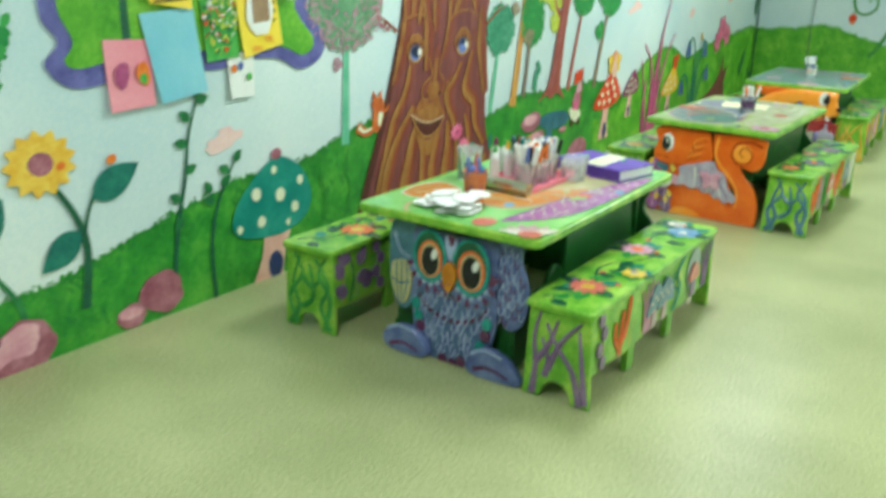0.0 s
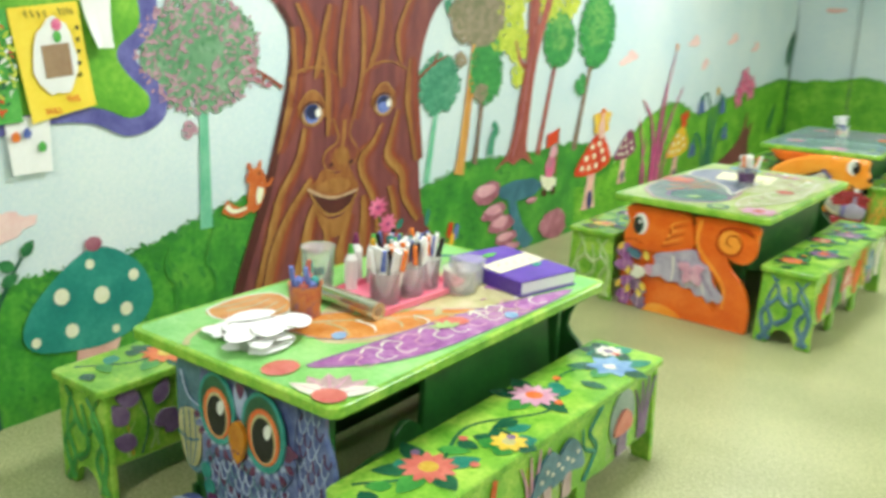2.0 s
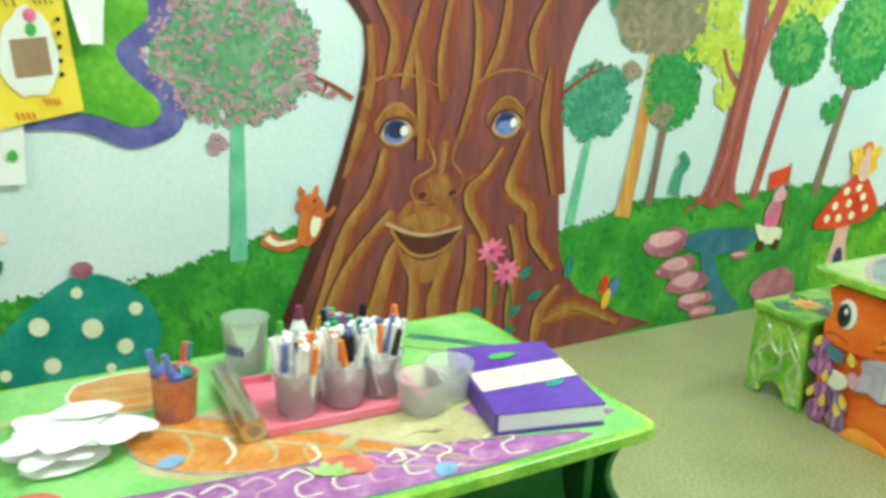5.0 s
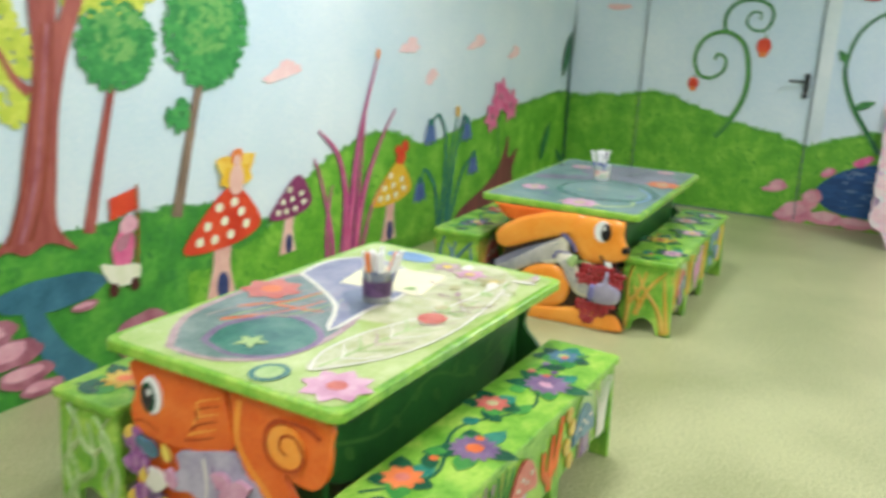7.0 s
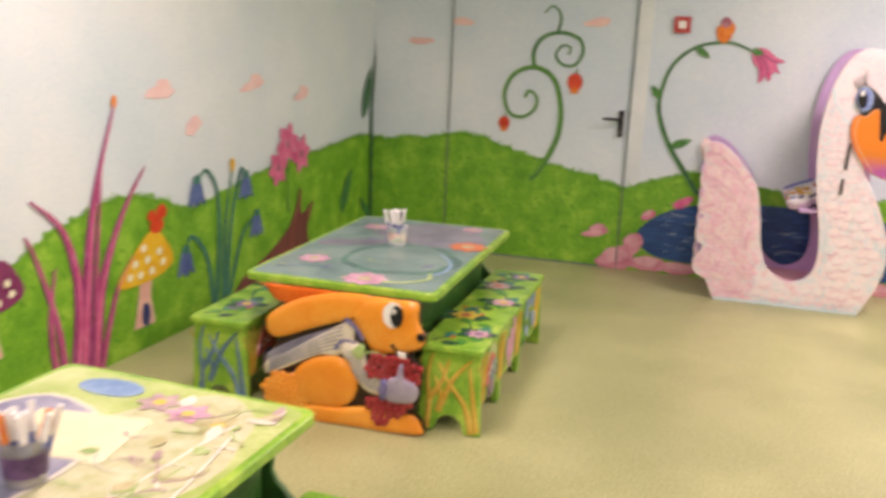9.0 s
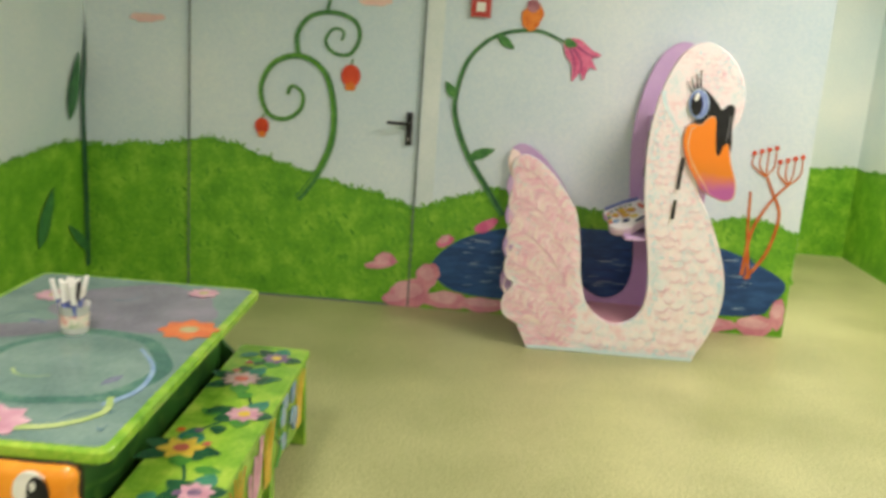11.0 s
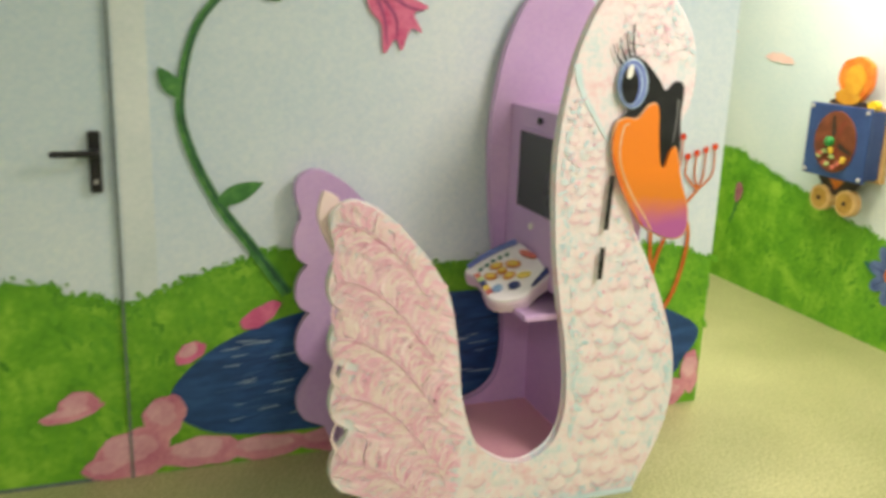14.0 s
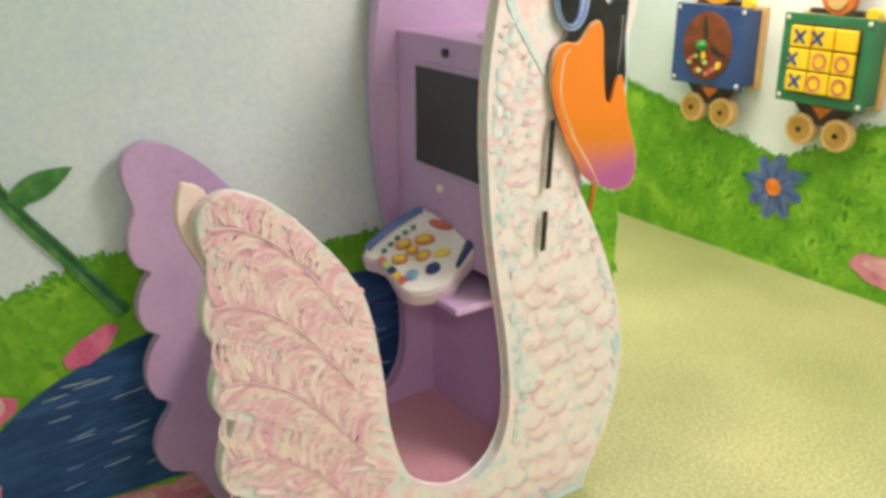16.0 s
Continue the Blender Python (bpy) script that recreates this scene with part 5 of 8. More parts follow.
for u, z, ru, rz_ in ((0.385, 0.462, 0.077, 0.106), (0.573, 0.452, 0.084, 0.114)):
    ring = ob.fill("eye_ring", ell(u, z, ru, rz_, 0, 30), OWL_T, 9, thick=0.006)
    ob.fill("eye_hollow", ell(u, z + 0.006, ru * 0.84, rz_ * 0.86, 0, 30), T_DARK, 9.5, thick=0.006, parent=ring)
    ob.fill("eye_disc", ell(u + 0.005, z - 0.01, ru * 0.72, rz_ * 0.7, 0, 28), T_CORAL, 10, thick=0.008, parent=ring)
    ob.fill("eye_disc", ell(u + 0.006, z - 0.013, ru * 0.57, rz_ * 0.62, 0, 26), T_TAN, 10.6, thick=0.008, parent=ring)
    ob.fill("pupil", ell(u + 0.006, z - 0.016, ru * 0.5, rz_ * 0.56, 0, 26), BLACK, 11, thick=0.009, parent=ring)
    ob.fill("eye_glint", ell(u + 0.026, z + 0.014, 0.013, 0.022, -15), WHITE, 12, thick=0.0095, parent=ring)
    for k in range(15):
        a = radians(200 + 150 * k / 14)
        for q, m_ in ((1.13, OWL_L), (1.3, OWL_D)):
            ob.fill("face_feather", ell(u + ru * q * math.cos(a), z + rz_ * q * math.sin(a), 0.011, 0.017, math.degrees(a) + 90, 9), m_ if (k + (q > 1.2)) % 2 else OWL_B, 7, thick=0.002, parent=owl)
ob.fill("beak", glide([(0.452, 0.41), (0.462, 0.445), (0.484, 0.46), (0.506, 0.445), (0.515, 0.4), (0.498, 0.355), (0.483, 0.338), (0.466, 0.355)], 5, True), gloss("owl_beak", "b06a14", "dc9a34", "c88020", 12), 13, thick=0.016)
for u in (0.476, 0.492):
    ob.fill("beak_nostril", ell(u, 0.372, 0.003, 0.004, 0, 8), OWL_D, 14, thick=0.017)
ob.fill("brow", glide([(0.455, 0.5), (0.478, 0.46), (0.505, 0.5), (0.5, 0.56), (0.46, 0.56)], 4, True), OWL_L, 6, thick=0.004, parent=owl)
ob.fill("brow", glide([(0.465, 0.56), (0.482, 0.52), (0.5, 0.56)], 4, True), OWL_D, 7, thick=0.005, parent=owl)
for row in range(9):
    z = 0.315 - 0.033 * row
    half = 0.175 - 0.0016 * row * row
    n = 11 - row // 3
    for k in range(n + row % 2):
        u = 0.487 + half * (2 * (k + 0.5 - 0.5 * (row % 2)) / n - 1)
        zz = z + 0.06 * ((u - 0.487) / 0.18) ** 2
        w = half / n * 0.95
        if abs(u - 0.487) < half and zz > 0.02:
            ob.stroke("breast_feather", [(u - w, zz + 0.014), (u - w * 0.7, zz - 0.01), (u, zz - 0.019), (u + w * 0.7, zz - 0.01), (u + w, zz + 0.014)], 0.006, 0.006, (OWL_L, OWL_L, T_SLATE)[(row + k) % 3], 3 + row % 2, parent=owl, high=0.003, per=3)
    if row in (0, 3):
        ob.stroke("feather_band", [(0.487 - half, z + 0.075), (0.4, z + 0.012), (0.487, z - 0.008), (0.57, z + 0.012), (0.487 + half, z + 0.075)], 0.02, 0.02, OWL_D, 2, parent=owl)
for u, z, m_ in ((0.322, 0.25, OWL_T), (0.335, 0.2, OWL_T), (0.345, 0.16, OWL_D), (0.652, 0.24, OWL_T), (0.645, 0.19, OWL_D), (0.625, 0.14, OWL_T), (0.455, 0.04, OWL_D), (0.5, 0.03, OWL_D), (0.54, 0.05, OWL_D), (0.66, 0.42, OWL_D)):
    ob.fill("side_feather", ell(u, z, 0.022, 0.026, 0, 12), m_, 6, thick=0.003, parent=owl)

# squirrel table
t2 = play_table("lime green play table with an orange squirrel end panel", pose(0.99, 8.13, 0, 0, 0, -3.2), 1.34)
top = Brush(on_top, t2, base=0.0008, step=0.0005)
T_MIST, T_STRAW = gloss("top_mist", "5c7470", "9aa49c", "7c8c88", 8), gloss("top_straw", "b4b880", "dcd8b4", "c8caa0", 16)
T_LAV = gloss("top_lavender", "7c7c98", "b0aebc", "9494aa", 8)
top.fill("painted_wash", rounded(0.02, 0.8, 0.02, 1.32, 0.05), T_LIMEWASH, 1)
top.fill("painted_wash", ell(0.55, 0.92, 0.22, 0.38, -10, 36, 0.1, 9), T_STRAW, 2)
pool = glide([(0.2, 0.06), (0.06, 0.26), (0.03, 0.55), (0.07, 0.82), (0.25, 0.84), (0.42, 0.66), (0.5, 0.44), (0.49, 0.2), (0.36, 0.07)], 6, True)
top.fill("painted_pool", pool, T_MIST, 3)
top.stroke("pool_rim", pool[::6] + [pool[0]], 0.024, 0.02, T_PALE, 4, per=3)
inner = glide([(0.24, 0.15), (0.2, 0.28), (0.28, 0.44), (0.42, 0.42), (0.5, 0.33), (0.48, 0.19), (0.37, 0.12)], 6, True)
top.fill("painted_pool", inner, T_TEAL, 4)
top.stroke("pool_rim", inner[::6] + [inner[0]], 0.024, 0.016, T_MAUVE, 5, per=3)
drop = glide([(0.06, 0.8), (0.2, 0.72), (0.36, 0.6), (0.47, 0.42), (0.46, 0.62), (0.46, 0.86), (0.34, 1.06), (0.13, 1.12), (0.04, 0.98)], 6, True)
top.fill("painted_drop", drop, T_LAV, 6)
top.stroke("drop_edge", drop[::6] + [drop[0]], 0.018, 0.012, T_WHITE, 7, per=3)
top.fill("painted_drop", glide([(0.3, 0.72), (0.4, 0.62), (0.45, 0.56), (0.43, 0.72), (0.36, 0.84)], 4, True), T_GREY, 8)
straw = glide([(0.605, 0.16), (0.555, 0.28), (0.565, 0.48), (0.64, 0.74), (0.68, 1.16), (0.75, 0.85), (0.765, 0.58), (0.72, 0.35)], 6, True)
top.fill("painted_leaf", straw, T_STRAW, 6)
top.stroke("leaf_edge", straw[::6] + [straw[0]], 0.01, 0.008, T_WHITE, 7, per=3)
top.stroke("leaf_vein", [(0.61, 0.19), (0.65, 0.55), (0.7, 0.95)], 0.01, 0.005, T_LEAF, 7)
for k in range(9):
    v = 0.3 + 0.07 * k
    for sg in (-1, 1):
        top.stroke("leaf_vein", [(0.625 + 0.1 * (v - 0.3), v - 0.03), (0.64 + 0.1 * (v - 0.3) + sg * 0.035, v + 0.01), (0.635 + 0.1 * (v - 0.3) + sg * 0.07, v + 0.06)], 0.009, 0.003, (T_WHITE, T_LEAF, T_PALE)[k % 3], 8)
daisy(top, 0.09, 0.61, 0.105, 7, T_RED, T_CORAL, 0.035, 0.75, 6)
daisy(top, 0.72, 0.125, 0.1, 8, T_PINK, T_RED, 0.028, 0.62, 6)
for a, b_ in (((0.16, 0.3), (0.3, 0.62)), ((0.12, 0.42), (0.24, 0.68)), ((0.2, 0.5), (0.36, 0.54))):
    top.stroke("pool_reed", [a, ((a[0] + b_[0]) / 2 + 0.03, (a[1] + b_[1]) / 2), b_], 0.02, 0.006, T_CORAL, 5)
for k in range(7):
    top.stroke("pool_reed", [(0.1 + 0.03 * k, 0.3 + 0.02 * k), (0.14 + 0.035 * k, 0.5), (0.2 + 0.03 * k, 0.7)], 0.007, 0.003, (T_PALE, T_LAV, T_LEAF)[k % 3], 5)
for a in (20, 92, 164, 236, 308):
    top.fill("painted_star", leaf(0.35, 0.22, 0.05, 0.024, a), T_LEAF, 8)
top.fill("painted_ring", ell(0.53, 0.09, 0.052, 0.06, 0, 22), T_TEAL, 6)
top.fill("painted_ring", ell(0.53, 0.09, 0.035, 0.042, 0, 20), T_LEAF, 7)
top.fill("painted_cherry", ell(0.66, 0.69, 0.045, 0.05), T_RED, 10)
top.fill("painted_bubble", ell(0.24, 1.23, 0.1, 0.055), T_BLUE, 5)
for k in range(3):
    daisy(top, 0.42 + 0.11 * k, 1.2 - 0.03 * k, 0.065, 6, (T_PALE, T_PINK, T_TAN)[k], T_YEL, 0.018, 0.6, 6)
doodles(top, 0.45, 0.76, 0.75, 1.28, 30, 5, [T_WHITE, T_LEAF, T_PALE, T_TAN], 8)
sq_front = recessed(0.06, -0.02, -0.016)
sq_body = glide([(0.1, 0.0), (0.085, 0.1), (0.08, 0.22), (0.09, 0.33), (0.085, 0.4), (0.11, 0.47), (0.108, 0.566), (0.27, 0.566), (0.42, 0.566), (0.455, 0.5), (0.472, 0.39), (0.55, 0.32), (0.6, 0.22), (0.63, 0.12), (0.64, 0.0), (0.35, 0.0)], 5, True)
sq = part("squirrel_panel", prism(sq_body, sq_front(0.012), 0.0, 0.022), O_FUR, t2, "carved orange squirrel cut-out panel")
tail_out = glide([(0.64, 0.0), (0.76, 0.0), (0.785, 0.08), (0.775, 0.18), (0.74, 0.26), (0.68, 0.32), (0.645, 0.385), (0.69, 0.372), (0.75, 0.375), (0.785, 0.42), (0.79, 0.5), (0.77, 0.566), (0.49, 0.566), (0.468, 0.53), (0.478, 0.43), (0.52, 0.345), (0.58, 0.29), (0.635, 0.21), (0.628, 0.13), (0.605, 0.07)], 5, True)
part("squirrel_tail", prism(tail_out, sq_front(-0.006), 0.0, 0.022), O_FUR, t2, "curled orange tail board")
sb = Brush(sq_front(-0.01), t2, base=0.0005, step=0.0012)
st = Brush(sq_front(-0.028), t2, base=0.0005)
st.stroke("tail_edge", [(0.5, 0.55), (0.49, 0.44), (0.53, 0.37), (0.6, 0.3), (0.65, 0.22), (0.65, 0.12)], 0.02, 0.008, O_FUR_L, 1)
curl = st.fill("tail_curl", ell(0.656, 0.465, 0.058, 0.058, 0, 28), O_FUR_L, 1, thick=0.006)
st.stroke("tail_line", [(0.77, 0.52), (0.72, 0.54), (0.64, 0.535), (0.6, 0.5), (0.595, 0.44), (0.63, 0.405), (0.69, 0.41), (0.715, 0.455), (0.69, 0.5), (0.65, 0.495), (0.64, 0.46), (0.665, 0.445)], 0.014, 0.006, O_FUR_D, 9, parent=curl)
head = sb.fill("head", glide([(0.11, 0.56), (0.113, 0.474), (0.09, 0.41), (0.1, 0.36), (0.15, 0.342), (0.25, 0.34), (0.38, 0.36), (0.466, 0.395), (0.463, 0.45), (0.445, 0.52), (0.41, 0.56)], 5, True), O_FUR, 3, thick=0.012)
sb.stroke("cheek_line", [(0.44, 0.53), (0.46, 0.46), (0.462, 0.4), (0.38, 0.365), (0.25, 0.345)], 0.016, 0.01, O_FUR_D, 3, parent=sq)
for k in range(6):
    sb.stroke("fur_line", [(0.3 + 0.012 * k, 0.375 + 0.018 * k), (0.35, 0.39 + 0.022 * k), (0.41 + 0.005 * k, 0.415 + 0.024 * k)], 0.01, 0.003, O_FUR_L if k % 2 else O_FUR_D, 15, parent=head)
sb.stroke("mouth_line", [(0.1, 0.375), (0.14, 0.385), (0.2, 0.37)], 0.007, 0.004, O_FUR_D, 15, parent=head)
eye = sb.fill("eye", ell(0.178, 0.474, 0.037, 0.055, 4), WHITE, 12, thick=0.008)
sb.fill("pupil", ell(0.168, 0.467, 0.028, 0.045), T_DARK, 13, thick=0.009, parent=eye)
sb.fill("pupil", ell(0.166, 0.465, 0.02, 0.036), BLACK, 14, thick=0.0095, parent=eye)
sb.fill("eye_glint", ell(0.176, 0.485, 0.007, 0.011), WHITE, 15, thick=0.01, parent=eye)
APRON = gloss("apron_grey", "9c94a8", "c4bcc8", "b0a8b8", 14)
dress = sb.fill("apron", glide([(0.235, 0.225), (0.275, 0.28), (0.27, 0.325), (0.37, 0.36), (0.478, 0.388), (0.51, 0.34), (0.56, 0.318), (0.585, 0.24), (0.62, 0.205), (0.65, 0.18), (0.63, 0.145), (0.6, 0.155), (0.575, 0.138), (0.545, 0.165), (0.51, 0.16), (0.48, 0.19), (0.44, 0.185), (0.4, 0.208), (0.355, 0.2), (0.31, 0.218), (0.26, 0.205)], 4, True), APRON, 6, thick=0.012)
for k in range(6):
    sb.stroke("apron_fold", [(0.37 + 0.03 * k, 0.34 - 0.012 * k), (0.38 + 0.04 * k, 0.26 - 0.012 * k), (0.37 + 0.045 * k, 0.205 - 0.008 * k)], 0.01, 0.004, T_MAUVE if k % 2 else T_WHITE, 17, parent=dress)
for u, z, a in ((0.475, 0.285, 160), (0.475, 0.285, 20), (0.47, 0.28, 250), (0.49, 0.28, 300)):
    sb.fill("bow", leaf(u, z, 0.075, 0.05, a), T_PINK, 16, thick=0.014, parent=dress)
thigh = sb.fill("thigh", glide([(0.3, 0.15), (0.38, 0.19), (0.48, 0.175), (0.59, 0.12), (0.625, 0.05), (0.62, 0.0), (0.5, 0.005), (0.4, 0.03), (0.32, 0.08)], 5, True), O_FUR, 4, thick=0.01)
sb.stroke("fur_line", [(0.31, 0.13), (0.4, 0.175), (0.5, 0.155), (0.58, 0.1)], 0.012, 0.006, O_FUR_L, 12, parent=thigh)
sb.fill("foot", glide([(0.235, 0.0), (0.25, 0.045), (0.29, 0.065), (0.36, 0.062), (0.42, 0.035), (0.43, 0.0)], 4, True), O_FUR_L, 8, thick=0.012)
hand_ = sb.fill("paw", glide([(0.15, 0.2), (0.165, 0.235), (0.16, 0.25), (0.185, 0.25), (0.215, 0.245), (0.23, 0.215), (0.2, 0.185), (0.17, 0.185)], 4, True), T_WHITE, 14, thick=0.012)
sb.fill("cuff", ell(0.245, 0.24, 0.02, 0.03, 20), T_PINK, 13, thick=0.01)
bird = sb.fill("posy_bird", ell(0.165, 0.31, 0.032, 0.025, -20, 16, 0.15, 3), T_SLATE, 14, thick=0.012)
sb.fill("posy_bird", ell(0.135, 0.325, 0.018, 0.016), T_SLATE, 15, thick=0.013)
for u, z, m_ in ((0.105, 0.24, T_PURPLE), (0.135, 0.15, T_PURPLE), (0.19, 0.135, T_MAUVE), (0.115, 0.07, T_PURPLE), (0.2, 0.06, T_MAUVE), (0.1, 0.31, T_PURPLE)):
    sb.fill("flower_posy", ell(u, z, 0.045, 0.04, 0, 18, 0.3, int(z * 90)), m_, 10, thick=0.008)
    for q in range(3):
        sb.stroke("petal_line", [(u - 0.02 + 0.02 * q, z + 0.03), (u - 0.015 + 0.015 * q, z), (u - 0.02 + 0.02 * q, z - 0.03)], 0.005, 0.003, T_PINK if q % 2 else OWL_D, 19)
for u, z in ((0.258, 0.3), (0.09, 0.325), (0.25, 0.13), (0.155, 0.1), (0.09, 0.12), (0.23, 0.09), (0.15, 0.2)):
    sb.fill("posy_leaf", leaf(u - 0.02, z - 0.012, 0.055, 0.028, 40 + u * 300), T_YEL, 12, thick=0.009)

# rabbit table
# dark brown backing stands in for shade in the open gaps between rabbit pieces
GAP_SHADE = paint("rabbit_gap_shade", "24180f", "3a2818", scale=9, rough=0.5)
t3 = play_table("green play table with an orange rabbit end panel", pose(1.01, 10.61, 0, 0, 0, 0.0), 1.38, 0.84)
top = Brush(on_top, t3, base=0.0008, step=0.0005)
T_HAZE = gloss("top_haze", "5c7c78", "84a098", "70908a", 5)
T_LILACG = gloss("top_lilac_grey", "6c6c7c", "9490a0", "80808f", 5)
top.fill("painted_wash", rounded(0.022, 0.818, 0.022, 1.358, 0.03), T_HAZE, 1)
top.fill("painted_wash", ell(0.5, 1.05, 0.28, 0.26, 20, 40, 0.12, 5), T_LILACG, 2)
top.fill("painted_wash", glide([(0.08, 0.6), (0.3, 0.7), (0.5, 0.9), (0.45, 0.98), (0.25, 0.82), (0.07, 0.72)], 5, True), T_LILACG, 3)
top.fill("painted_pool", ell(0.53, 0.5, 0.26, 0.3, 10, 36, 0.08, 3), T_TEAL, 3)
top.fill("painted_pool", ell(0.52, 0.5, 0.22, 0.255, 10, 34, 0.08, 3), T_HAZE, 4)
top.stroke("pool_rim", [(0.72, 0.25), (0.77, 0.36), (0.75, 0.52), (0.66, 0.66)], 0.02, 0.01, T_BLUE, 5)
top.stroke("pool_rim", [(0.55, 0.08), (0.66, 0.11), (0.74, 0.2), (0.72, 0.3)], 0.03, 0.016, T_LEAF, 5)
for u, v, r, m_ in ((0.74, 0.86, 0.1, T_CORAL), (0.17, 0.33, 0.075, T_PINK), (0.5, 0.1, 0.1, T_PINK), (0.18, 1.1, 0.07, T_PINK), (0.66, 1.26, 0.06, T_PINK)):
    daisy(top, u, v, r, 8, m_, T_TAN, r * 0.3, 0.75, 6)
top.stroke("painted_ripple", [(0.08, 0.14), (0.2, 0.2), (0.36, 0.18)], 0.014, 0.006, T_SLATE, 5)
doodles(top, 0.06, 0.78, 0.06, 1.3, 14, 7, [T_GREY, T_SLATE, T_LEAF], 4)
rab_out = glide([(0.14, 0.0), (0.1, 0.1), (0.13, 0.2), (0.12, 0.26), (0.16, 0.33), (0.13, 0.4), (0.2, 0.5), (0.34, 0.56), (0.5, 0.566), (0.66, 0.566), (0.77, 0.566), (0.78, 0.46), (0.81, 0.43), (0.795, 0.38), (0.75, 0.34), (0.795, 0.28), (0.79, 0.16), (0.77, 0.1), (0.805, 0.06), (0.79, 0.0), (0.5, 0.0)], 5, True)
rab = part("rabbit_backing", prism(rab_out, front(0.012), 0.0, 0.022), GAP_SHADE, t3, "dark backing board coloured as the shade in the rabbit's gaps")
rb = Brush(front(-0.01), t3, base=0.0005, step=0.0015)


def dome(name, outline, material, y, high, parent, label=""):
    """A carved piece: its outline at depth y, swelling towards the viewer by high."""
    n, bm = len(outline), bmesh.new()
    cu, cz = sum(p[0] for p in outline) / n, sum(p[1] for p in outline) / n
    rings = []
    for k, h in ((1.0, 0.0), (1.0, 0.35), (0.93, 0.68), (0.75, 0.9), (0.4, 1.0)):
        rings.append([bm.verts.new((cu + (u - cu) * k, y - high * h, cz + (z - cz) * k)) for u, z in outline])
    for a, b in zip(rings, rings[1:]):
        for i in range(n):
            bm.faces.new((a[i], a[(i + 1) % n], b[(i + 1) % n], b[i]))
    bm.faces.new(rings[-1])
    ob_ = part(name, bm, material, parent, label)
    for p in ob_.data.polygons:
        p.use_smooth = True
    return ob_


dome("ear", glide([(0.1, 0.56), (0.16, 0.5), (0.25, 0.5), (0.45, 0.55), (0.45, 0.566), (0.1, 0.566)], 4, True), O_FUR, -0.008, 0.012, t3, "dark orange far ear")
dome("ear", glide([(0.11, 0.38), (0.13, 0.44), (0.24, 0.51), (0.4, 0.56), (0.58, 0.566), (0.62, 0.5), (0.5, 0.465), (0.32, 0.4), (0.2, 0.35), (0.14, 0.345)], 5, True), O_FUR_L, -0.012, 0.022, t3, "long orange ear")
head = dome("head", glide([(0.48, 0.5), (0.56, 0.562), (0.68, 0.566), (0.772, 0.562), (0.775, 0.5), (0.79, 0.455), (0.806, 0.43), (0.797, 0.385), (0.755, 0.362), (0.69, 0.345), (0.6, 0.335), (0.55, 0.385), (0.5, 0.455)], 5, True), O_FUR_L, -0.012, 0.026, t3, "orange rabbit head")
hb = Brush(front(-0.034), t3, base=0.0005, step=0.001)
eye = hb.fill("eye", ell(0.676, 0.507, 0.042, 0.052), WHITE, 1, thick=0.006)
hb.fill("pupil", ell(0.693, 0.505, 0.026, 0.044), BLACK, 2, thick=0.007, parent=eye)
hb.fill("eye_glint", ell(0.683, 0.525, 0.007, 0.011), WHITE, 3, thick=0.008, parent=eye)
hb.fill("nose", ell(0.796, 0.432, 0.017, 0.018), BLACK, 2, thick=0.008)
hb.stroke("mouth", [(0.672, 0.395), (0.685, 0.37), (0.72, 0.352), (0.76, 0.365)], 0.016, 0.006, BARK_D, 2, parent=head)
hb.fill("teeth", [(0.7, 0.362), (0.735, 0.358), (0.737, 0.335), (0.708, 0.337)], WHITE, 4, thick=0.006, parent=head)
CUFF_M = gloss("vest_lavender", "605c90", "8884b0")
dome("sleeve", glide([(0.105, 0.245), (0.13, 0.275), (0.25, 0.345), (0.4, 0.41), (0.44, 0.42), (0.3, 0.33), (0.16, 0.245), (0.12, 0.225)], 4, True), T_LILACG, -0.01, 0.012, t3, "grey far sleeve")
V_CREAM = gloss("vest_cream", "d0c8b0", "ece4d0", "e0d8c0", 20)
vest = dome("vest", glide([(0.105, 0.2), (0.118, 0.175), (0.2, 0.21), (0.29, 0.26), (0.37, 0.295), (0.44, 0.3), (0.5, 0.36), (0.5, 0.43), (0.486, 0.452), (0.38, 0.395), (0.25, 0.31), (0.12, 0.235)], 4, True), V_CREAM, -0.014, 0.016, t3, "cream striped vest")
vb = Brush(front(-0.0305), t3, base=0.0006)
for k in range(6):
    vb.stroke("vest_stripe", [(0.13, 0.19 + 0.009 * k), (0.27, 0.265 + 0.012 * k), (0.38, 0.315 + 0.016 * k), (0.46, 0.34 + 0.018 * k)], 0.005, 0.004, T_GREY, 1, parent=vest)
vb.stroke("collar", [(0.47, 0.465), (0.52, 0.43), (0.55, 0.385)], 0.02, 0.016, CUFF_M, 3, parent=vest)
vb.stroke("collar", [(0.43, 0.33), (0.46, 0.37), (0.52, 0.37)], 0.014, 0.008, CUFF_M, 3, parent=vest)
dome("thigh", glide([(0.25, 0.1), (0.24, 0.19), (0.3, 0.26), (0.4, 0.295), (0.48, 0.28), (0.525, 0.21), (0.51, 0.12), (0.44, 0.075), (0.33, 0.07)], 5, True), O_FUR_L, -0.016, 0.024, t3, "round orange thigh")
for k in range(52):
    a, r = 2.399963 * k, (k / 52) ** 0.5
    u, z = 0.205 + 0.1 * r * math.cos(a), 0.105 + 0.088 * r * math.sin(a)
    dome("tail_tuft", ell(u, z, 0.019, 0.017, 0, 8), O_FUR_L, -0.02, 0.022 - 0.008 * r, t3)
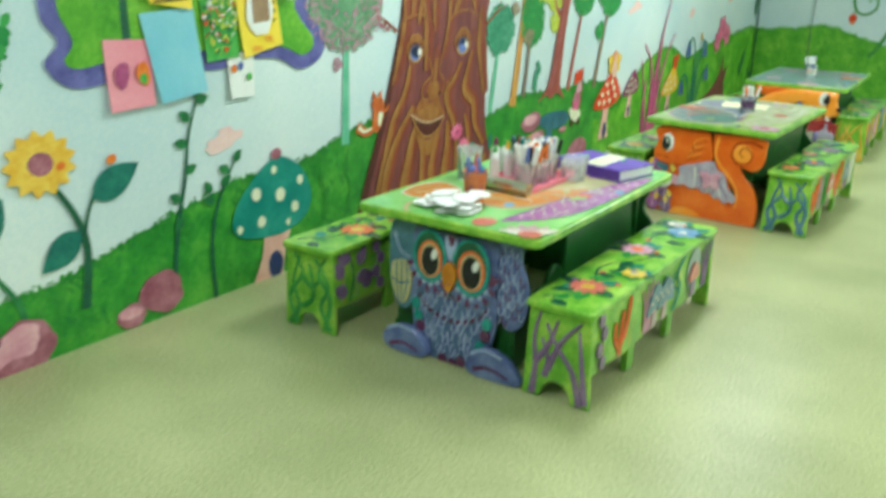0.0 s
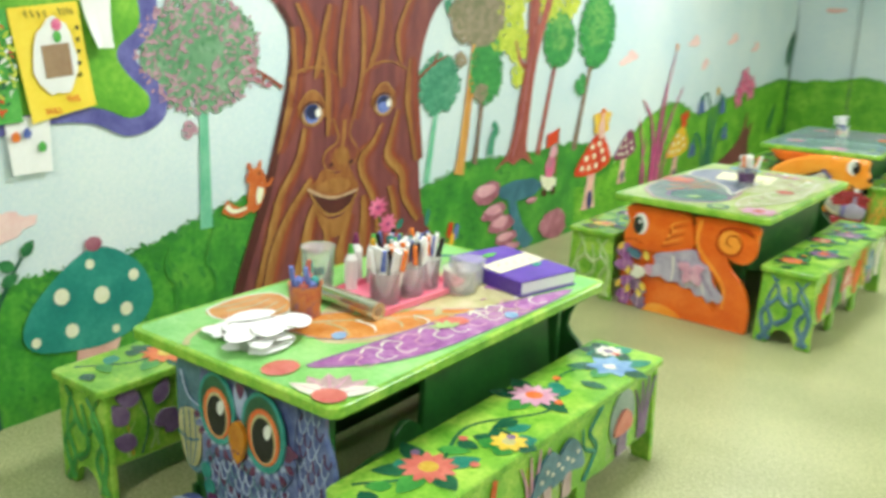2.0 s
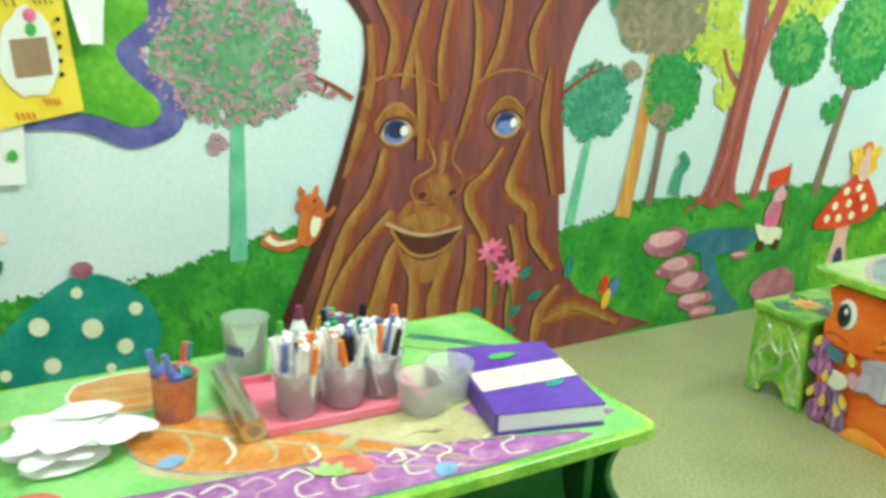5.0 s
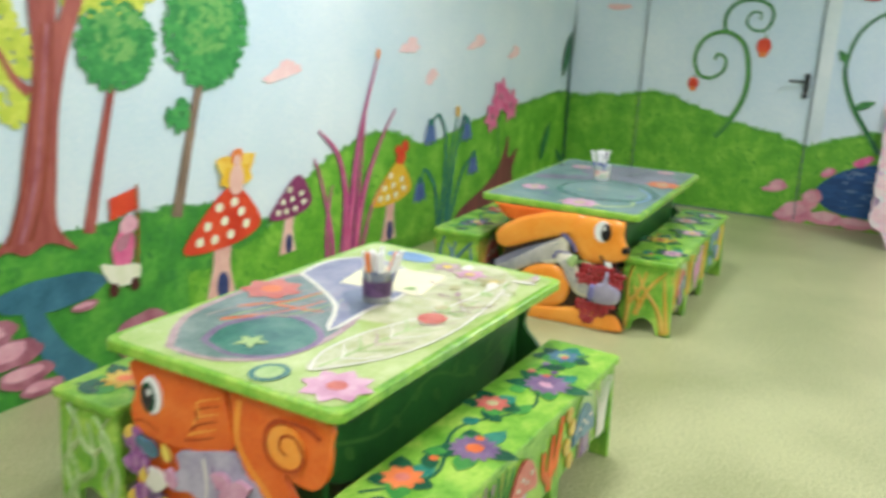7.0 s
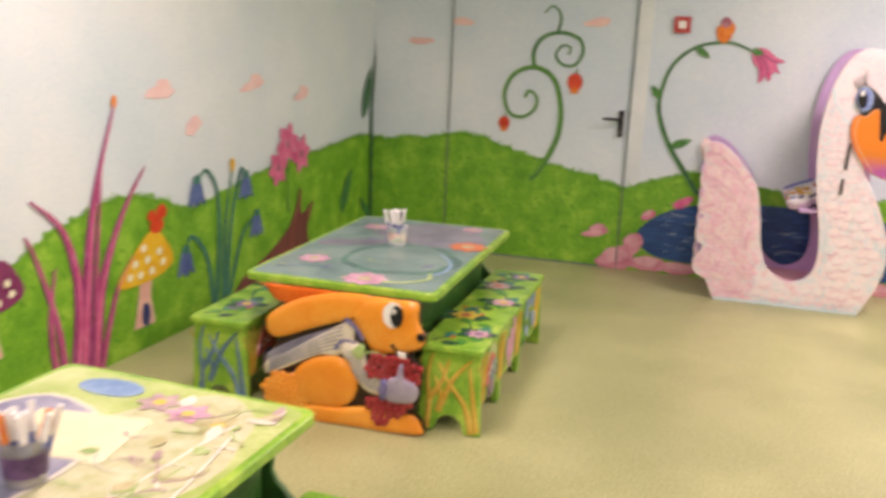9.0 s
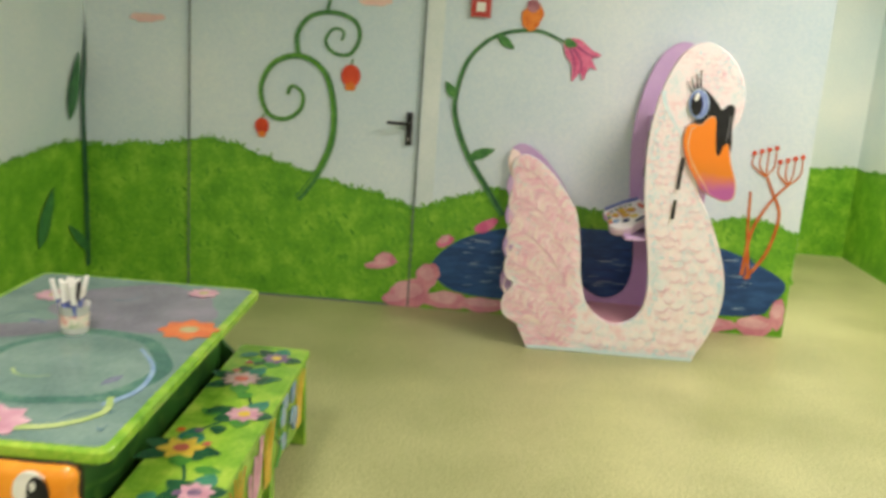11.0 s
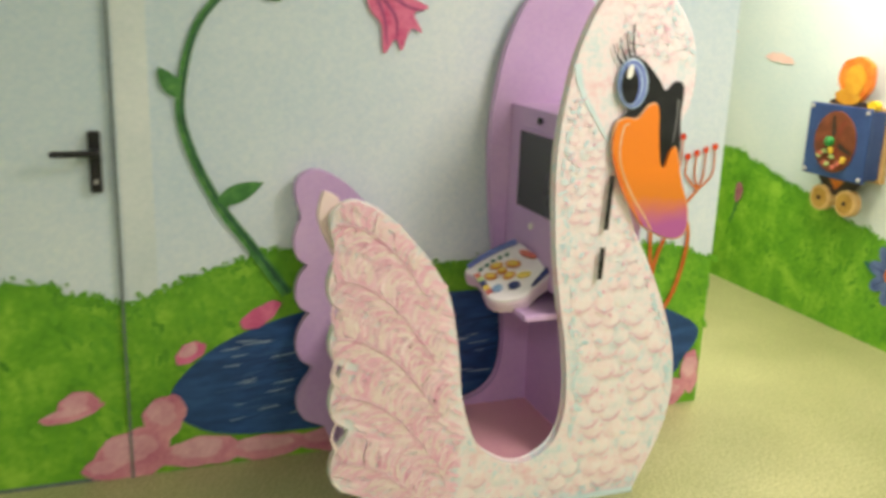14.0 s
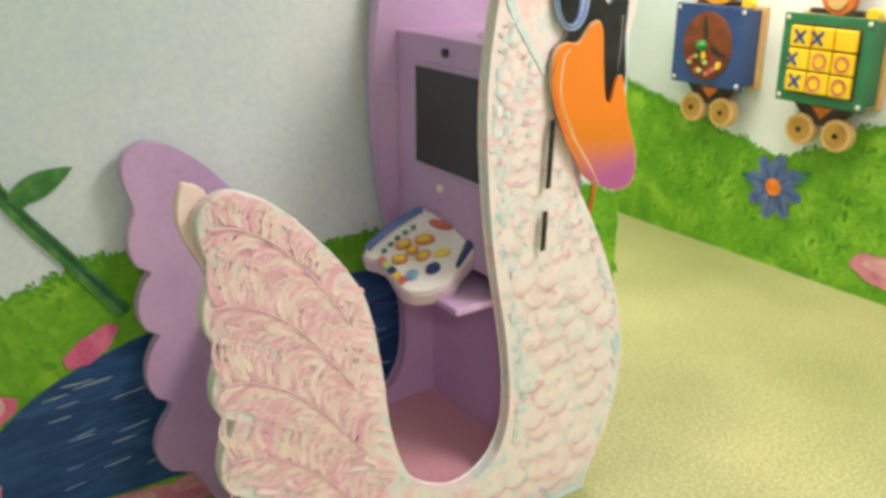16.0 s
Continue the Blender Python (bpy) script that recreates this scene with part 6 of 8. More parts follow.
dome("foot", glide([(0.28, 0.0), (0.29, 0.06), (0.44, 0.075), (0.6, 0.1), (0.7, 0.085), (0.77, 0.09), (0.805, 0.05), (0.79, 0.008), (0.5, 0.0)], 5, True), O_FUR_L, -0.018, 0.024, t3, "long orange foot")
arm = dome("arm", glide([(0.45, 0.33), (0.5, 0.375), (0.545, 0.34), (0.565, 0.29), (0.575, 0.24), (0.65, 0.24), (0.65, 0.16), (0.57, 0.165), (0.52, 0.22), (0.49, 0.28)], 4, True), V_CREAM, -0.02, 0.02, t3, "cream striped sleeve")
ab = Brush(front(-0.041), t3, base=0.0006)
for k in range(4):
    ab.stroke("sleeve_stripe", [(0.485 + 0.016 * k, 0.335), (0.52 + 0.012 * k, 0.24 + 0.008 * k), (0.6, 0.185 + 0.013 * k), (0.64, 0.18 + 0.015 * k)], 0.005, 0.004, T_GREY, 1, parent=arm)
BERRY = gloss("grape_red", "8c2024", "bc4848", "a03034", 16)
rows_ = ((0.325, 0.6, 0.74, 6), (0.298, 0.58, 0.79, 8), (0.27, 0.575, 0.785, 8), (0.244, 0.58, 0.66, 4), (0.248, 0.735, 0.79, 3), (0.135, 0.575, 0.75, 7), (0.11, 0.585, 0.73, 6), (0.085, 0.6, 0.7, 4), (0.06, 0.61, 0.66, 3), (0.042, 0.62, 0.645, 2))
for k, (z, u0, u1, n) in enumerate(rows_):
    for j in range(n):
        u = u0 + (u1 - u0) * (j + (0.3 if k % 2 else 0)) / max(n - 1, 1)
        dome("berry", ell(u, z + 0.004 * math.sin(j * 2.3), 0.0165, 0.0165, 0, 10), BERRY, -0.036, 0.012, t3)
glove = dome("glove", glide([(0.66, 0.15), (0.663, 0.235), (0.7, 0.255), (0.712, 0.305), (0.727, 0.31), (0.735, 0.255), (0.78, 0.235), (0.795, 0.205), (0.785, 0.165), (0.75, 0.148)], 4, True), gloss("glove_grey", "9088a0", "bcb4c4"), -0.04, 0.018, t3, "lilac grey glove")
dome("cuff", ell(0.648, 0.195, 0.018, 0.048, -4, 18), CUFF_M, -0.04, 0.02, t3)
dome("berry_leaf", ell(0.535, 0.335, 0.032, 0.028, 20, 16, 0.35, 2), T_LEAF, -0.036, 0.01, t3)
vb.stroke("berry_stalk", [(0.55, 0.33), (0.6, 0.345), (0.65, 0.335)], 0.01, 0.006, T_LEAF, 12)


def bench(label, m, length, seed, end_paint, items, flowers, branches=()):
    """A low bench: seat, arched end boards, painted side boards with reliefs, middle legs."""
    b = tagged(new("bench"), label, "bench", group="benches beside the play tables")
    b.matrix_world = m
    W, H = 0.27, 0.378
    rnd = random.Random(seed)
    seat = part("seat", prism(rounded(0, W, 0, length, 0.02, 3), lambda u, v, o: Vector((u, v, o)), H - 0.026, H), LIME, b)
    arch = [(0.012, H - 0.026), (0.0, 0.0), (0.065, 0.0), (0.08, 0.045), (0.105, 0.07), (0.135, 0.078), (0.165, 0.07), (0.19, 0.045), (0.205, 0.0), (W, 0.0), (W - 0.012, H - 0.026)]
    for y in (0.02, length - 0.045):
        e = part("end_board", prism(arch, lambda u, z, o, y=y: Vector((u, y + o, z)), 0.0, 0.024), LIME, b)
        if y < 0.1:
            eb = Brush(lambda u, z, o, y=y: Vector((u, y - o, z)), b, base=0.0006)
            for pts in branches or (((0.04, 0.01), (0.05, 0.12), (0.04, 0.24), (0.06, 0.34)), ((0.235, 0.01), (0.2, 0.13), (0.13, 0.22), (0.085, 0.3)), ((0.255, 0.02), (0.235, 0.16), (0.215, 0.3)), ((0.1, 0.12), (0.15, 0.24), (0.225, 0.33)), ((0.05, 0.14), (0.1, 0.22), (0.13, 0.32)), ((0.09, 0.09), (0.1, 0.16), (0.07, 0.24))):
                eb.stroke("relief_branch", list(pts), 0.03, 0.01, end_paint, 2, parent=e, high=0.008)
    low = [(0.044, H - 0.026), (0.044, 0.11)] + [(0.044 + (length - 0.09) * k / 8, 0.11 + 0.012 * math.sin(k * 1.7 + seed)) for k in range(1, 8)] + [(length - 0.046, 0.11), (length - 0.046, H - 0.026)]
    for x in (0.014, W - 0.036):
        s = part("side_board", prism(low, lambda u, z, o, x=x: Vector((x + o, u, z)), 0.0, 0.02), LIME, b)
        if x > 0.1:
            for y in (length * 0.3, length * 0.61):
                box("leg", x - 0.01, x + 0.018, y, y + 0.065, 0.0, 0.125, LIME, b, bevel=0.004)
        face = (lambda u, z, o, x=x: Vector((x + 0.02 + o, u, z))) if x > 0.1 else (lambda u, z, o, x=x: Vector((x - o, u, z)))
        fb = Brush(face, b, base=0.0006)
        for k in range(14):
            u = 0.07 + (length - 0.14) * rnd.random()
            fb.stroke("relief_grass", [(u, 0.125), (u + rnd.uniform(-0.02, 0.02), 0.18), (u + rnd.uniform(-0.04, 0.04), rnd.uniform(0.22, 0.33))], 0.01, 0.003, (T_LEAF, T_LIMEWASH, T_OCHRE)[k % 3], 1, parent=s)
        for k, (kind, u, m_) in enumerate(items):
            lay = 2 + k % 3
            if kind == "coral":
                for pts in (((0, 0.12), (0, 0.2), (0.01, 0.3)), ((0, 0.15), (-0.05, 0.2), (-0.055, 0.27)), ((0.005, 0.16), (0.05, 0.22), (0.07, 0.34)), ((0, 0.17), (0.04, 0.19), (0.05, 0.25))):
                    fb.stroke("relief_coral", [(u + p, q) for p, q in pts], 0.04, 0.02, m_, lay, parent=s, high=0.008)
            elif kind == "reed":
                for a in (-0.08, -0.03, 0.02, 0.07):
                    fb.stroke("relief_reed", [(u + a * 0.3, 0.125), (u + a * 0.5, 0.24), (u + a, 0.345 - abs(a) * 0.3)], 0.024, 0.005, m_, lay, parent=s, high=0.005)
            elif kind == "cap":
                fb.fill("relief_toadstool", glide([(u - 0.025, 0.12), (u - 0.015, 0.22), (u + 0.02, 0.22), (u + 0.03, 0.12)], 3), T_PALE, lay, parent=s, thick=0.004)
                fb.fill("relief_toadstool", glide([(u - 0.09, 0.19), (u - 0.06, 0.27), (u, 0.31), (u + 0.06, 0.27), (u + 0.09, 0.19), (u, 0.205)], 4, True), m_, lay + 1, parent=s, thick=0.008)
                for q in range(4):
                    fb.fill("cap_spot", ell(u - 0.045 + 0.03 * q, 0.235 + 0.02 * (q % 2), 0.008, 0.007, 0, 8), T_WHITE, lay + 2, parent=s, thick=0.0085)
            elif kind == "bulb":
                for q in range(4):
                    fb.fill("relief_bulb", ell(u + 0.016 * (-1) ** q, 0.15 + 0.058 * q, 0.024, 0.03, 15, 12), m_, 3, parent=s, thick=0.006)
                fb.stroke("relief_stem", [(u, 0.12), (u + 0.02, 0.22), (u - 0.01, 0.35)], 0.01, 0.006, T_LEAF, 2, parent=s, high=0.003)
            elif kind == "nest":
                fb.fill("relief_hollow", ell(u, 0.25, 0.085, 0.095, 0, 22), T_WASH if m_ is T_RED else T_LEAF, lay, parent=s, thick=0.002)
                fb.fill("relief_toadstool", glide([(u - 0.055, 0.2), (u - 0.03, 0.26), (u + 0.01, 0.275), (u + 0.05, 0.25), (u + 0.06, 0.2)], 4, True), m_, lay + 3, parent=s, thick=0.006)
                fb.fill("relief_toadstool", glide([(u - 0.03, 0.12), (u - 0.02, 0.2), (u + 0.025, 0.2), (u + 0.04, 0.12)], 3), T_MAUVE, lay + 2, parent=s, thick=0.005)
            elif kind == "leaves":
                for q, (du, z, a) in enumerate(((0.0, 0.31, 160), (0.06, 0.27, 60), (-0.05, 0.24, 120), (0.05, 0.2, 20), (-0.02, 0.16, 150), (0.09, 0.16, 40))):
                    fb.fill("relief_leaf", leaf(u + du, z, 0.09, 0.06, a), m_, lay, parent=s, thick=0.006)
                fb.stroke("relief_stem", [(u, 0.12), (u + 0.03, 0.22), (u, 0.34)], 0.01, 0.006, T_DARK, 1, parent=s, high=0.003)
            else:
                fb.stroke("relief_vine", [(u - 0.04, 0.12), (u + 0.03, 0.21), (u - 0.02, 0.28), (u + 0.05, 0.345)], 0.026, 0.01, m_, 3, parent=s, high=0.006)
                fb.stroke("relief_vine", [(u + 0.02, 0.2), (u - 0.05, 0.24), (u - 0.07, 0.31)], 0.018, 0.006, m_, 4, parent=s, high=0.005)
    sb_ = Brush(lambda u, v, o: Vector((u, v, H + o)), b, base=0.0005, step=0.0005)
    sb_.stroke("painted_vine", [(0.04, 0.06), (0.15, 0.24), (0.07, 0.5), (0.19, 0.76), (0.08, 1.0), (0.18, length - 0.08)], 0.012, 0.008, T_DARK, 2, parent=seat)
    for k, (u, v, r, petals, m_, mc) in enumerate(flowers):
        for q in range(5):
            a = 72 * q + rnd.uniform(-20, 20)
            sb_.fill("painted_leaf", leaf(u + 0.4 * r * math.cos(radians(a)), v + 0.4 * r * math.sin(radians(a)), min(r * rnd.uniform(1.1, 1.7), 0.12), 0.065, a), (T_DARK, V_TEAL, T_DARK, T_DARK, V_GREEN)[q], 3, parent=seat)
        daisy(sb_, min(max(u, r), W - r), v, r, petals, m_, mc, r * 0.34, 0.42 if petals > 8 else 0.6, 6, parent=seat)
    for k in range(18):
        v = 0.05 + (length - 0.14) * k / 17
        u = rnd.uniform(0.05, 0.17)
        sb_.fill("painted_leaf", leaf(u, v, rnd.uniform(0.06, 0.095), 0.05, rnd.uniform(0, 360) if 0.09 < u else rnd.uniform(-70, 70)), (T_DARK, V_GREEN, V_TEAL, T_DARK, V_GREEN)[k % 5], 3, parent=seat)
    for k in range(7):
        sb_.fill("painted_bud", ell(rnd.uniform(0.04, W - 0.04), rnd.uniform(0.08, length - 0.08), 0.014, 0.014, 0, 10), (T_RED, T_CORAL, T_MAUVE)[k % 3], 7, parent=seat)
    return b


V_TEAL, V_GREEN = gloss("seat_teal_leaf", "1e6c5c", "44987c"), gloss("seat_green_leaf", "2c7a34", "5ca84c")
SIDE1 = [("bulb", 0.12, T_MAUVE), ("coral", 0.3, T_CORAL), ("reed", 0.57, T_PINK), ("cap", 0.64, T_SLATE), ("cap", 0.75, T_SLATE), ("vine", 0.9, V_TEAL), ("nest", 1.1, T_RED), ("reed", 1.26, T_MAUVE)]
SIDE2 = [("coral", 0.16, T_CORAL), ("reed", 0.3, T_PALE), ("reed", 0.42, V_GREEN), ("cap", 0.56, T_RED), ("coral", 0.76, T_CORAL), ("bulb", 0.9, T_OCHRE), ("cap", 1.02, T_SLATE), ("nest", 1.04, T_SLATE), ("reed", 1.2, T_WHITE)]
SIDE3 = [("reed", 0.08, T_OCHRE), ("cap", 0.2, T_RED), ("nest", 0.22, T_SLATE), ("reed", 0.4, T_OCHRE), ("coral", 0.58, T_PINK), ("reed", 0.74, T_OCHRE), ("vine", 0.9, V_GREEN), ("leaves", 1.0, T_BLUE), ("reed", 1.2, T_OCHRE)]
SIDE0 = [("leaves", 0.14, T_MAUVE), ("bulb", 0.34, T_MAUVE), ("reed", 0.55, V_GREEN), ("vine", 0.8, T_OCHRE), ("leaves", 1.05, T_MAUVE)]
VINES = (((0.03, 0.01), (0.08, 0.1), (0.05, 0.2), (0.09, 0.33)), ((0.07, 0.02), (0.03, 0.14), (0.1, 0.25), (0.06, 0.34)), ((0.25, 0.02), (0.2, 0.12), (0.24, 0.22), (0.17, 0.33)), ((0.22, 0.02), (0.25, 0.16), (0.19, 0.26), (0.23, 0.34)), ((0.1, 0.1), (0.16, 0.16), (0.14, 0.3)), ((0.1, 0.24), (0.15, 0.2), (0.2, 0.24)))
bench("lime green bench with purple relief branches and flowers", pose(1.548, 5.325, 0, 0, 0, -2.6), 1.37, 1, T_MAUVE, SIDE1, [(0.13, 0.25, 0.08, 12, T_RED, T_OCHRE), (0.21, 0.5, 0.055, 8, T_YEL, T_TAN), (0.1, 0.8, 0.08, 11, T_PINK, T_CORAL), (0.17, 1.17, 0.085, 7, T_BLUE, T_WHITE), (0.1, 1.28, 0.05, 8, T_WHITE, T_MAUVE)])
bench("green painted bench against the mural wall", pose(0.405, 5.31, 0, 0, 0, -1.0), 1.38, 2, V_GREEN, SIDE0, [(0.16, 0.32, 0.085, 12, T_CORAL, T_YEL), (0.12, 0.65, 0.07, 9, T_PINK, T_YEL), (0.15, 1.0, 0.08, 8, T_WHITE, T_CORAL)], VINES)
bench("lime green bench with purple flowers and toadstools", pose(1.79, 8.08, 0, 0, 0, -3.2), 1.32, 3, T_SLATE, SIDE2, [(0.09, 0.18, 0.06, 8, T_CORAL, T_RED), (0.17, 0.42, 0.075, 14, T_MAUVE, T_CORAL), (0.08, 0.7, 0.055, 8, T_RED, T_TAN), (0.16, 0.93, 0.08, 12, T_MAUVE, T_PINK), (0.11, 1.18, 0.06, 8, T_SLATE, T_LEAF)], VINES)
bench("green bench beside the squirrel table", pose(0.74, 8.15, 0, 0, 0, -2.0), 1.3, 4, T_LEAF, SIDE2[::-1], [(0.13, 0.17, 0.075, 10, T_OCHRE, T_CORAL), (0.15, 0.5, 0.07, 8, T_PINK, T_YEL), (0.12, 0.9, 0.075, 9, T_RED, T_TAN)], VINES)
bench("lime green bench with yellow relief branches", pose(1.77, 10.655, 0, 0, 0, -0.5), 1.33, 5, T_OCHRE, SIDE3, [(0.2, 0.2, 0.055, 8, T_PINK, T_MAUVE), (0.08, 0.44, 0.07, 6, T_YEL, T_RED), (0.19, 0.7, 0.06, 8, T_PINK, T_YEL), (0.1, 0.98, 0.07, 10, T_PALE, T_RED), (0.17, 1.2, 0.055, 8, T_MAUVE, T_YEL)])
bench("green bench with blue branches by the rabbit table", pose(0.755, 10.59, 0, 0, 0, 0.0), 1.25, 6, T_SLATE, SIDE3[::-1], [(0.14, 0.25, 0.06, 9, T_MAUVE, T_YEL), (0.12, 0.6, 0.07, 8, T_RED, T_TAN), (0.15, 1.0, 0.07, 9, T_PINK, T_YEL)])

# ---- swan play booth ----
S_WHITE = paint("swan_white", "c8dce0", "eccdd2", scale=13, rough=0.45, bump=0.12, fine=60, c="eee4e6", grain=0.7)
S_PINK = paint("swan_pink_feather", "eaaec6", "fcecec", scale=12, rough=0.5, island=0.8, c="f6d2dc", bump=0.1)
S_PINK2 = paint("swan_rose_streak", "e49cba", "f4ccd6", scale=16, rough=0.5, island=0.5, bump=0.05)
S_SCALE = paint("swan_scale", "d2dee2", "eed0d4", scale=20, rough=0.5, island=0.25, c="f0e6e6", bump=0.08)
LILAC = paint("lilac_board", "c09cd0", "d4b4dc", scale=3, rough=0.4, bump=0.02)
PINKB = paint("pink_board", "d89cac", "e4b0b8", scale=3, rough=0.4, bump=0.02)
SCREEN = paint("dark_screen", "2c2834", "3a3642", scale=2, rough=0.12, bump=0)
BEAK = bpy.data.materials.new("beak_paint")
BEAK.use_nodes = True
nt = BEAK.node_tree
tc, sep, rmp = nt.nodes.new("ShaderNodeTexCoord"), nt.nodes.new("ShaderNodeSeparateXYZ"), nt.nodes.new("ShaderNodeValToRGB")
mr, nz = nt.nodes.new("ShaderNodeMapRange"), nt.nodes.new("ShaderNodeTexNoise")
nz.inputs["Scale"].default_value = 14
mr.inputs[1].default_value, mr.inputs[2].default_value = 0.88, 1.26
nt.links.new(tc.outputs["Object"], sep.inputs[0])
nt.links.new(tc.outputs["Object"], nz.inputs["Vector"])
wob = nt.nodes.new("ShaderNodeMath")
wob.operation = "MULTIPLY_ADD"
wob.inputs[1].default_value = 0.05
nt.links.new(nz.outputs[0], wob.inputs[0])
nt.links.new(sep.outputs[2], wob.inputs[2])
nt.links.new(wob.outputs[0], mr.inputs[0])
nt.links.new(mr.outputs[0], rmp.inputs[0])
rmp.color_ramp.elements[0].color, rmp.color_ramp.elements[1].color = lin("b45c9c"), lin("f08428")
rmp.color_ramp.elements[0].position, rmp.color_ramp.elements[1].position = 0.18, 0.62
k = rmp.color_ramp.elements.new(0.4)
k.color = lin("e0802c")
nt.links.new(rmp.outputs[0], nt.nodes["Principled BSDF"].inputs["Base Color"])
nt.nodes["Principled BSDF"].inputs["Roughness"].default_value = 0.35

swan = tagged(new("swan_booth"), "white and pink wooden swan play booth with a screen", "play booth")
SY, SB, TH = 13.3, 13.79, 0.035


LOBES = ((0.13, 0.354, 2.9, 2.812), (0.354, 0.544, 2.859, 2.811), (0.544, 0.71, 2.85, 2.81), (0.71, 0.883, 2.846, 2.806))


def swan_outline():
    """The bird's profile: scalloped wing edge, wing tip, hollow, neck, head and breast."""
    wing = []
    for z0, z1, notch, tip in LOBES:
        for j in range(8):
            t = j / 8
            wing.append((notch - (notch - tip + 0.006) * math.sin(math.pi * t ** 0.85) ** 0.6, z0 + (z1 - z0) * t))
    rest = glide([(2.824, 0.883), (2.806, 0.95), (2.815, 1.0), (2.86, 1.027), (2.91, 1.018), (2.977, 0.977), (3.048, 0.904), (3.113, 0.819), (3.159, 0.723), (3.19, 0.56), (3.21, 0.4), (3.26, 0.255), (3.35, 0.18), (3.44, 0.165), (3.53, 0.22), (3.565, 0.34), (3.55, 0.53), (3.51, 0.74), (3.485, 0.95), (3.478, 1.14), (3.495, 1.3), (3.53, 1.45), (3.6, 1.59), (3.7, 1.645), (3.81, 1.6), (3.89, 1.5), (3.92, 1.38), (3.9, 1.26), (3.82, 1.17), (3.73, 1.05), (3.75, 0.92), (3.81, 0.81), (3.88, 0.67), (3.94, 0.5), (3.955, 0.34), (3.92, 0.18), (3.85, 0.03), (3.84, 0.0)], 5)
    return [(2.96, 0.0)] + wing + rest


for name, y, mat_, lab in (("front_panel", SY, S_WHITE, "white feathered swan profile board"), ("back_panel", SB, LILAC, "lilac swan profile board against the wall")):
    part(name, prism(swan_outline(), lambda u, z, o, y=y: Vector((u, y + o, z)), 0.0, TH), mat_, swan, lab)


Y0, Y1 = SY + TH, SB
box("booth_floor", 3.0, 3.8, Y0, Y1, 0.12, 0.145, PINKB, swan, "pink booth floor board")
box("seat", 3.02, 3.2, Y0, Y1, 0.32, 0.35, LILAC, swan, "lilac seat board")
box("backrest", 2.99, 3.015, Y0, Y1, 0.145, 0.62, LILAC, swan)
box("seat_front", 3.17, 3.195, Y0, Y1, 0.145, 0.32, PINKB, swan)
cab = box("screen_cabinet", 3.545, 3.8, Y0, Y1, 0.68, 1.24, LILAC, swan, "lilac screen cabinet", bevel=0.004)
box("lower_board", 3.66, 3.685, Y0, Y1, 0.145, 0.6, LILAC, swan)
box("neck_spine", 3.8, 3.825, Y0, Y1, 0.145, 0.68, LILAC, swan)
bm = slab(bmesh.new(), 3.536, 3.5449, 13.35, 13.69, 0.9, 1.175, 0.003)
scr = part("screen_bezel", bm, LILAC, cab)
box("screen", 3.531, 3.5355, 13.362, 13.678, 0.915, 1.162, SCREEN, cab, "dark switched-off screen")
for y, z in ((13.56, 1.205), (13.58, 0.86)):
    bm = bmesh.new()
    bmesh.ops.create_cone(bm, cap_ends=True, segments=16, radius1=0.012, radius2=0.01, depth=0.008, matrix=Matrix.Translation((3.541, y, z)) @ Matrix.Rotation(radians(90), 4, "Y"))
    part("lock", bm, METAL_B if z > 1 else DIFFUSER, cab)
bm = bmesh.new()
cable = glide([(3.6, 1.245), (3.64, 1.27), (3.7, 1.275), (3.75, 1.25)], 5)
rings = []
for u, z in cable:
    rings.append([bm.verts.new((u + 0.006 * math.cos(a) * 0.3, 13.5 + 0.006 * math.sin(a), z + 0.006 * math.cos(a))) for a in (0, 1.57, 3.14, 4.71)])
for a, b in zip(rings, rings[1:]):
    for i in range(4):
        bm.faces.new((a[i], a[(i + 1) % 4], b[(i + 1) % 4], b[i]))
part("cable", bm, DIFFUSER, swan, "white cable loop")
box("desk", 3.42, 3.66, Y0, Y1, 0.62, 0.64, LILAC, swan, "lilac desk shelf", bevel=0.004)

# slots in the neck, eye, mask and beak on the front board
sw = Brush(lambda u, z, o: Vector((u, SY - o, z)), swan, base=0.0008, step=0.001)
for a, b_ in (((3.652, 1.077), (3.645, 0.914)), ((3.64, 0.859), (3.637, 0.759))):
    sw.stroke("neck_slot", [a, ((a[0] + b_[0]) / 2, (a[1] + b_[1]) / 2), b_], 0.017, 0.017, BLACK, 16)
MASK_EDGE = paint("mask_grey_edge", "6c6c70", "8c8c90", scale=20, rough=0.4)
mask_out = glide([(3.655, 1.23), (3.69, 1.27), (3.66, 1.33), (3.68, 1.4), (3.7, 1.42), (3.74, 1.4), (3.785, 1.355), (3.81, 1.325), (3.84, 1.35), (3.87, 1.335), (3.868, 1.25), (3.878, 1.15), (3.86, 1.08), (3.81, 1.07), (3.74, 1.2)], 5, True)
mask = sw.fill("mask", [(3.775 + (u - 3.775) * 1.05, 1.25 + (z - 1.25) * 1.035) for u, z in mask_out], MASK_EDGE, 6, thick=0.005)
sw.fill("mask_field", mask_out, BLACK, 7, thick=0.006, parent=mask)
sw.stroke("mask_gleam", [(3.857, 1.3), (3.857, 1.24), (3.852, 1.17)], 0.006, 0.003, MASK_EDGE, 13, parent=mask)
eye = sw.fill("eye", ell(3.694, 1.346, 0.05, 0.072, 6), BLUE_L, 10, thick=0.007)
sw.fill("eye_ring", ell(3.692, 1.345, 0.046, 0.067, 6), BLUEFL, 11, thick=0.0072, parent=eye)
sw.fill("iris", ell(3.688, 1.344, 0.038, 0.06, 6), BLUE_L, 12, thick=0.0074, parent=eye)
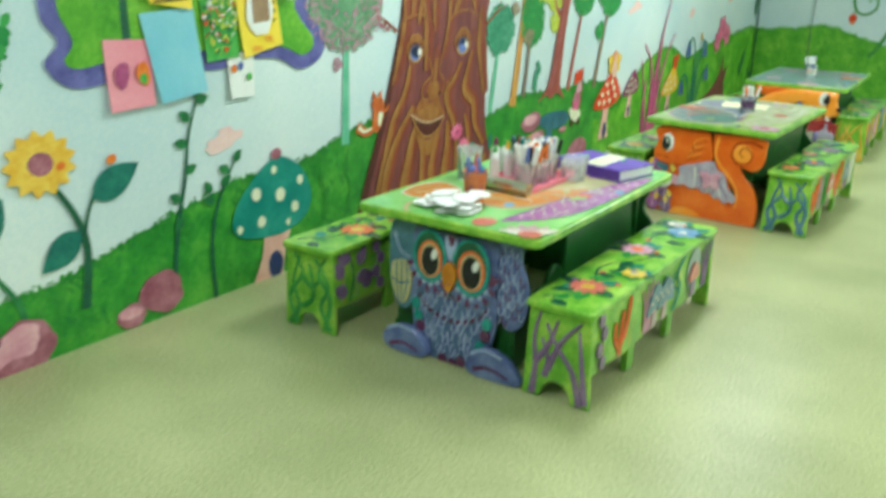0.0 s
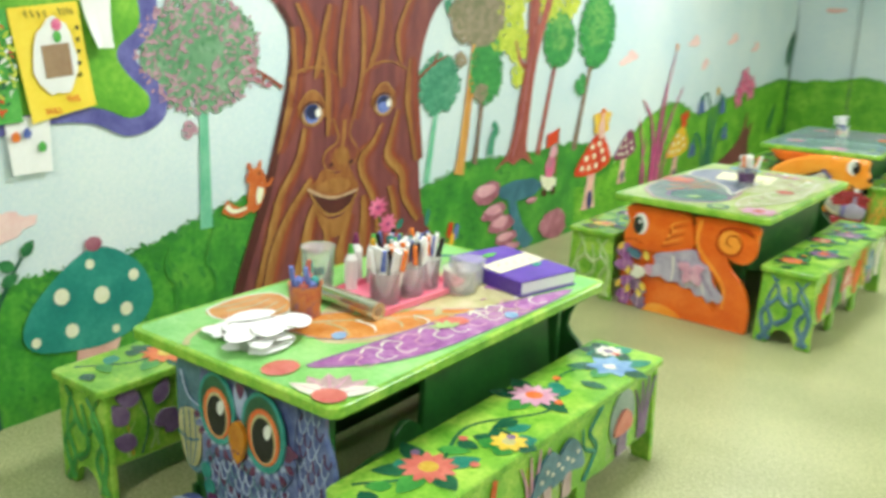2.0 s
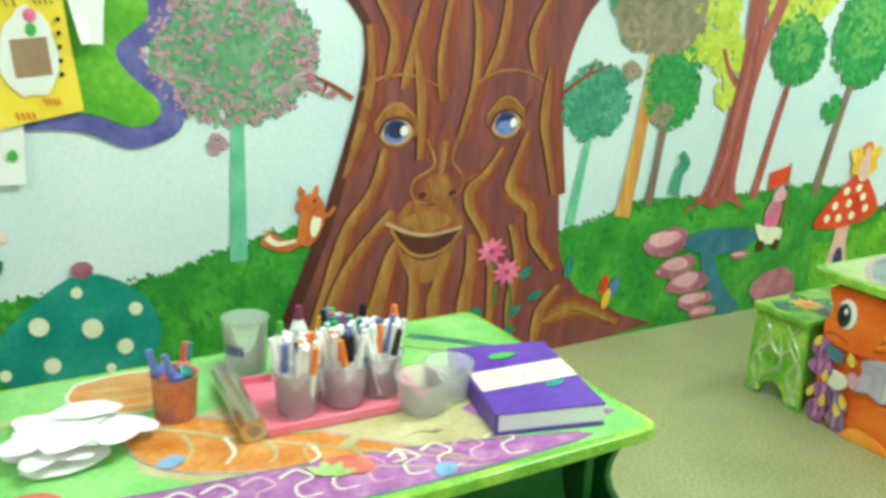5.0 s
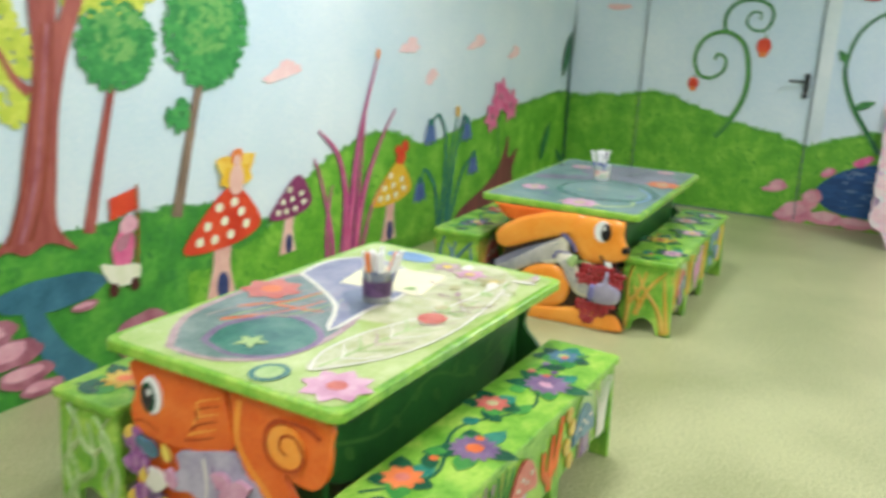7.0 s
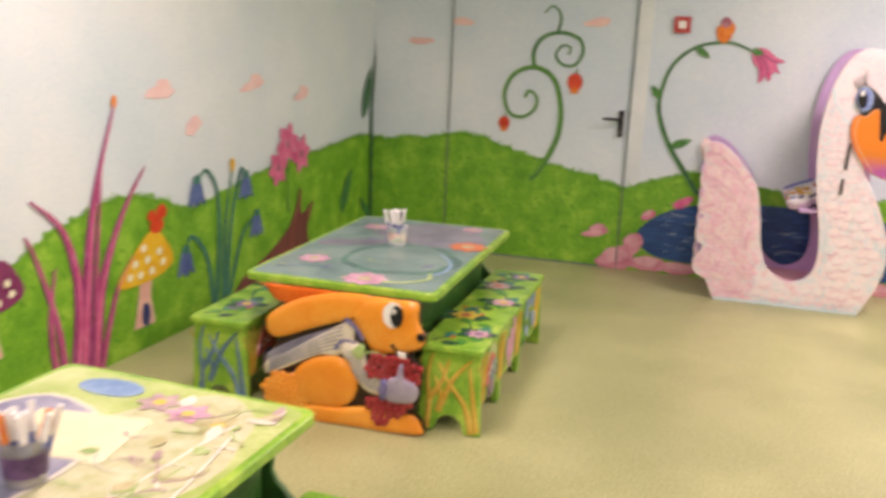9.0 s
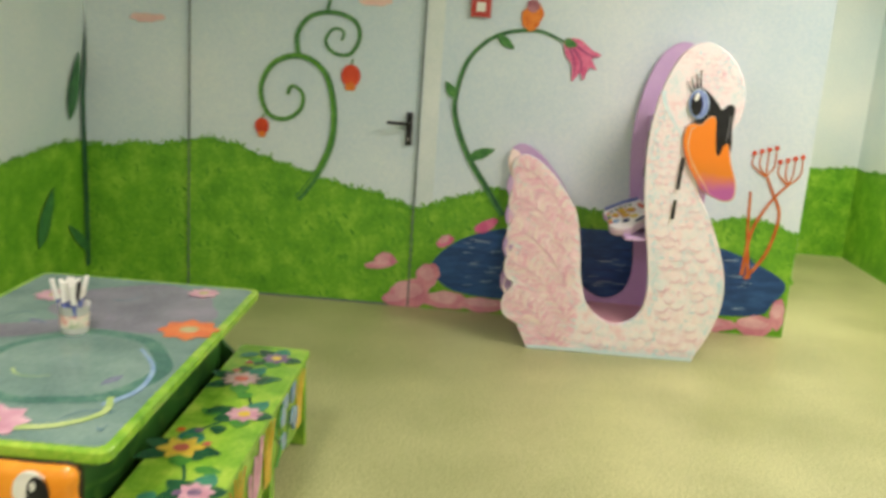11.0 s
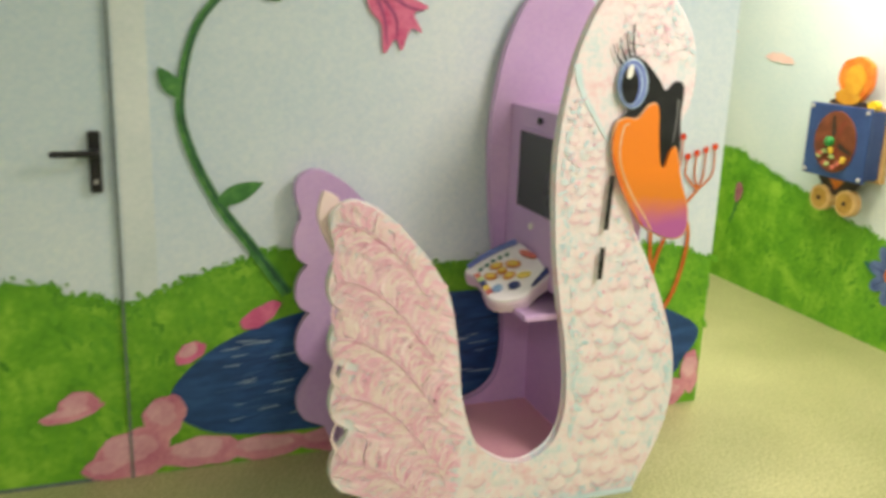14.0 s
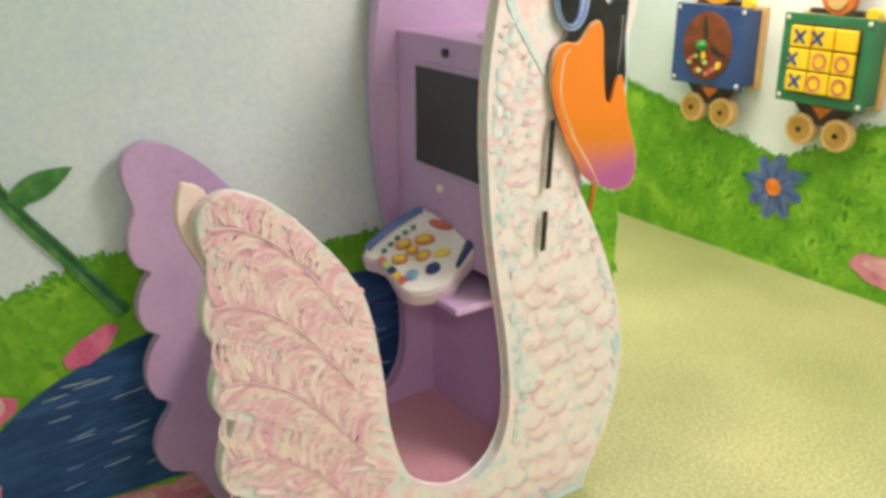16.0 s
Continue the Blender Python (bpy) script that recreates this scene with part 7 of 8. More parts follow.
sw.fill("iris", ell(3.686, 1.344, 0.034, 0.057, 6), BLUEFL, 12.5, thick=0.0074, parent=eye)
sw.fill("pupil", ell(3.682, 1.342, 0.029, 0.053, 6), BLACK, 13, thick=0.0076, parent=eye)
sw.fill("eye_glint", ell(3.679, 1.38, 0.01, 0.02, -12), WHITE, 14, thick=0.0078, parent=eye)
for k in range(4):
    sw.stroke("eyelash", [(3.662 + 0.012 * k, 1.395 + 0.007 * k), (3.64 + 0.016 * k, 1.42 + 0.014 * k), (3.622 + 0.022 * k, 1.455 + 0.02 * k)], 0.009, 0.003, BLACK, 9)
beak_out = glide([(3.645, 1.19), (3.655, 1.23), (3.685, 1.245), (3.72, 1.243), (3.755, 1.28), (3.785, 1.278), (3.795, 1.2), (3.808, 1.115), (3.826, 1.1), (3.84, 1.145), (3.862, 1.153), (3.888, 1.06), (3.922, 0.97), (3.922, 0.9), (3.885, 0.878), (3.825, 0.893), (3.76, 0.935), (3.69, 1.05), (3.65, 1.14)], 5, True)
BEAK_EDGE = gloss("beak_pale_edge", "d89c6c", "ecc4a0")
sw.fill("beak_edge", [(3.78 + (u - 3.78) * 1.035, 1.08 + (z - 1.08) * 1.022) for u, z in beak_out], BEAK_EDGE, 10, thick=0.0085)
beak = sw.fill("beak", beak_out, BEAK, 11, thick=0.0105)
sw.stroke("beak_line", [(3.69, 1.232), (3.672, 1.215), (3.668, 1.13), (3.71, 1.035), (3.775, 0.945), (3.8, 0.905)], 0.007, 0.005, BEAK_EDGE, 22, parent=beak)
sw.stroke("lower_bill", [(3.648, 1.2), (3.655, 1.12), (3.7, 1.02), (3.77, 0.925)], 0.018, 0.012, T_CORAL, 21, parent=beak)


def inside(p, poly):
    hit = False
    for (x1, y1), (x2, y2) in zip(poly, poly[1:] + poly[:1]):
        if (y1 > p[1]) != (y2 > p[1]) and p[0] < (x2 - x1) * (p[1] - y1) / (y2 - y1) + x1:
            hit = not hit
    return hit


outline = swan_outline()
rnd = random.Random(8)
# raised feathers on neck and breast: small at the throat, broad at the breast, rosy below, blue between
S_MAUVE = paint("swan_mauve_shade", "dcacc0", "f0d4da", scale=30, rough=0.5, island=0.6, c="e6c0cc", bump=0.05)
S_SKY = paint("swan_sky_shade", "b4d8e0", "e4eef0", scale=24, rough=0.5, island=0.7, c="cce2e8", bump=0.05)
relief, shade, sky = bmesh.new(), bmesh.new(), []


def in_face(u, z):
    patch = u < 3.66 and z > 1.19 + 1.5 * max(0.0, 3.62 - u)
    slot = 0.74 < z < 1.1 and abs(u - 3.642) < 0.026
    return patch or slot or (0.86 < z < 1.42 and u > 3.625 + max(0.0, (1.07 - z)) * 0.75)


z, k = 0.07, 0
while z < 1.6:
    step = 0.036 if z > 1.0 else (0.05 if z > 0.72 else 0.078)
    u = 3.24 + (0.5 * step if k % 2 else 0)
    while u < 3.95:
        q = (u + rnd.uniform(-0.22, 0.22) * step, z + rnd.uniform(-0.2, 0.2) * step)
        r = step * rnd.uniform(0.42, 0.55)
        if all(inside((q[0] + a, q[1] + b_), outline) for a in (-r, r) for b_ in (-r, r)) and not in_face(*q):
            n, hgt = 10, 0.001 + 0.024 * r
            tilt = rnd.uniform(-0.35, 0.35)
            ring = lambda f, o, dz: [relief.verts.new((q[0] + r * f * math.cos(6.2832 * j / n + tilt), SY - o, q[1] + dz + r * f * 0.8 * math.sin(6.2832 * j / n + tilt))) for j in range(n)]
            a_, b2_, c_ = ring(1.0, 0.0006, 0), ring(0.72, hgt * 0.7, -0.12 * r), ring(0.3, hgt, -0.25 * r)
            for p_, q_ in ((a_, b2_), (b2_, c_)):
                for j in range(n):
                    relief.faces.new((p_[j], p_[(j + 1) % n], q_[(j + 1) % n], q_[j]))
            relief.faces.new(c_)
            if rnd.random() < 0.8:
                arc = [(q[0] + r * 0.92 * math.cos(a), q[1] + r * 0.78 * math.sin(a)) for a in (3.5 + tilt, 4.2 + tilt, 4.8 + tilt, 5.5 + tilt, 6.0 + tilt)]
                sw.stroke("shade", arc, r * 0.2, r * 0.1, S_MAUVE, 6, into=shade, per=3, taper=0.4)
            if rnd.random() < 0.5:
                sky.append((q[0] - r * rnd.uniform(0.3, 0.9), q[1] + r * rnd.uniform(0.5, 1.0)))
        u += step
    z += step * 0.72
    k += 1
tagged(part("feather_relief", relief, S_SCALE, swan, "raised rounded white feathers"), kind="stuff")
for p in bpy.data.meshes["feather_relief"].polygons:
    p.use_smooth = True
tagged(part("rosy_feather_edge", shade, S_MAUVE, swan, "rosy painted feather edges"), kind="stuff")
pts = [(rnd.uniform(2.85, 3.94), rnd.uniform(0.02, 1.6)) for _ in range(5200)]
pts = [p for p in pts if inside(p, outline) and inside((p[0] - 0.012, p[1]), outline) and inside((p[0] + 0.012, p[1]), outline)]
body = [p for p in pts if p[0] > 3.24 and not in_face(*p)]
edge = [p for p in body if (not inside((p[0] - 0.05, p[1]), outline) and p[1] > 0.2) or not inside((p[0], p[1] - 0.05), outline) or not inside((p[0] + 0.035, p[1]), outline)]
sw.dabs("blue_feather_shade", [p for p in edge if rnd.random() < 0.8], 0.012, S_SKY, 1, seed=4, aspect=0.4, tall=1.2, jitter=0.3)
sw.dabs("blue_feather_shade", sky, 0.011, S_SKY, 2, seed=5, aspect=0.45)
sw.dabs("pink_feather_shade", body[::7], 0.008, S_PINK, 3, seed=3, aspect=0.45)
crest = [p for p in pts if p[1] > 1.4 and p[0] > 3.66 or p[1] > 1.2 and p[0] > 3.88]
sw.dabs("pink_feather_shade", crest[::2], 0.011, S_SCALE, 1, seed=9, aspect=0.3, tall=0.7, jitter=0.15)
sw.stroke("face_edge", [(3.517, 1.4), (3.535, 1.33), (3.575, 1.265), (3.635, 1.18)], 0.022, 0.01, S_SKY, 2)
sw.stroke("base_band", [(2.965, 0.012), (3.2, 0.014), (3.5, 0.012), (3.835, 0.012)], 0.02, 0.02, S_SKY, 5)
# the wing: one long feather to each scallop, veined and barbed
tips = [((z0 + z1) / 2 + 0.01, t_ + 0.008) for z0, z1, n_, t_ in LOBES] + [(0.965, 2.818)]
wing_pts = [p for p in pts if p[0] < 3.2]
sw.dabs("wing_streak", wing_pts, 0.028, S_PINK, 2, seed=15, aspect=0.22, tall=-0.7, jitter=0.09)
sw.dabs("wing_streak", [p for p in wing_pts if 0.45 < p[1] < 0.86 and p[0] < 3.1][::2], 0.026, S_PINK2, 2.5, seed=16, aspect=0.18, tall=-0.5, jitter=0.08)
S_CREAM = paint("swan_cream_barb", "ecd2d0", "f4e4e0", scale=18, rough=0.5, island=0.5, bump=0.05)
for k, (z, u0) in enumerate(tips):
    bms = {S_PINK: bmesh.new(), S_PINK2: bmesh.new(), S_MAUVE: bmesh.new(), S_CREAM: bmesh.new()}
    run, fall = 0.36 - 0.012 * k, 0.3
    spine = lambda t: (u0 + run * t, z + 0.02 * math.sin(3 * t) - fall * t ** 1.7)
    for j in range(420):
        t = rnd.random()
        u, zc = spine(t)
        sg = 1 if j % 2 else -1
        ln = rnd.uniform(0.35, 1.15) * (0.085 - 0.02 * t)
        a = math.pi - 0.15 - math.atan2(fall * 1.7 * t ** 0.7, run) + sg * rnd.uniform(0.45, 0.85)
        off = rnd.uniform(0.0, 0.55)
        x0, y0 = u + off * ln * math.cos(a), zc + off * ln * math.sin(a)
        a2 = a + 0.35 * sg
        tip = (x0 + ln * math.cos(a2), y0 + ln * math.sin(a2))
        if inside(tip, outline) and inside((x0, y0), outline) and x0 < 3.25:
            tint = (S_PINK, S_CREAM, S_PINK, S_PINK2, S_CREAM, S_MAUVE if k in (2, 3) else S_PINK2, S_CREAM)[rnd.randrange(7)]
            sw.stroke("barb", [(x0, y0), (x0 + ln * 0.5 * math.cos(a), y0 + ln * 0.5 * math.sin(a)), tip], rnd.uniform(0.005, 0.012), 0.002, tint, 3 + (j % 9) * 0.2, into=bms[tint], per=3)
    for tint, bm in bms.items():
        tagged(part("wing_barb", bm, tint, swan), kind="stuff")
    vein = [spine(t) for t in (0.02, 0.2, 0.4, 0.6, 0.8, 0.95)]
    vein = [p for p in vein if inside(p, outline) and p[0] < 3.2]
    if len(vein) > 2:
        sw.stroke("wing_vein", vein, 0.006, 0.003, S_MAUVE, 8, high=0.001)
# second wing layer standing behind the first
wing2 = glide([(2.92, 0.2), (2.9, 0.45), (2.88, 0.66), (2.835, 0.84), (2.785, 0.96), (2.79, 1.03), (2.81, 1.045), (2.86, 0.98), (2.95, 0.6), (2.96, 0.25)], 5, True)
part("inner_wing", prism(wing2, lambda u, z, o: Vector((u, SY + TH + o, z)), 0.004, 0.026), S_CREAM, swan, "second pink wing board")

# toy keyboard on the desk
toy = tagged(new("toy_keyboard"), "white toy keyboard with coloured buttons on the desk", "toy")
toy.matrix_world = pose(3.435, 13.52, 0.712, 17.4, -21.5, 0)
T_BODY = paint("toy_white", "e2dce2", "f2eef2", scale=6, rough=0.3, bump=0)
T_BASE = paint("toy_lilac_base", "d4bccc", "e4d0dc", scale=6, rough=0.35, bump=0)
shape = glide([(-0.101, 0.105), (-0.038, 0.139), (0.034, 0.142), (0.112, 0.135), (0.129, 0.037), (0.134, -0.075), (0.096, -0.094), (0.042, -0.109), (0.009, -0.125), (-0.034, -0.12), (-0.08, -0.093), (-0.099, -0.059), (-0.095, -0.01), (-0.083, 0.032), (-0.089, 0.069)], 4, True)
part("base", prism(shape, lambda u, v, o: Vector((u, v, o)), -0.045, -0.004), T_BASE, toy, "lilac plastic base")
part("top_shell", prism([(u * 0.97, v * 0.97) for u, v in shape], lambda u, v, o: Vector((u, v, o)), -0.006, 0.008), T_BODY, toy)
kb = Brush(lambda u, v, o: Vector((u, v, 0.008 + o)), toy, base=0.0006)
for u, v, ru, rv, a, m_ in ((-0.005, 0.054, 0.023, 0.015, -10, T_ORANGE), (0.043, 0.029, 0.026, 0.018, -40, T_ORANGE), (-0.002, 0.021, 0.018, 0.014, 0, T_ORANGE), (-0.044, 0.02, 0.022, 0.016, -40, T_ORANGE), (0.006, -0.013, 0.022, 0.015, 0, T_ORANGE),
                         (-0.054, -0.044, 0.018, 0.015, 0, T_BLUE), (-0.004, -0.064, 0.02, 0.016, 0, NAVY), (0.045, -0.04, 0.023, 0.012, -20, T_YEL), (0.105, 0.04, 0.034, 0.013, -68, T_RED)):
    btn = kb.fill("button", ell(u, v, ru, rv, a, 16), m_, 1, thick=0.005)
    if m_ is T_ORANGE:
        kb.fill("button_face", ell(u, v, ru * 0.6, rv * 0.6, a, 12), T_YEL, 3, thick=0.006, parent=btn)
for k in range(5):
    kb.fill("button", ell(-0.054 + 0.026 * k, 0.072 + 0.006 * min(k, 2), 0.009, 0.007, 10, 10), T_TEAL, 1, thick=0.003)
    u, v = -0.086 - 0.0015 * k, 0.06 - 0.023 * k
    kb.fill("key", [(u, v), (u + 0.02, v), (u + 0.018, v - 0.019), (u - 0.002, v - 0.019)], (T_RED, T_LEAF, NAVY, T_YEL, T_RED)[k], 2, thick=0.003)
kb.stroke("side_grip", [(-0.086, 0.108), (-0.024, 0.122), (0.044, 0.127), (0.106, 0.124)], 0.022, 0.03, BLUEFL, 3, high=0.012)
kb.stroke("side_grip", [(0.126, -0.062), (0.072, -0.088), (0.036, -0.106)], 0.028, 0.01, NAVY, 3, high=0.01)

# ---- wall games ----
G_BLUE, G_GREEN, G_YEL, G_WOOD, G_DARK = paint("game_blue", "243c70", "365488", scale=4, rough=0.35, bump=0), paint("game_green", "1c6040", "2c7c54", scale=4, rough=0.35, bump=0), paint("game_yellow", "e8b81c", "f4d03c", scale=6, rough=0.35, bump=0), paint("birch_edge", "c89c60", "e0bc84", scale=20, rough=0.5), paint("game_dark", "2c2420", "44342c", scale=8, rough=0.4)
G_LION = paint("lion_gold", "c88420", "e0a838", scale=12, rough=0.4)
G_BROWN = paint("dial_brown", "5c3020", "8c4c30", scale=12, rough=0.35)
G_RUST = paint("dial_rust", "6c2c20", "8c4430", scale=14, rough=0.35)
G_TAN = paint("wheel_tan", "9c7430", "c0984c", scale=14, rough=0.45)
CHROME = paint("screw_metal", "b0b0ac", "d0d0cc", scale=30, rough=0.25)


def wall_game(label, y, body_mat):
    """A box game on the wall: y is its middle."""
    g = tagged(new("wall_game"), label, "wall game", group="wall games")
    g.location = (SIDE_X, y, 0.98)
    b = box("body", -0.13, -0.034, -0.185, 0.185, -0.165, 0.165, body_mat, g, bevel=0.004)
    bm = slab(bmesh.new(), -0.15, -0.13, -0.2, 0.2, -0.18, 0.18, 0.006)
    f = part("front_board", bm, body_mat, g)
    box("back_board", -0.034, -0.001, -0.2, 0.2, -0.18, 0.18, G_WOOD, g, bevel=0.004)
    for sy in (-0.18, 0.18):
        for sz in (-0.16, 0.16):
            bm = bmesh.new()
            bmesh.ops.create_uvsphere(bm, u_segments=10, v_segments=6, radius=0.011, matrix=Matrix.Translation((-0.151, sy, sz)) @ Matrix.Diagonal((0.6, 1, 1, 1)))
            part("screw", bm, CHROME, g)
    br = Brush(lambda u, z, o: Vector((-0.07 - o, u, z)), g, base=0.001)
    neck = br.fill("undercarriage", [(-0.14, -0.18), (0.14, -0.18), (0.06, -0.27), (-0.06, -0.27)], G_DARK, 2, thick=0.03)
    br.fill("badge", [(-0.05, -0.19), (0.05, -0.19), (0.0, -0.24)], ORANGE2, 4, thick=0.032)
    for u in (-0.085, 0.085):
        w = br.fill("wheel", ell(u, -0.295, 0.066, 0.066), G_WOOD, 6, thick=0.04)
        br.fill("wheel_ring", ell(u, -0.295, 0.05, 0.05), G_TAN, 8, thick=0.042, parent=w)
        br.fill("hub", ell(u, -0.295, 0.012, 0.012, 0, 10), G_DARK, 10, thick=0.044, parent=w)
    return g, Brush(lambda u, z, o: Vector((-0.15 - o, u, z)), g, base=0.001), br


g1, f1, c1 = wall_game("blue wall game with a round dial, lion and wheels", 14.46, G_BLUE)
dial = f1.fill("dial", ell(-0.0, 0.0, 0.135, 0.15), G_BROWN, 1, thick=0.004)
for k in range(9):
    a = radians(40 * k)
    f1.stroke("dial_ray", [(0.03 * math.cos(a), 0.03 * math.sin(a)), (0.08 * math.cos(a), 0.09 * math.sin(a)), (0.12 * math.cos(a), 0.13 * math.sin(a))], 0.03, 0.012, (G_RUST, G_BROWN, G_DARK)[k % 3], 7, parent=dial)
for k, (u, z) in enumerate(scatter(0.0, -0.08, 0.09, 0.045, 12, 3)):
    f1.fill("bead", ell(u, z, 0.011, 0.011, 0, 10), (T_YEL, T_RED, T_LEAF)[k % 3], 9, thick=0.012)
bm = bmesh.new()
bmesh.ops.create_uvsphere(bm, u_segments=12, v_segments=8, radius=0.026, matrix=Matrix.Translation((-0.168, 0.02, 0.0)))
part("knob", bm, paint("green_knob", "147a34", "24964a", scale=8, rough=0.3, bump=0), g1, "green turning knob")
c1.fill("platform", [(-0.12, 0.18), (0.12, 0.18), (0.12, 0.2), (-0.12, 0.2)], G_DARK, 2, thick=0.03)
c1.fill("lion_shape", ell(-0.02, 0.31, 0.1, 0.11, 0, 24, 0.1, 4), ORANGE2, 3, thick=0.03)
c1.fill("lion_shape", ell(-0.025, 0.3, 0.062, 0.075), G_LION, 5, thick=0.034)
c1.fill("lion_shape", ell(0.01, 0.22, 0.08, 0.04), G_LION, 4, thick=0.032)
c1.fill("lamp_knob", ell(-0.16, 0.19, 0.025, 0.025), G_YEL, 6, thick=0.04)

g2, f2, c2 = wall_game("green noughts and crosses wall game with yellow blocks", 13.88, G_GREEN)
box("tray", -0.1515, -0.1495, -0.155, 0.155, -0.14, 0.14, G_DARK, g2)
grid_marks = {(0, 2): "X", (1, 2): "x", (2, 2): "", (0, 1): "x", (1, 1): "O", (2, 1): "O", (0, 0): "X", (1, 0): "c", (2, 0): "O"}
for (i, j), mk in grid_marks.items():
    u, z = 0.1 - 0.1 * i, -0.09 + 0.09 * j
    bk = part("block", slab(bmesh.new(), -0.172, -0.1515, u - 0.047, u + 0.047, z - 0.042, z + 0.042, 0.006), G_YEL, g2, "yellow turning block")
    bb = Brush(lambda p, q, o: Vector((-0.172 - o, p, q)), g2, base=0.0008)
    if mk in ("X", "x"):
        d = 0.0 if mk == "X" else (0.02 if i else 0.025)
        for sg in (-1, 1):
            bb.stroke("cross_mark", [(u - 0.024 + d, z - 0.026 * sg), (u + d, z), (u + 0.024 + d, z + 0.026 * sg)], 0.013, 0.013, G_BLUE, 2 + sg, parent=bk)
    elif mk:
        ring = ell(u + (0.012 if mk == "c" else 0), z, 0.027, 0.028, 0, 14)
        bb.stroke("ring_mark", ring + [ring[0]], 0.01, 0.01, T_RED, 2, per=3, parent=bk)
c2.fill("platform", [(-0.12, 0.18), (0.12, 0.18), (0.12, 0.2), (-0.12, 0.2)], G_DARK, 2, thick=0.03)
c2.fill("bear_shape", ell(0.0, 0.25, 0.08, 0.07, 0, 22, 0.1, 2), SKIN_R, 3, thick=0.03)
c2.fill("bear_shape", ell(0.0, 0.24, 0.045, 0.04), G_WOOD, 5, thick=0.034)
c2.fill("bear_shape", ell(0.0, 0.36, 0.06, 0.06), SKIN_R, 4, thick=0.032)
c2.fill("lamp_knob", ell(-0.16, 0.19, 0.025, 0.025), G_YEL, 6, thick=0.04)

# small red framed sign above the rose
sign = tagged(new("wall_sign"), "small red square sign with a white symbol on the end wall", "sign")
box("plate", 2.52, 2.63, FAR_Y - 0.03, FAR_Y - 0.0225, 1.7, 1.81, paint("sign_red", "b83a34", "cc504a", scale=8, rough=0.35), sign, bevel=0.002)
box("symbol", 2.55, 2.6, FAR_Y - 0.0325, FAR_Y - 0.0302, 1.73, 1.78, PAPER_W, sign)
box("spacer", 2.55, 2.6, FAR_Y - 0.0224, FAR_Y - 0.0002, 1.73, 1.78, PAPER_W, sign)

# ---- things on the tables ----
CLEAR = bpy.data.materials.new("clear_plastic")
CLEAR.use_nodes = True
q = CLEAR.node_tree.nodes["Principled BSDF"]
q.inputs["Base Color"].default_value, q.inputs["Roughness"].default_value = (0.97, 0.98, 0.98, 1), 0.06
q.inputs["Transmission Weight"].default_value, q.inputs["IOR"].default_value = 0.8, 1.3
TRAY = paint("pink_plastic", "e06a84", "f08ca0", scale=6, rough=0.3, bump=0)
BOOKP = paint("purple_cover", "4c2c94", "6a48b0", scale=8, rough=0.4)
FOIL = bpy.data.materials.new("silver_film")
FOIL.use_nodes = True
q = FOIL.node_tree.nodes["Principled BSDF"]
nzf = FOIL.node_tree.nodes.new("ShaderNodeTexNoise")
nzf.inputs["Scale"].default_value = 40
cr = FOIL.node_tree.nodes.new("ShaderNodeValToRGB")
cr.color_ramp.elements[0].color, cr.color_ramp.elements[1].color = lin("a09458"), lin("eceae0")
FOIL.node_tree.links.new(nzf.outputs[0], cr.inputs[0])
FOIL.node_tree.links.new(cr.outputs[0], q.inputs["Base Color"])
q.inputs["Metallic"].default_value, q.inputs["Roughness"].default_value = 0.85, 0.16


def cup(label, x, y, r, h, material, label_mat=None, z=0.602, flare=1.12):
    """An open cup with a wall and a rim."""
    c = tagged(new("cup"), label, "cup", group="cups on the tables")
    c.location = (x, y, z)
    bm, n = bmesh.new(), 24
    prof = [(r * 0.9, 0.0), (r, 0.004), (r * flare, h), (r * flare + 0.003, h + 0.002), (r * flare - 0.002, h), (r * 0.96, 0.007), (0.001, 0.006)]
    rings = [[bm.verts.new((a * math.cos(6.2832 * i / n), a * math.sin(6.2832 * i / n), b)) for i in range(n)] for a, b in prof]
    for a, b in zip(rings, rings[1:]):
        for i in range(n):
            bm.faces.new((a[i], a[(i + 1) % n], b[(i + 1) % n], b[i]))
    bm.faces.new(rings[0][::-1])
    bm.faces.new(rings[-1])
    ob = part("wall", bm, material, c)
    for p in ob.data.polygons:
        p.use_smooth = True
    if label_mat:
        bm = bmesh.new()
        rr = [[bm.verts.new(((r * (1 + (flare - 1) * t) + 0.0015) * math.cos(6.2832 * i / n), (r * (1 + (flare - 1) * t) + 0.0015) * math.sin(6.2832 * i / n), h * t)) for i in range(n)] for t in (0.25, 0.7)]
        for i in range(n):
            bm.faces.new((rr[0][i], rr[0][(i + 1) % n], rr[1][(i + 1) % n], rr[1][i]))
        part("printed_band", bm, label_mat, c)
    return c


PEN_COLOURS = [("white", PAPER_W), ("green", CARD_G), ("blue", BLUEFL), ("red", T_RED), ("black", BLACK), ("orange", ORANGE2), ("teal", OWL_T), ("white", PAPER_W)]
PENS = {}


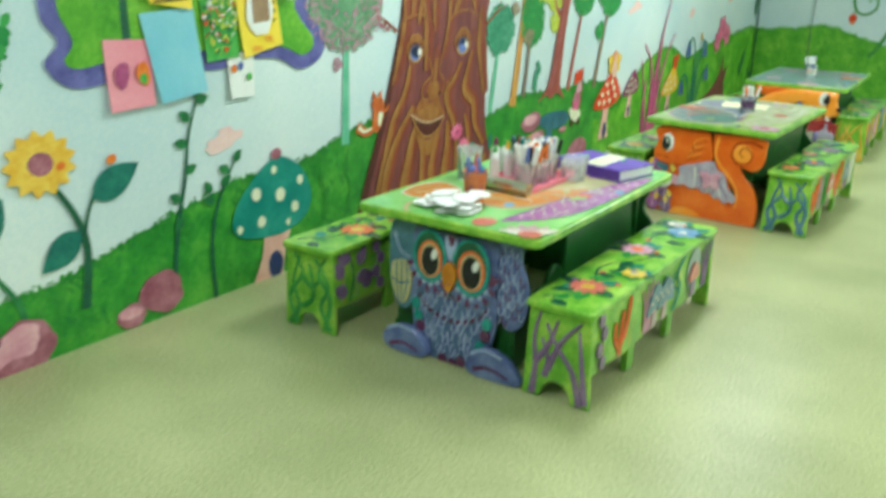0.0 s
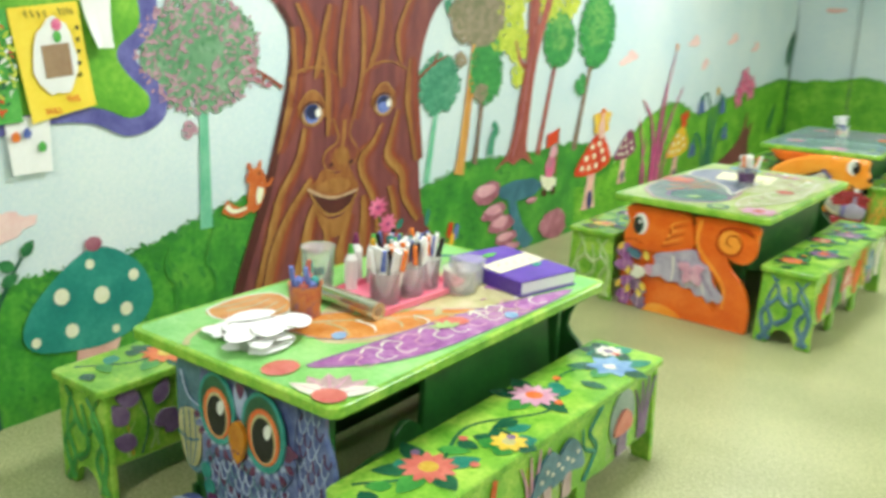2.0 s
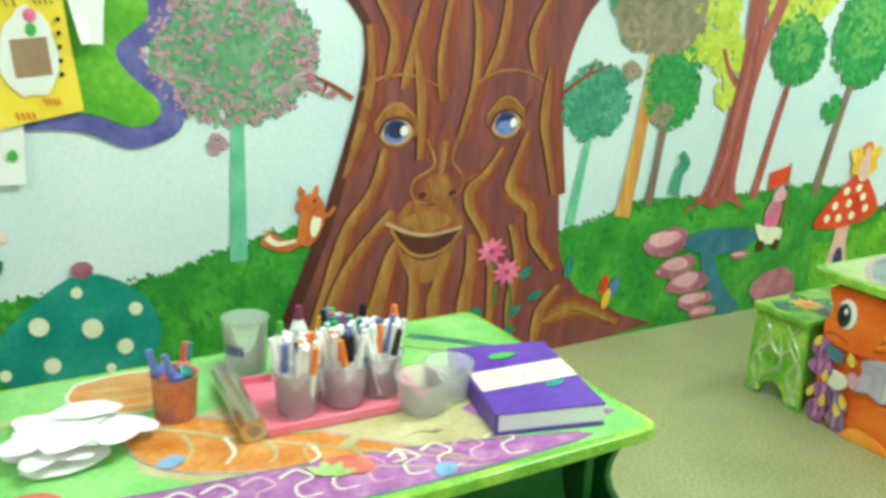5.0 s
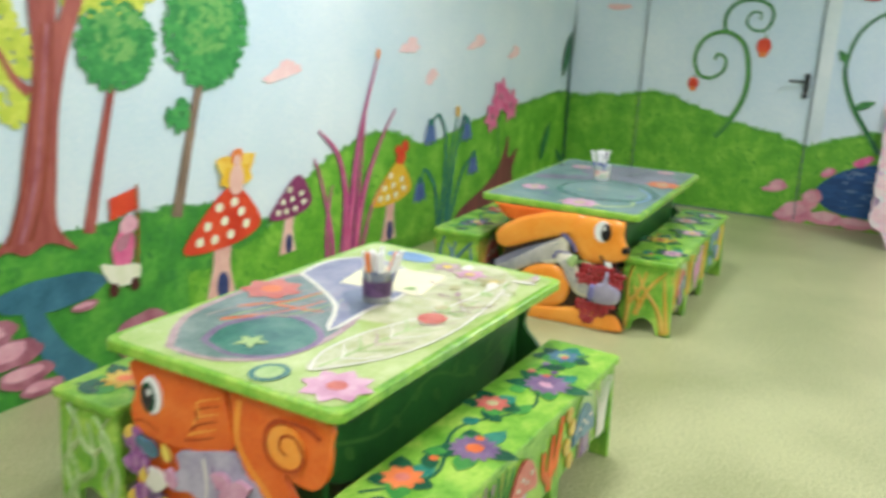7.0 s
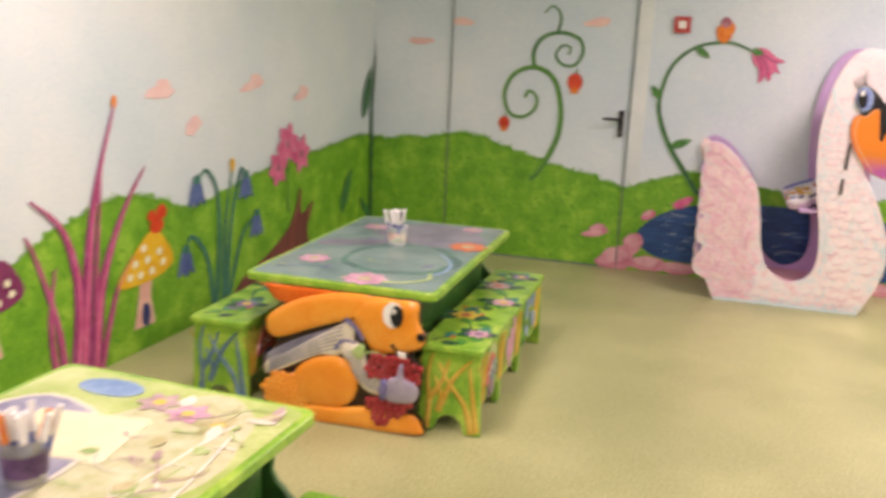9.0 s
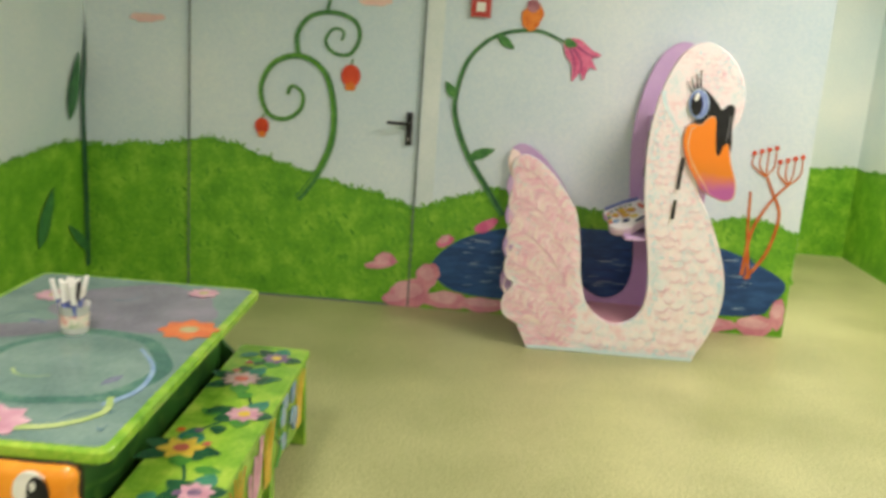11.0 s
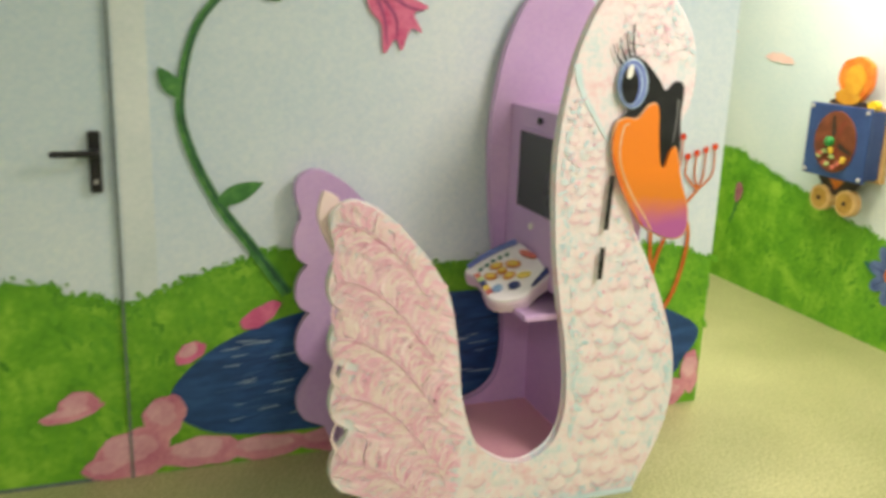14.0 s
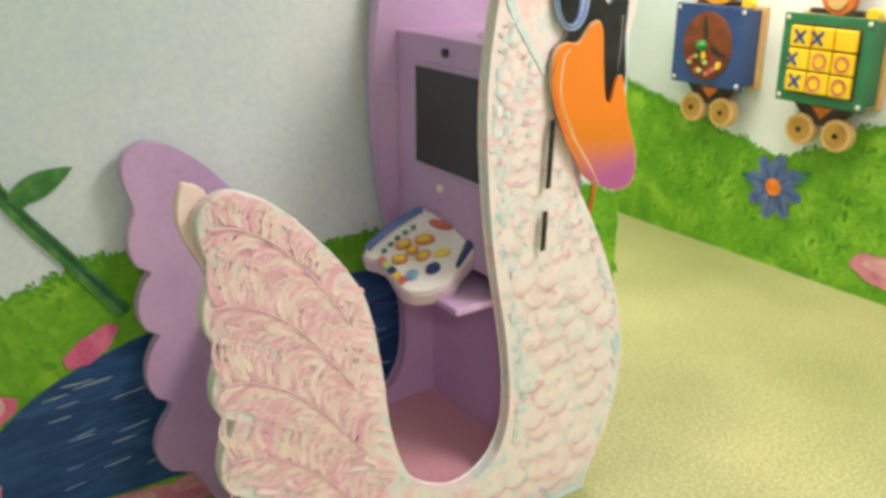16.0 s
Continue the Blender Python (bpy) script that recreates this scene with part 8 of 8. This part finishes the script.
def pen(kind, m, length=0.165):
    """A felt pen: barrel and cap."""
    name, cap = PEN_COLOURS[kind]
    if kind in PENS:
        return copy_thing(PENS[kind], m)
    p = tagged(new("felt_pen"), "white felt pen with a " + name + " cap standing in a cup", "pen", group="felt pens")
    p.matrix_world = m
    for nm, z0, z1, r, mt in (("barrel", 0.0, length * 0.68, 0.0074, PAPER_W if kind else BLUEFL), ("cap", length * 0.6, length, 0.0088, cap)):
        bm = bmesh.new()
        bmesh.ops.create_cone(bm, cap_ends=True, segments=10, radius1=r, radius2=r * 0.8, depth=z1 - z0, matrix=Matrix.Translation((0, 0, (z0 + z1) / 2)))
        part(nm, bm, mt, p)
    PENS[kind] = p
    return p


def pens_in(x, y, r, count, seed, z=0.61, kinds=(0, 0, 0, 1, 2, 3, 4, 5, 6)):
    rnd = random.Random(seed)
    for _ in range(count):
        a, q = rnd.uniform(0, 6.28), r * rnd.random() ** 0.5 * 0.75
        pen(rnd.choice(kinds), pose(x + q * math.cos(a), y + q * math.sin(a), z, rnd.uniform(-13, 13), rnd.uniform(-13, 13), rnd.uniform(0, 360)))


tray = tagged(new("tray"), "shallow pink plastic tray holding pen cups", "tray")
tray.matrix_world = pose(1.16, 6.09, 0.602, 0, 0, -4)
bm = slab(bmesh.new(), -0.13, 0.13, -0.19, 0.19, 0.0, 0.006, 0.002)
part("base", bm, TRAY, tray)
for a in ((-0.136, -0.128, -0.196, 0.196), (0.128, 0.136, -0.196, 0.196), (-0.128, 0.128, -0.196, -0.188), (-0.128, 0.128, 0.188, 0.196)):
    box("rim", *a, 0.002, 0.024, TRAY, tray, bevel=0.002)
for i, (x, y, n) in enumerate(((1.2, 5.99, 20), (1.12, 6.12, 12), (1.21, 6.1, 20), (1.2, 6.2, 20))):
    cup("clear plastic cup full of felt pens in the tray", x, y, 0.047, 0.1, CLEAR, z=0.609)
    pens_in(x, y, 0.054, n + 4, 20 + i, 0.622, (2, 7, 7, 7, 7, 7, 7, 7, 4, 5) if i != 1 else (1, 2, 3, 4, 5, 6, 7))
tumbler = cup("tall clear plastic tumbler with dark print", 0.93, 5.97, 0.05, 0.14, CLEAR, None)
tb = Brush(lambda u, v, o: Vector(((0.05 + 0.006 * v / 0.14 + 0.002) * math.sin(u), -(0.05 + 0.006 * v / 0.14 + 0.002) * math.cos(u), v)), tumbler, base=0.0)
for k in range(5):
    tb.fill("printed_bar", [(0.1 + 0.22 * k, 0.06), (0.24 + 0.22 * k, 0.06), (0.24 + 0.22 * k, 0.085), (0.1 + 0.22 * k, 0.085)], NAVY, 1)
cup("coloured cup of glue sticks and felt scraps", 1.085, 5.75, 0.045, 0.1, paint("mixed_print", "c05050", "8a5a9a", scale=22, rough=0.35, c="d88c50"), None)
pens_in(1.085, 5.75, 0.035, 4, 55, 0.602, (2, 3, 6))
for k in range(7):
    sc = tagged(new("felt_scrap"), "crumpled coloured felt scrap in the cup", "scrap", group="felt scraps")
    sc.location = (1.085 + 0.024 * math.cos(k * 0.9), 5.75 + 0.024 * math.sin(k * 0.9), 0.698 + 0.006 * (k % 3))
    bm = bmesh.new()
    bmesh.ops.create_icosphere(bm, subdivisions=2, radius=0.018)
    for v in bm.verts:
        v.co *= 1 + 0.3 * math.sin(v.co.x * 300 + k) * math.cos(v.co.z * 260 + 2 * k)
    part("scrap", bm, (BLUEFL, OWL_T, T_RED, T_PURPLE, T_CORAL, BLUEFL, T_RED)[k], sc)
cup("low clear plastic tub on the table", 1.31, 6.25, 0.055, 0.08, CLEAR, None)
cup("low clear plastic tub on the table", 1.28, 6.34, 0.052, 0.085, CLEAR, None)



def glue_bottle(x, y, h, cap):
    """A squat white bottle with a coloured nozzle cap."""
    g = tagged(new("glue_bottle"), "small white glue bottle with a coloured cap", "bottle", group="glue bottles")
    g.location = (x, y, 0.602)
    bm = bmesh.new()
    bmesh.ops.create_cone(bm, cap_ends=True, segments=16, radius1=0.022, radius2=0.021, depth=h * 0.7, matrix=Matrix.Translation((0, 0, h * 0.35)))
    bmesh.ops.create_cone(bm, cap_ends=True, segments=16, radius1=0.021, radius2=0.01, depth=h * 0.15, matrix=Matrix.Translation((0, 0, h * 0.775)))
    part("body", bm, PAPER_W, g)
    bm = bmesh.new()
    bmesh.ops.create_cone(bm, cap_ends=True, segments=12, radius1=0.012, radius2=0.007, depth=h * 0.2, matrix=Matrix.Translation((0, 0, h * 0.94)))
    part("cap", bm, cap, g)


glue_bottle(1.03, 6.02, 0.15, CARD_G)
glue_bottle(1.0, 6.08, 0.17, PURPLE)
glue_bottle(1.04, 6.12, 0.15, YEL)
glue_bottle(1.0, 6.17, 0.15, CARD_G)
glue_bottle(1.03, 6.24, 0.16, BLACK)
glue_bottle(1.05, 6.32, 0.15, ORANGE2)
film = tagged(new("film_roll"), "rolled silver film lying on the table", "roll")
film.matrix_world = pose(1.13, 5.875, 0.63, 90, 0, 83)
bm = bmesh.new()
bmesh.ops.create_cone(bm, cap_ends=True, segments=20, radius1=0.028, radius2=0.028, depth=0.31)
part("roll", bm, FOIL, film)
bm = bmesh.new()
bmesh.ops.create_cone(bm, cap_ends=True, segments=16, radius1=0.014, radius2=0.014, depth=0.316)
part("core", bm, KRAFT, film)

book = tagged(new("book"), "thick purple book with a cream paper band", "book")
book.matrix_world = pose(1.36, 6.5, 0.602, 0, 0, 74) @ Matrix.Diagonal((1.08, 1.12, 1.0, 1.0))
part("cover", slab(bmesh.new(), -0.12, 0.12, -0.165, 0.165, 0.0, 0.006, 0.002), BOOKP, book)
part("cover", slab(bmesh.new(), -0.12, 0.12, -0.165, 0.165, 0.048, 0.054, 0.002), BOOKP, book)
part("spine", slab(bmesh.new(), -0.124, -0.118, -0.165, 0.165, 0.001, 0.053, 0.002), BOOKP, book)
for k in range(7):
    part("page_block", slab(bmesh.new(), -0.114, 0.118 + 0.002 * (k % 3), -0.158, 0.155 + 0.003 * (k % 2), 0.0063 + 0.0059 * k, 0.0119 + 0.0059 * k), PAPER_W, book)
bk = Brush(lambda u, v, o: Vector((u, v, 0.054 + o)), book, base=0.0006)
bk.fill("paper_band", [(-0.118, -0.07), (0.118, -0.03), (0.118, 0.06), (-0.118, 0.02)], gloss("cream_band", "e4dcc0", "f2ecd8"), 1)
for k in range(5):
    bk.stroke("writing", [(-0.08 + 0.035 * k, -0.02), (-0.06 + 0.035 * k, 0.0)], 0.004, 0.003, KRAFT, 3, per=2)
bk.fill("sticker", leaf(-0.05, 0.09, 0.08, 0.03, 10), CARD_G, 2)
bk.fill("sticker", ell(0.05, -0.06, 0.025, 0.012, 20), OWL_T, 2)

pile = tagged(new("paper_pile"), "loose pile of white paper cut-outs on the table", "papers")
rnd = random.Random(14)
for k in range(24):
    bm = bmesh.new()
    m_ = pose(1.1 + rnd.uniform(-0.09, 0.1), 5.53 + rnd.uniform(-0.11, 0.11), 0.6035 + 0.0021 * k, rnd.uniform(-1.5, 1.5), rnd.uniform(-1.5, 1.5), rnd.uniform(-60, 60))
    rim = ell(0, 0, rnd.uniform(0.03, 0.05), rnd.uniform(0.06, 0.1), 0, 22, 0.08, k)
    rings = [[bm.verts.new(m_ @ Vector((u * q, v * q, 0.0012 * math.sin(4 * u / 0.06 + k) * q))) for u, v in rim] for q in (1.0, 0.6, 0.2)]
    for a, b in zip(rings, rings[1:]):
        for i in range(len(rim)):
            bm.faces.new((a[i], a[(i + 1) % len(rim)], b[(i + 1) % len(rim)], b[i]))
    bm.faces.new(rings[-1])
    part("page", bm, PAPER_W, pile)

cup("clear cup with a dark printed band holding pens", 1.46, 8.83, 0.045, 0.11, CLEAR, paint("violet_print", "3c2448", "6c5074", scale=26, rough=0.4))
pens_in(1.46, 8.83, 0.045, 14, 77, 0.61, (0, 0, 0, 0, 5, 4))
note = tagged(new("paper_sheet"), "cream sheets of paper lying under the pen cup", "paper")
CREAMP = paint("cream_paper", "e8e0b4", "f2ecc8", scale=5, rough=0.6)
for k, rot in enumerate((3, 8)):
    bm = bmesh.new()
    slab(bm, -0.15, 0.15, -0.12, 0.12, 0.0, 0.0008)
    bm.transform(pose(1.39, 9.06, 0.6025 + 0.0012 * k, 0, 0, rot))
    part("page", bm, CREAMP, note)
cup("jar with red and green label full of white pens", 1.42, 11.37, 0.04, 0.09, PAPER_W, paint("jar_label", "c83428", "3c9040", scale=14, rough=0.4, c="e8e0d0"))
pens_in(1.42, 11.37, 0.04, 12, 88, 0.61, (0, 0, 0, 4))
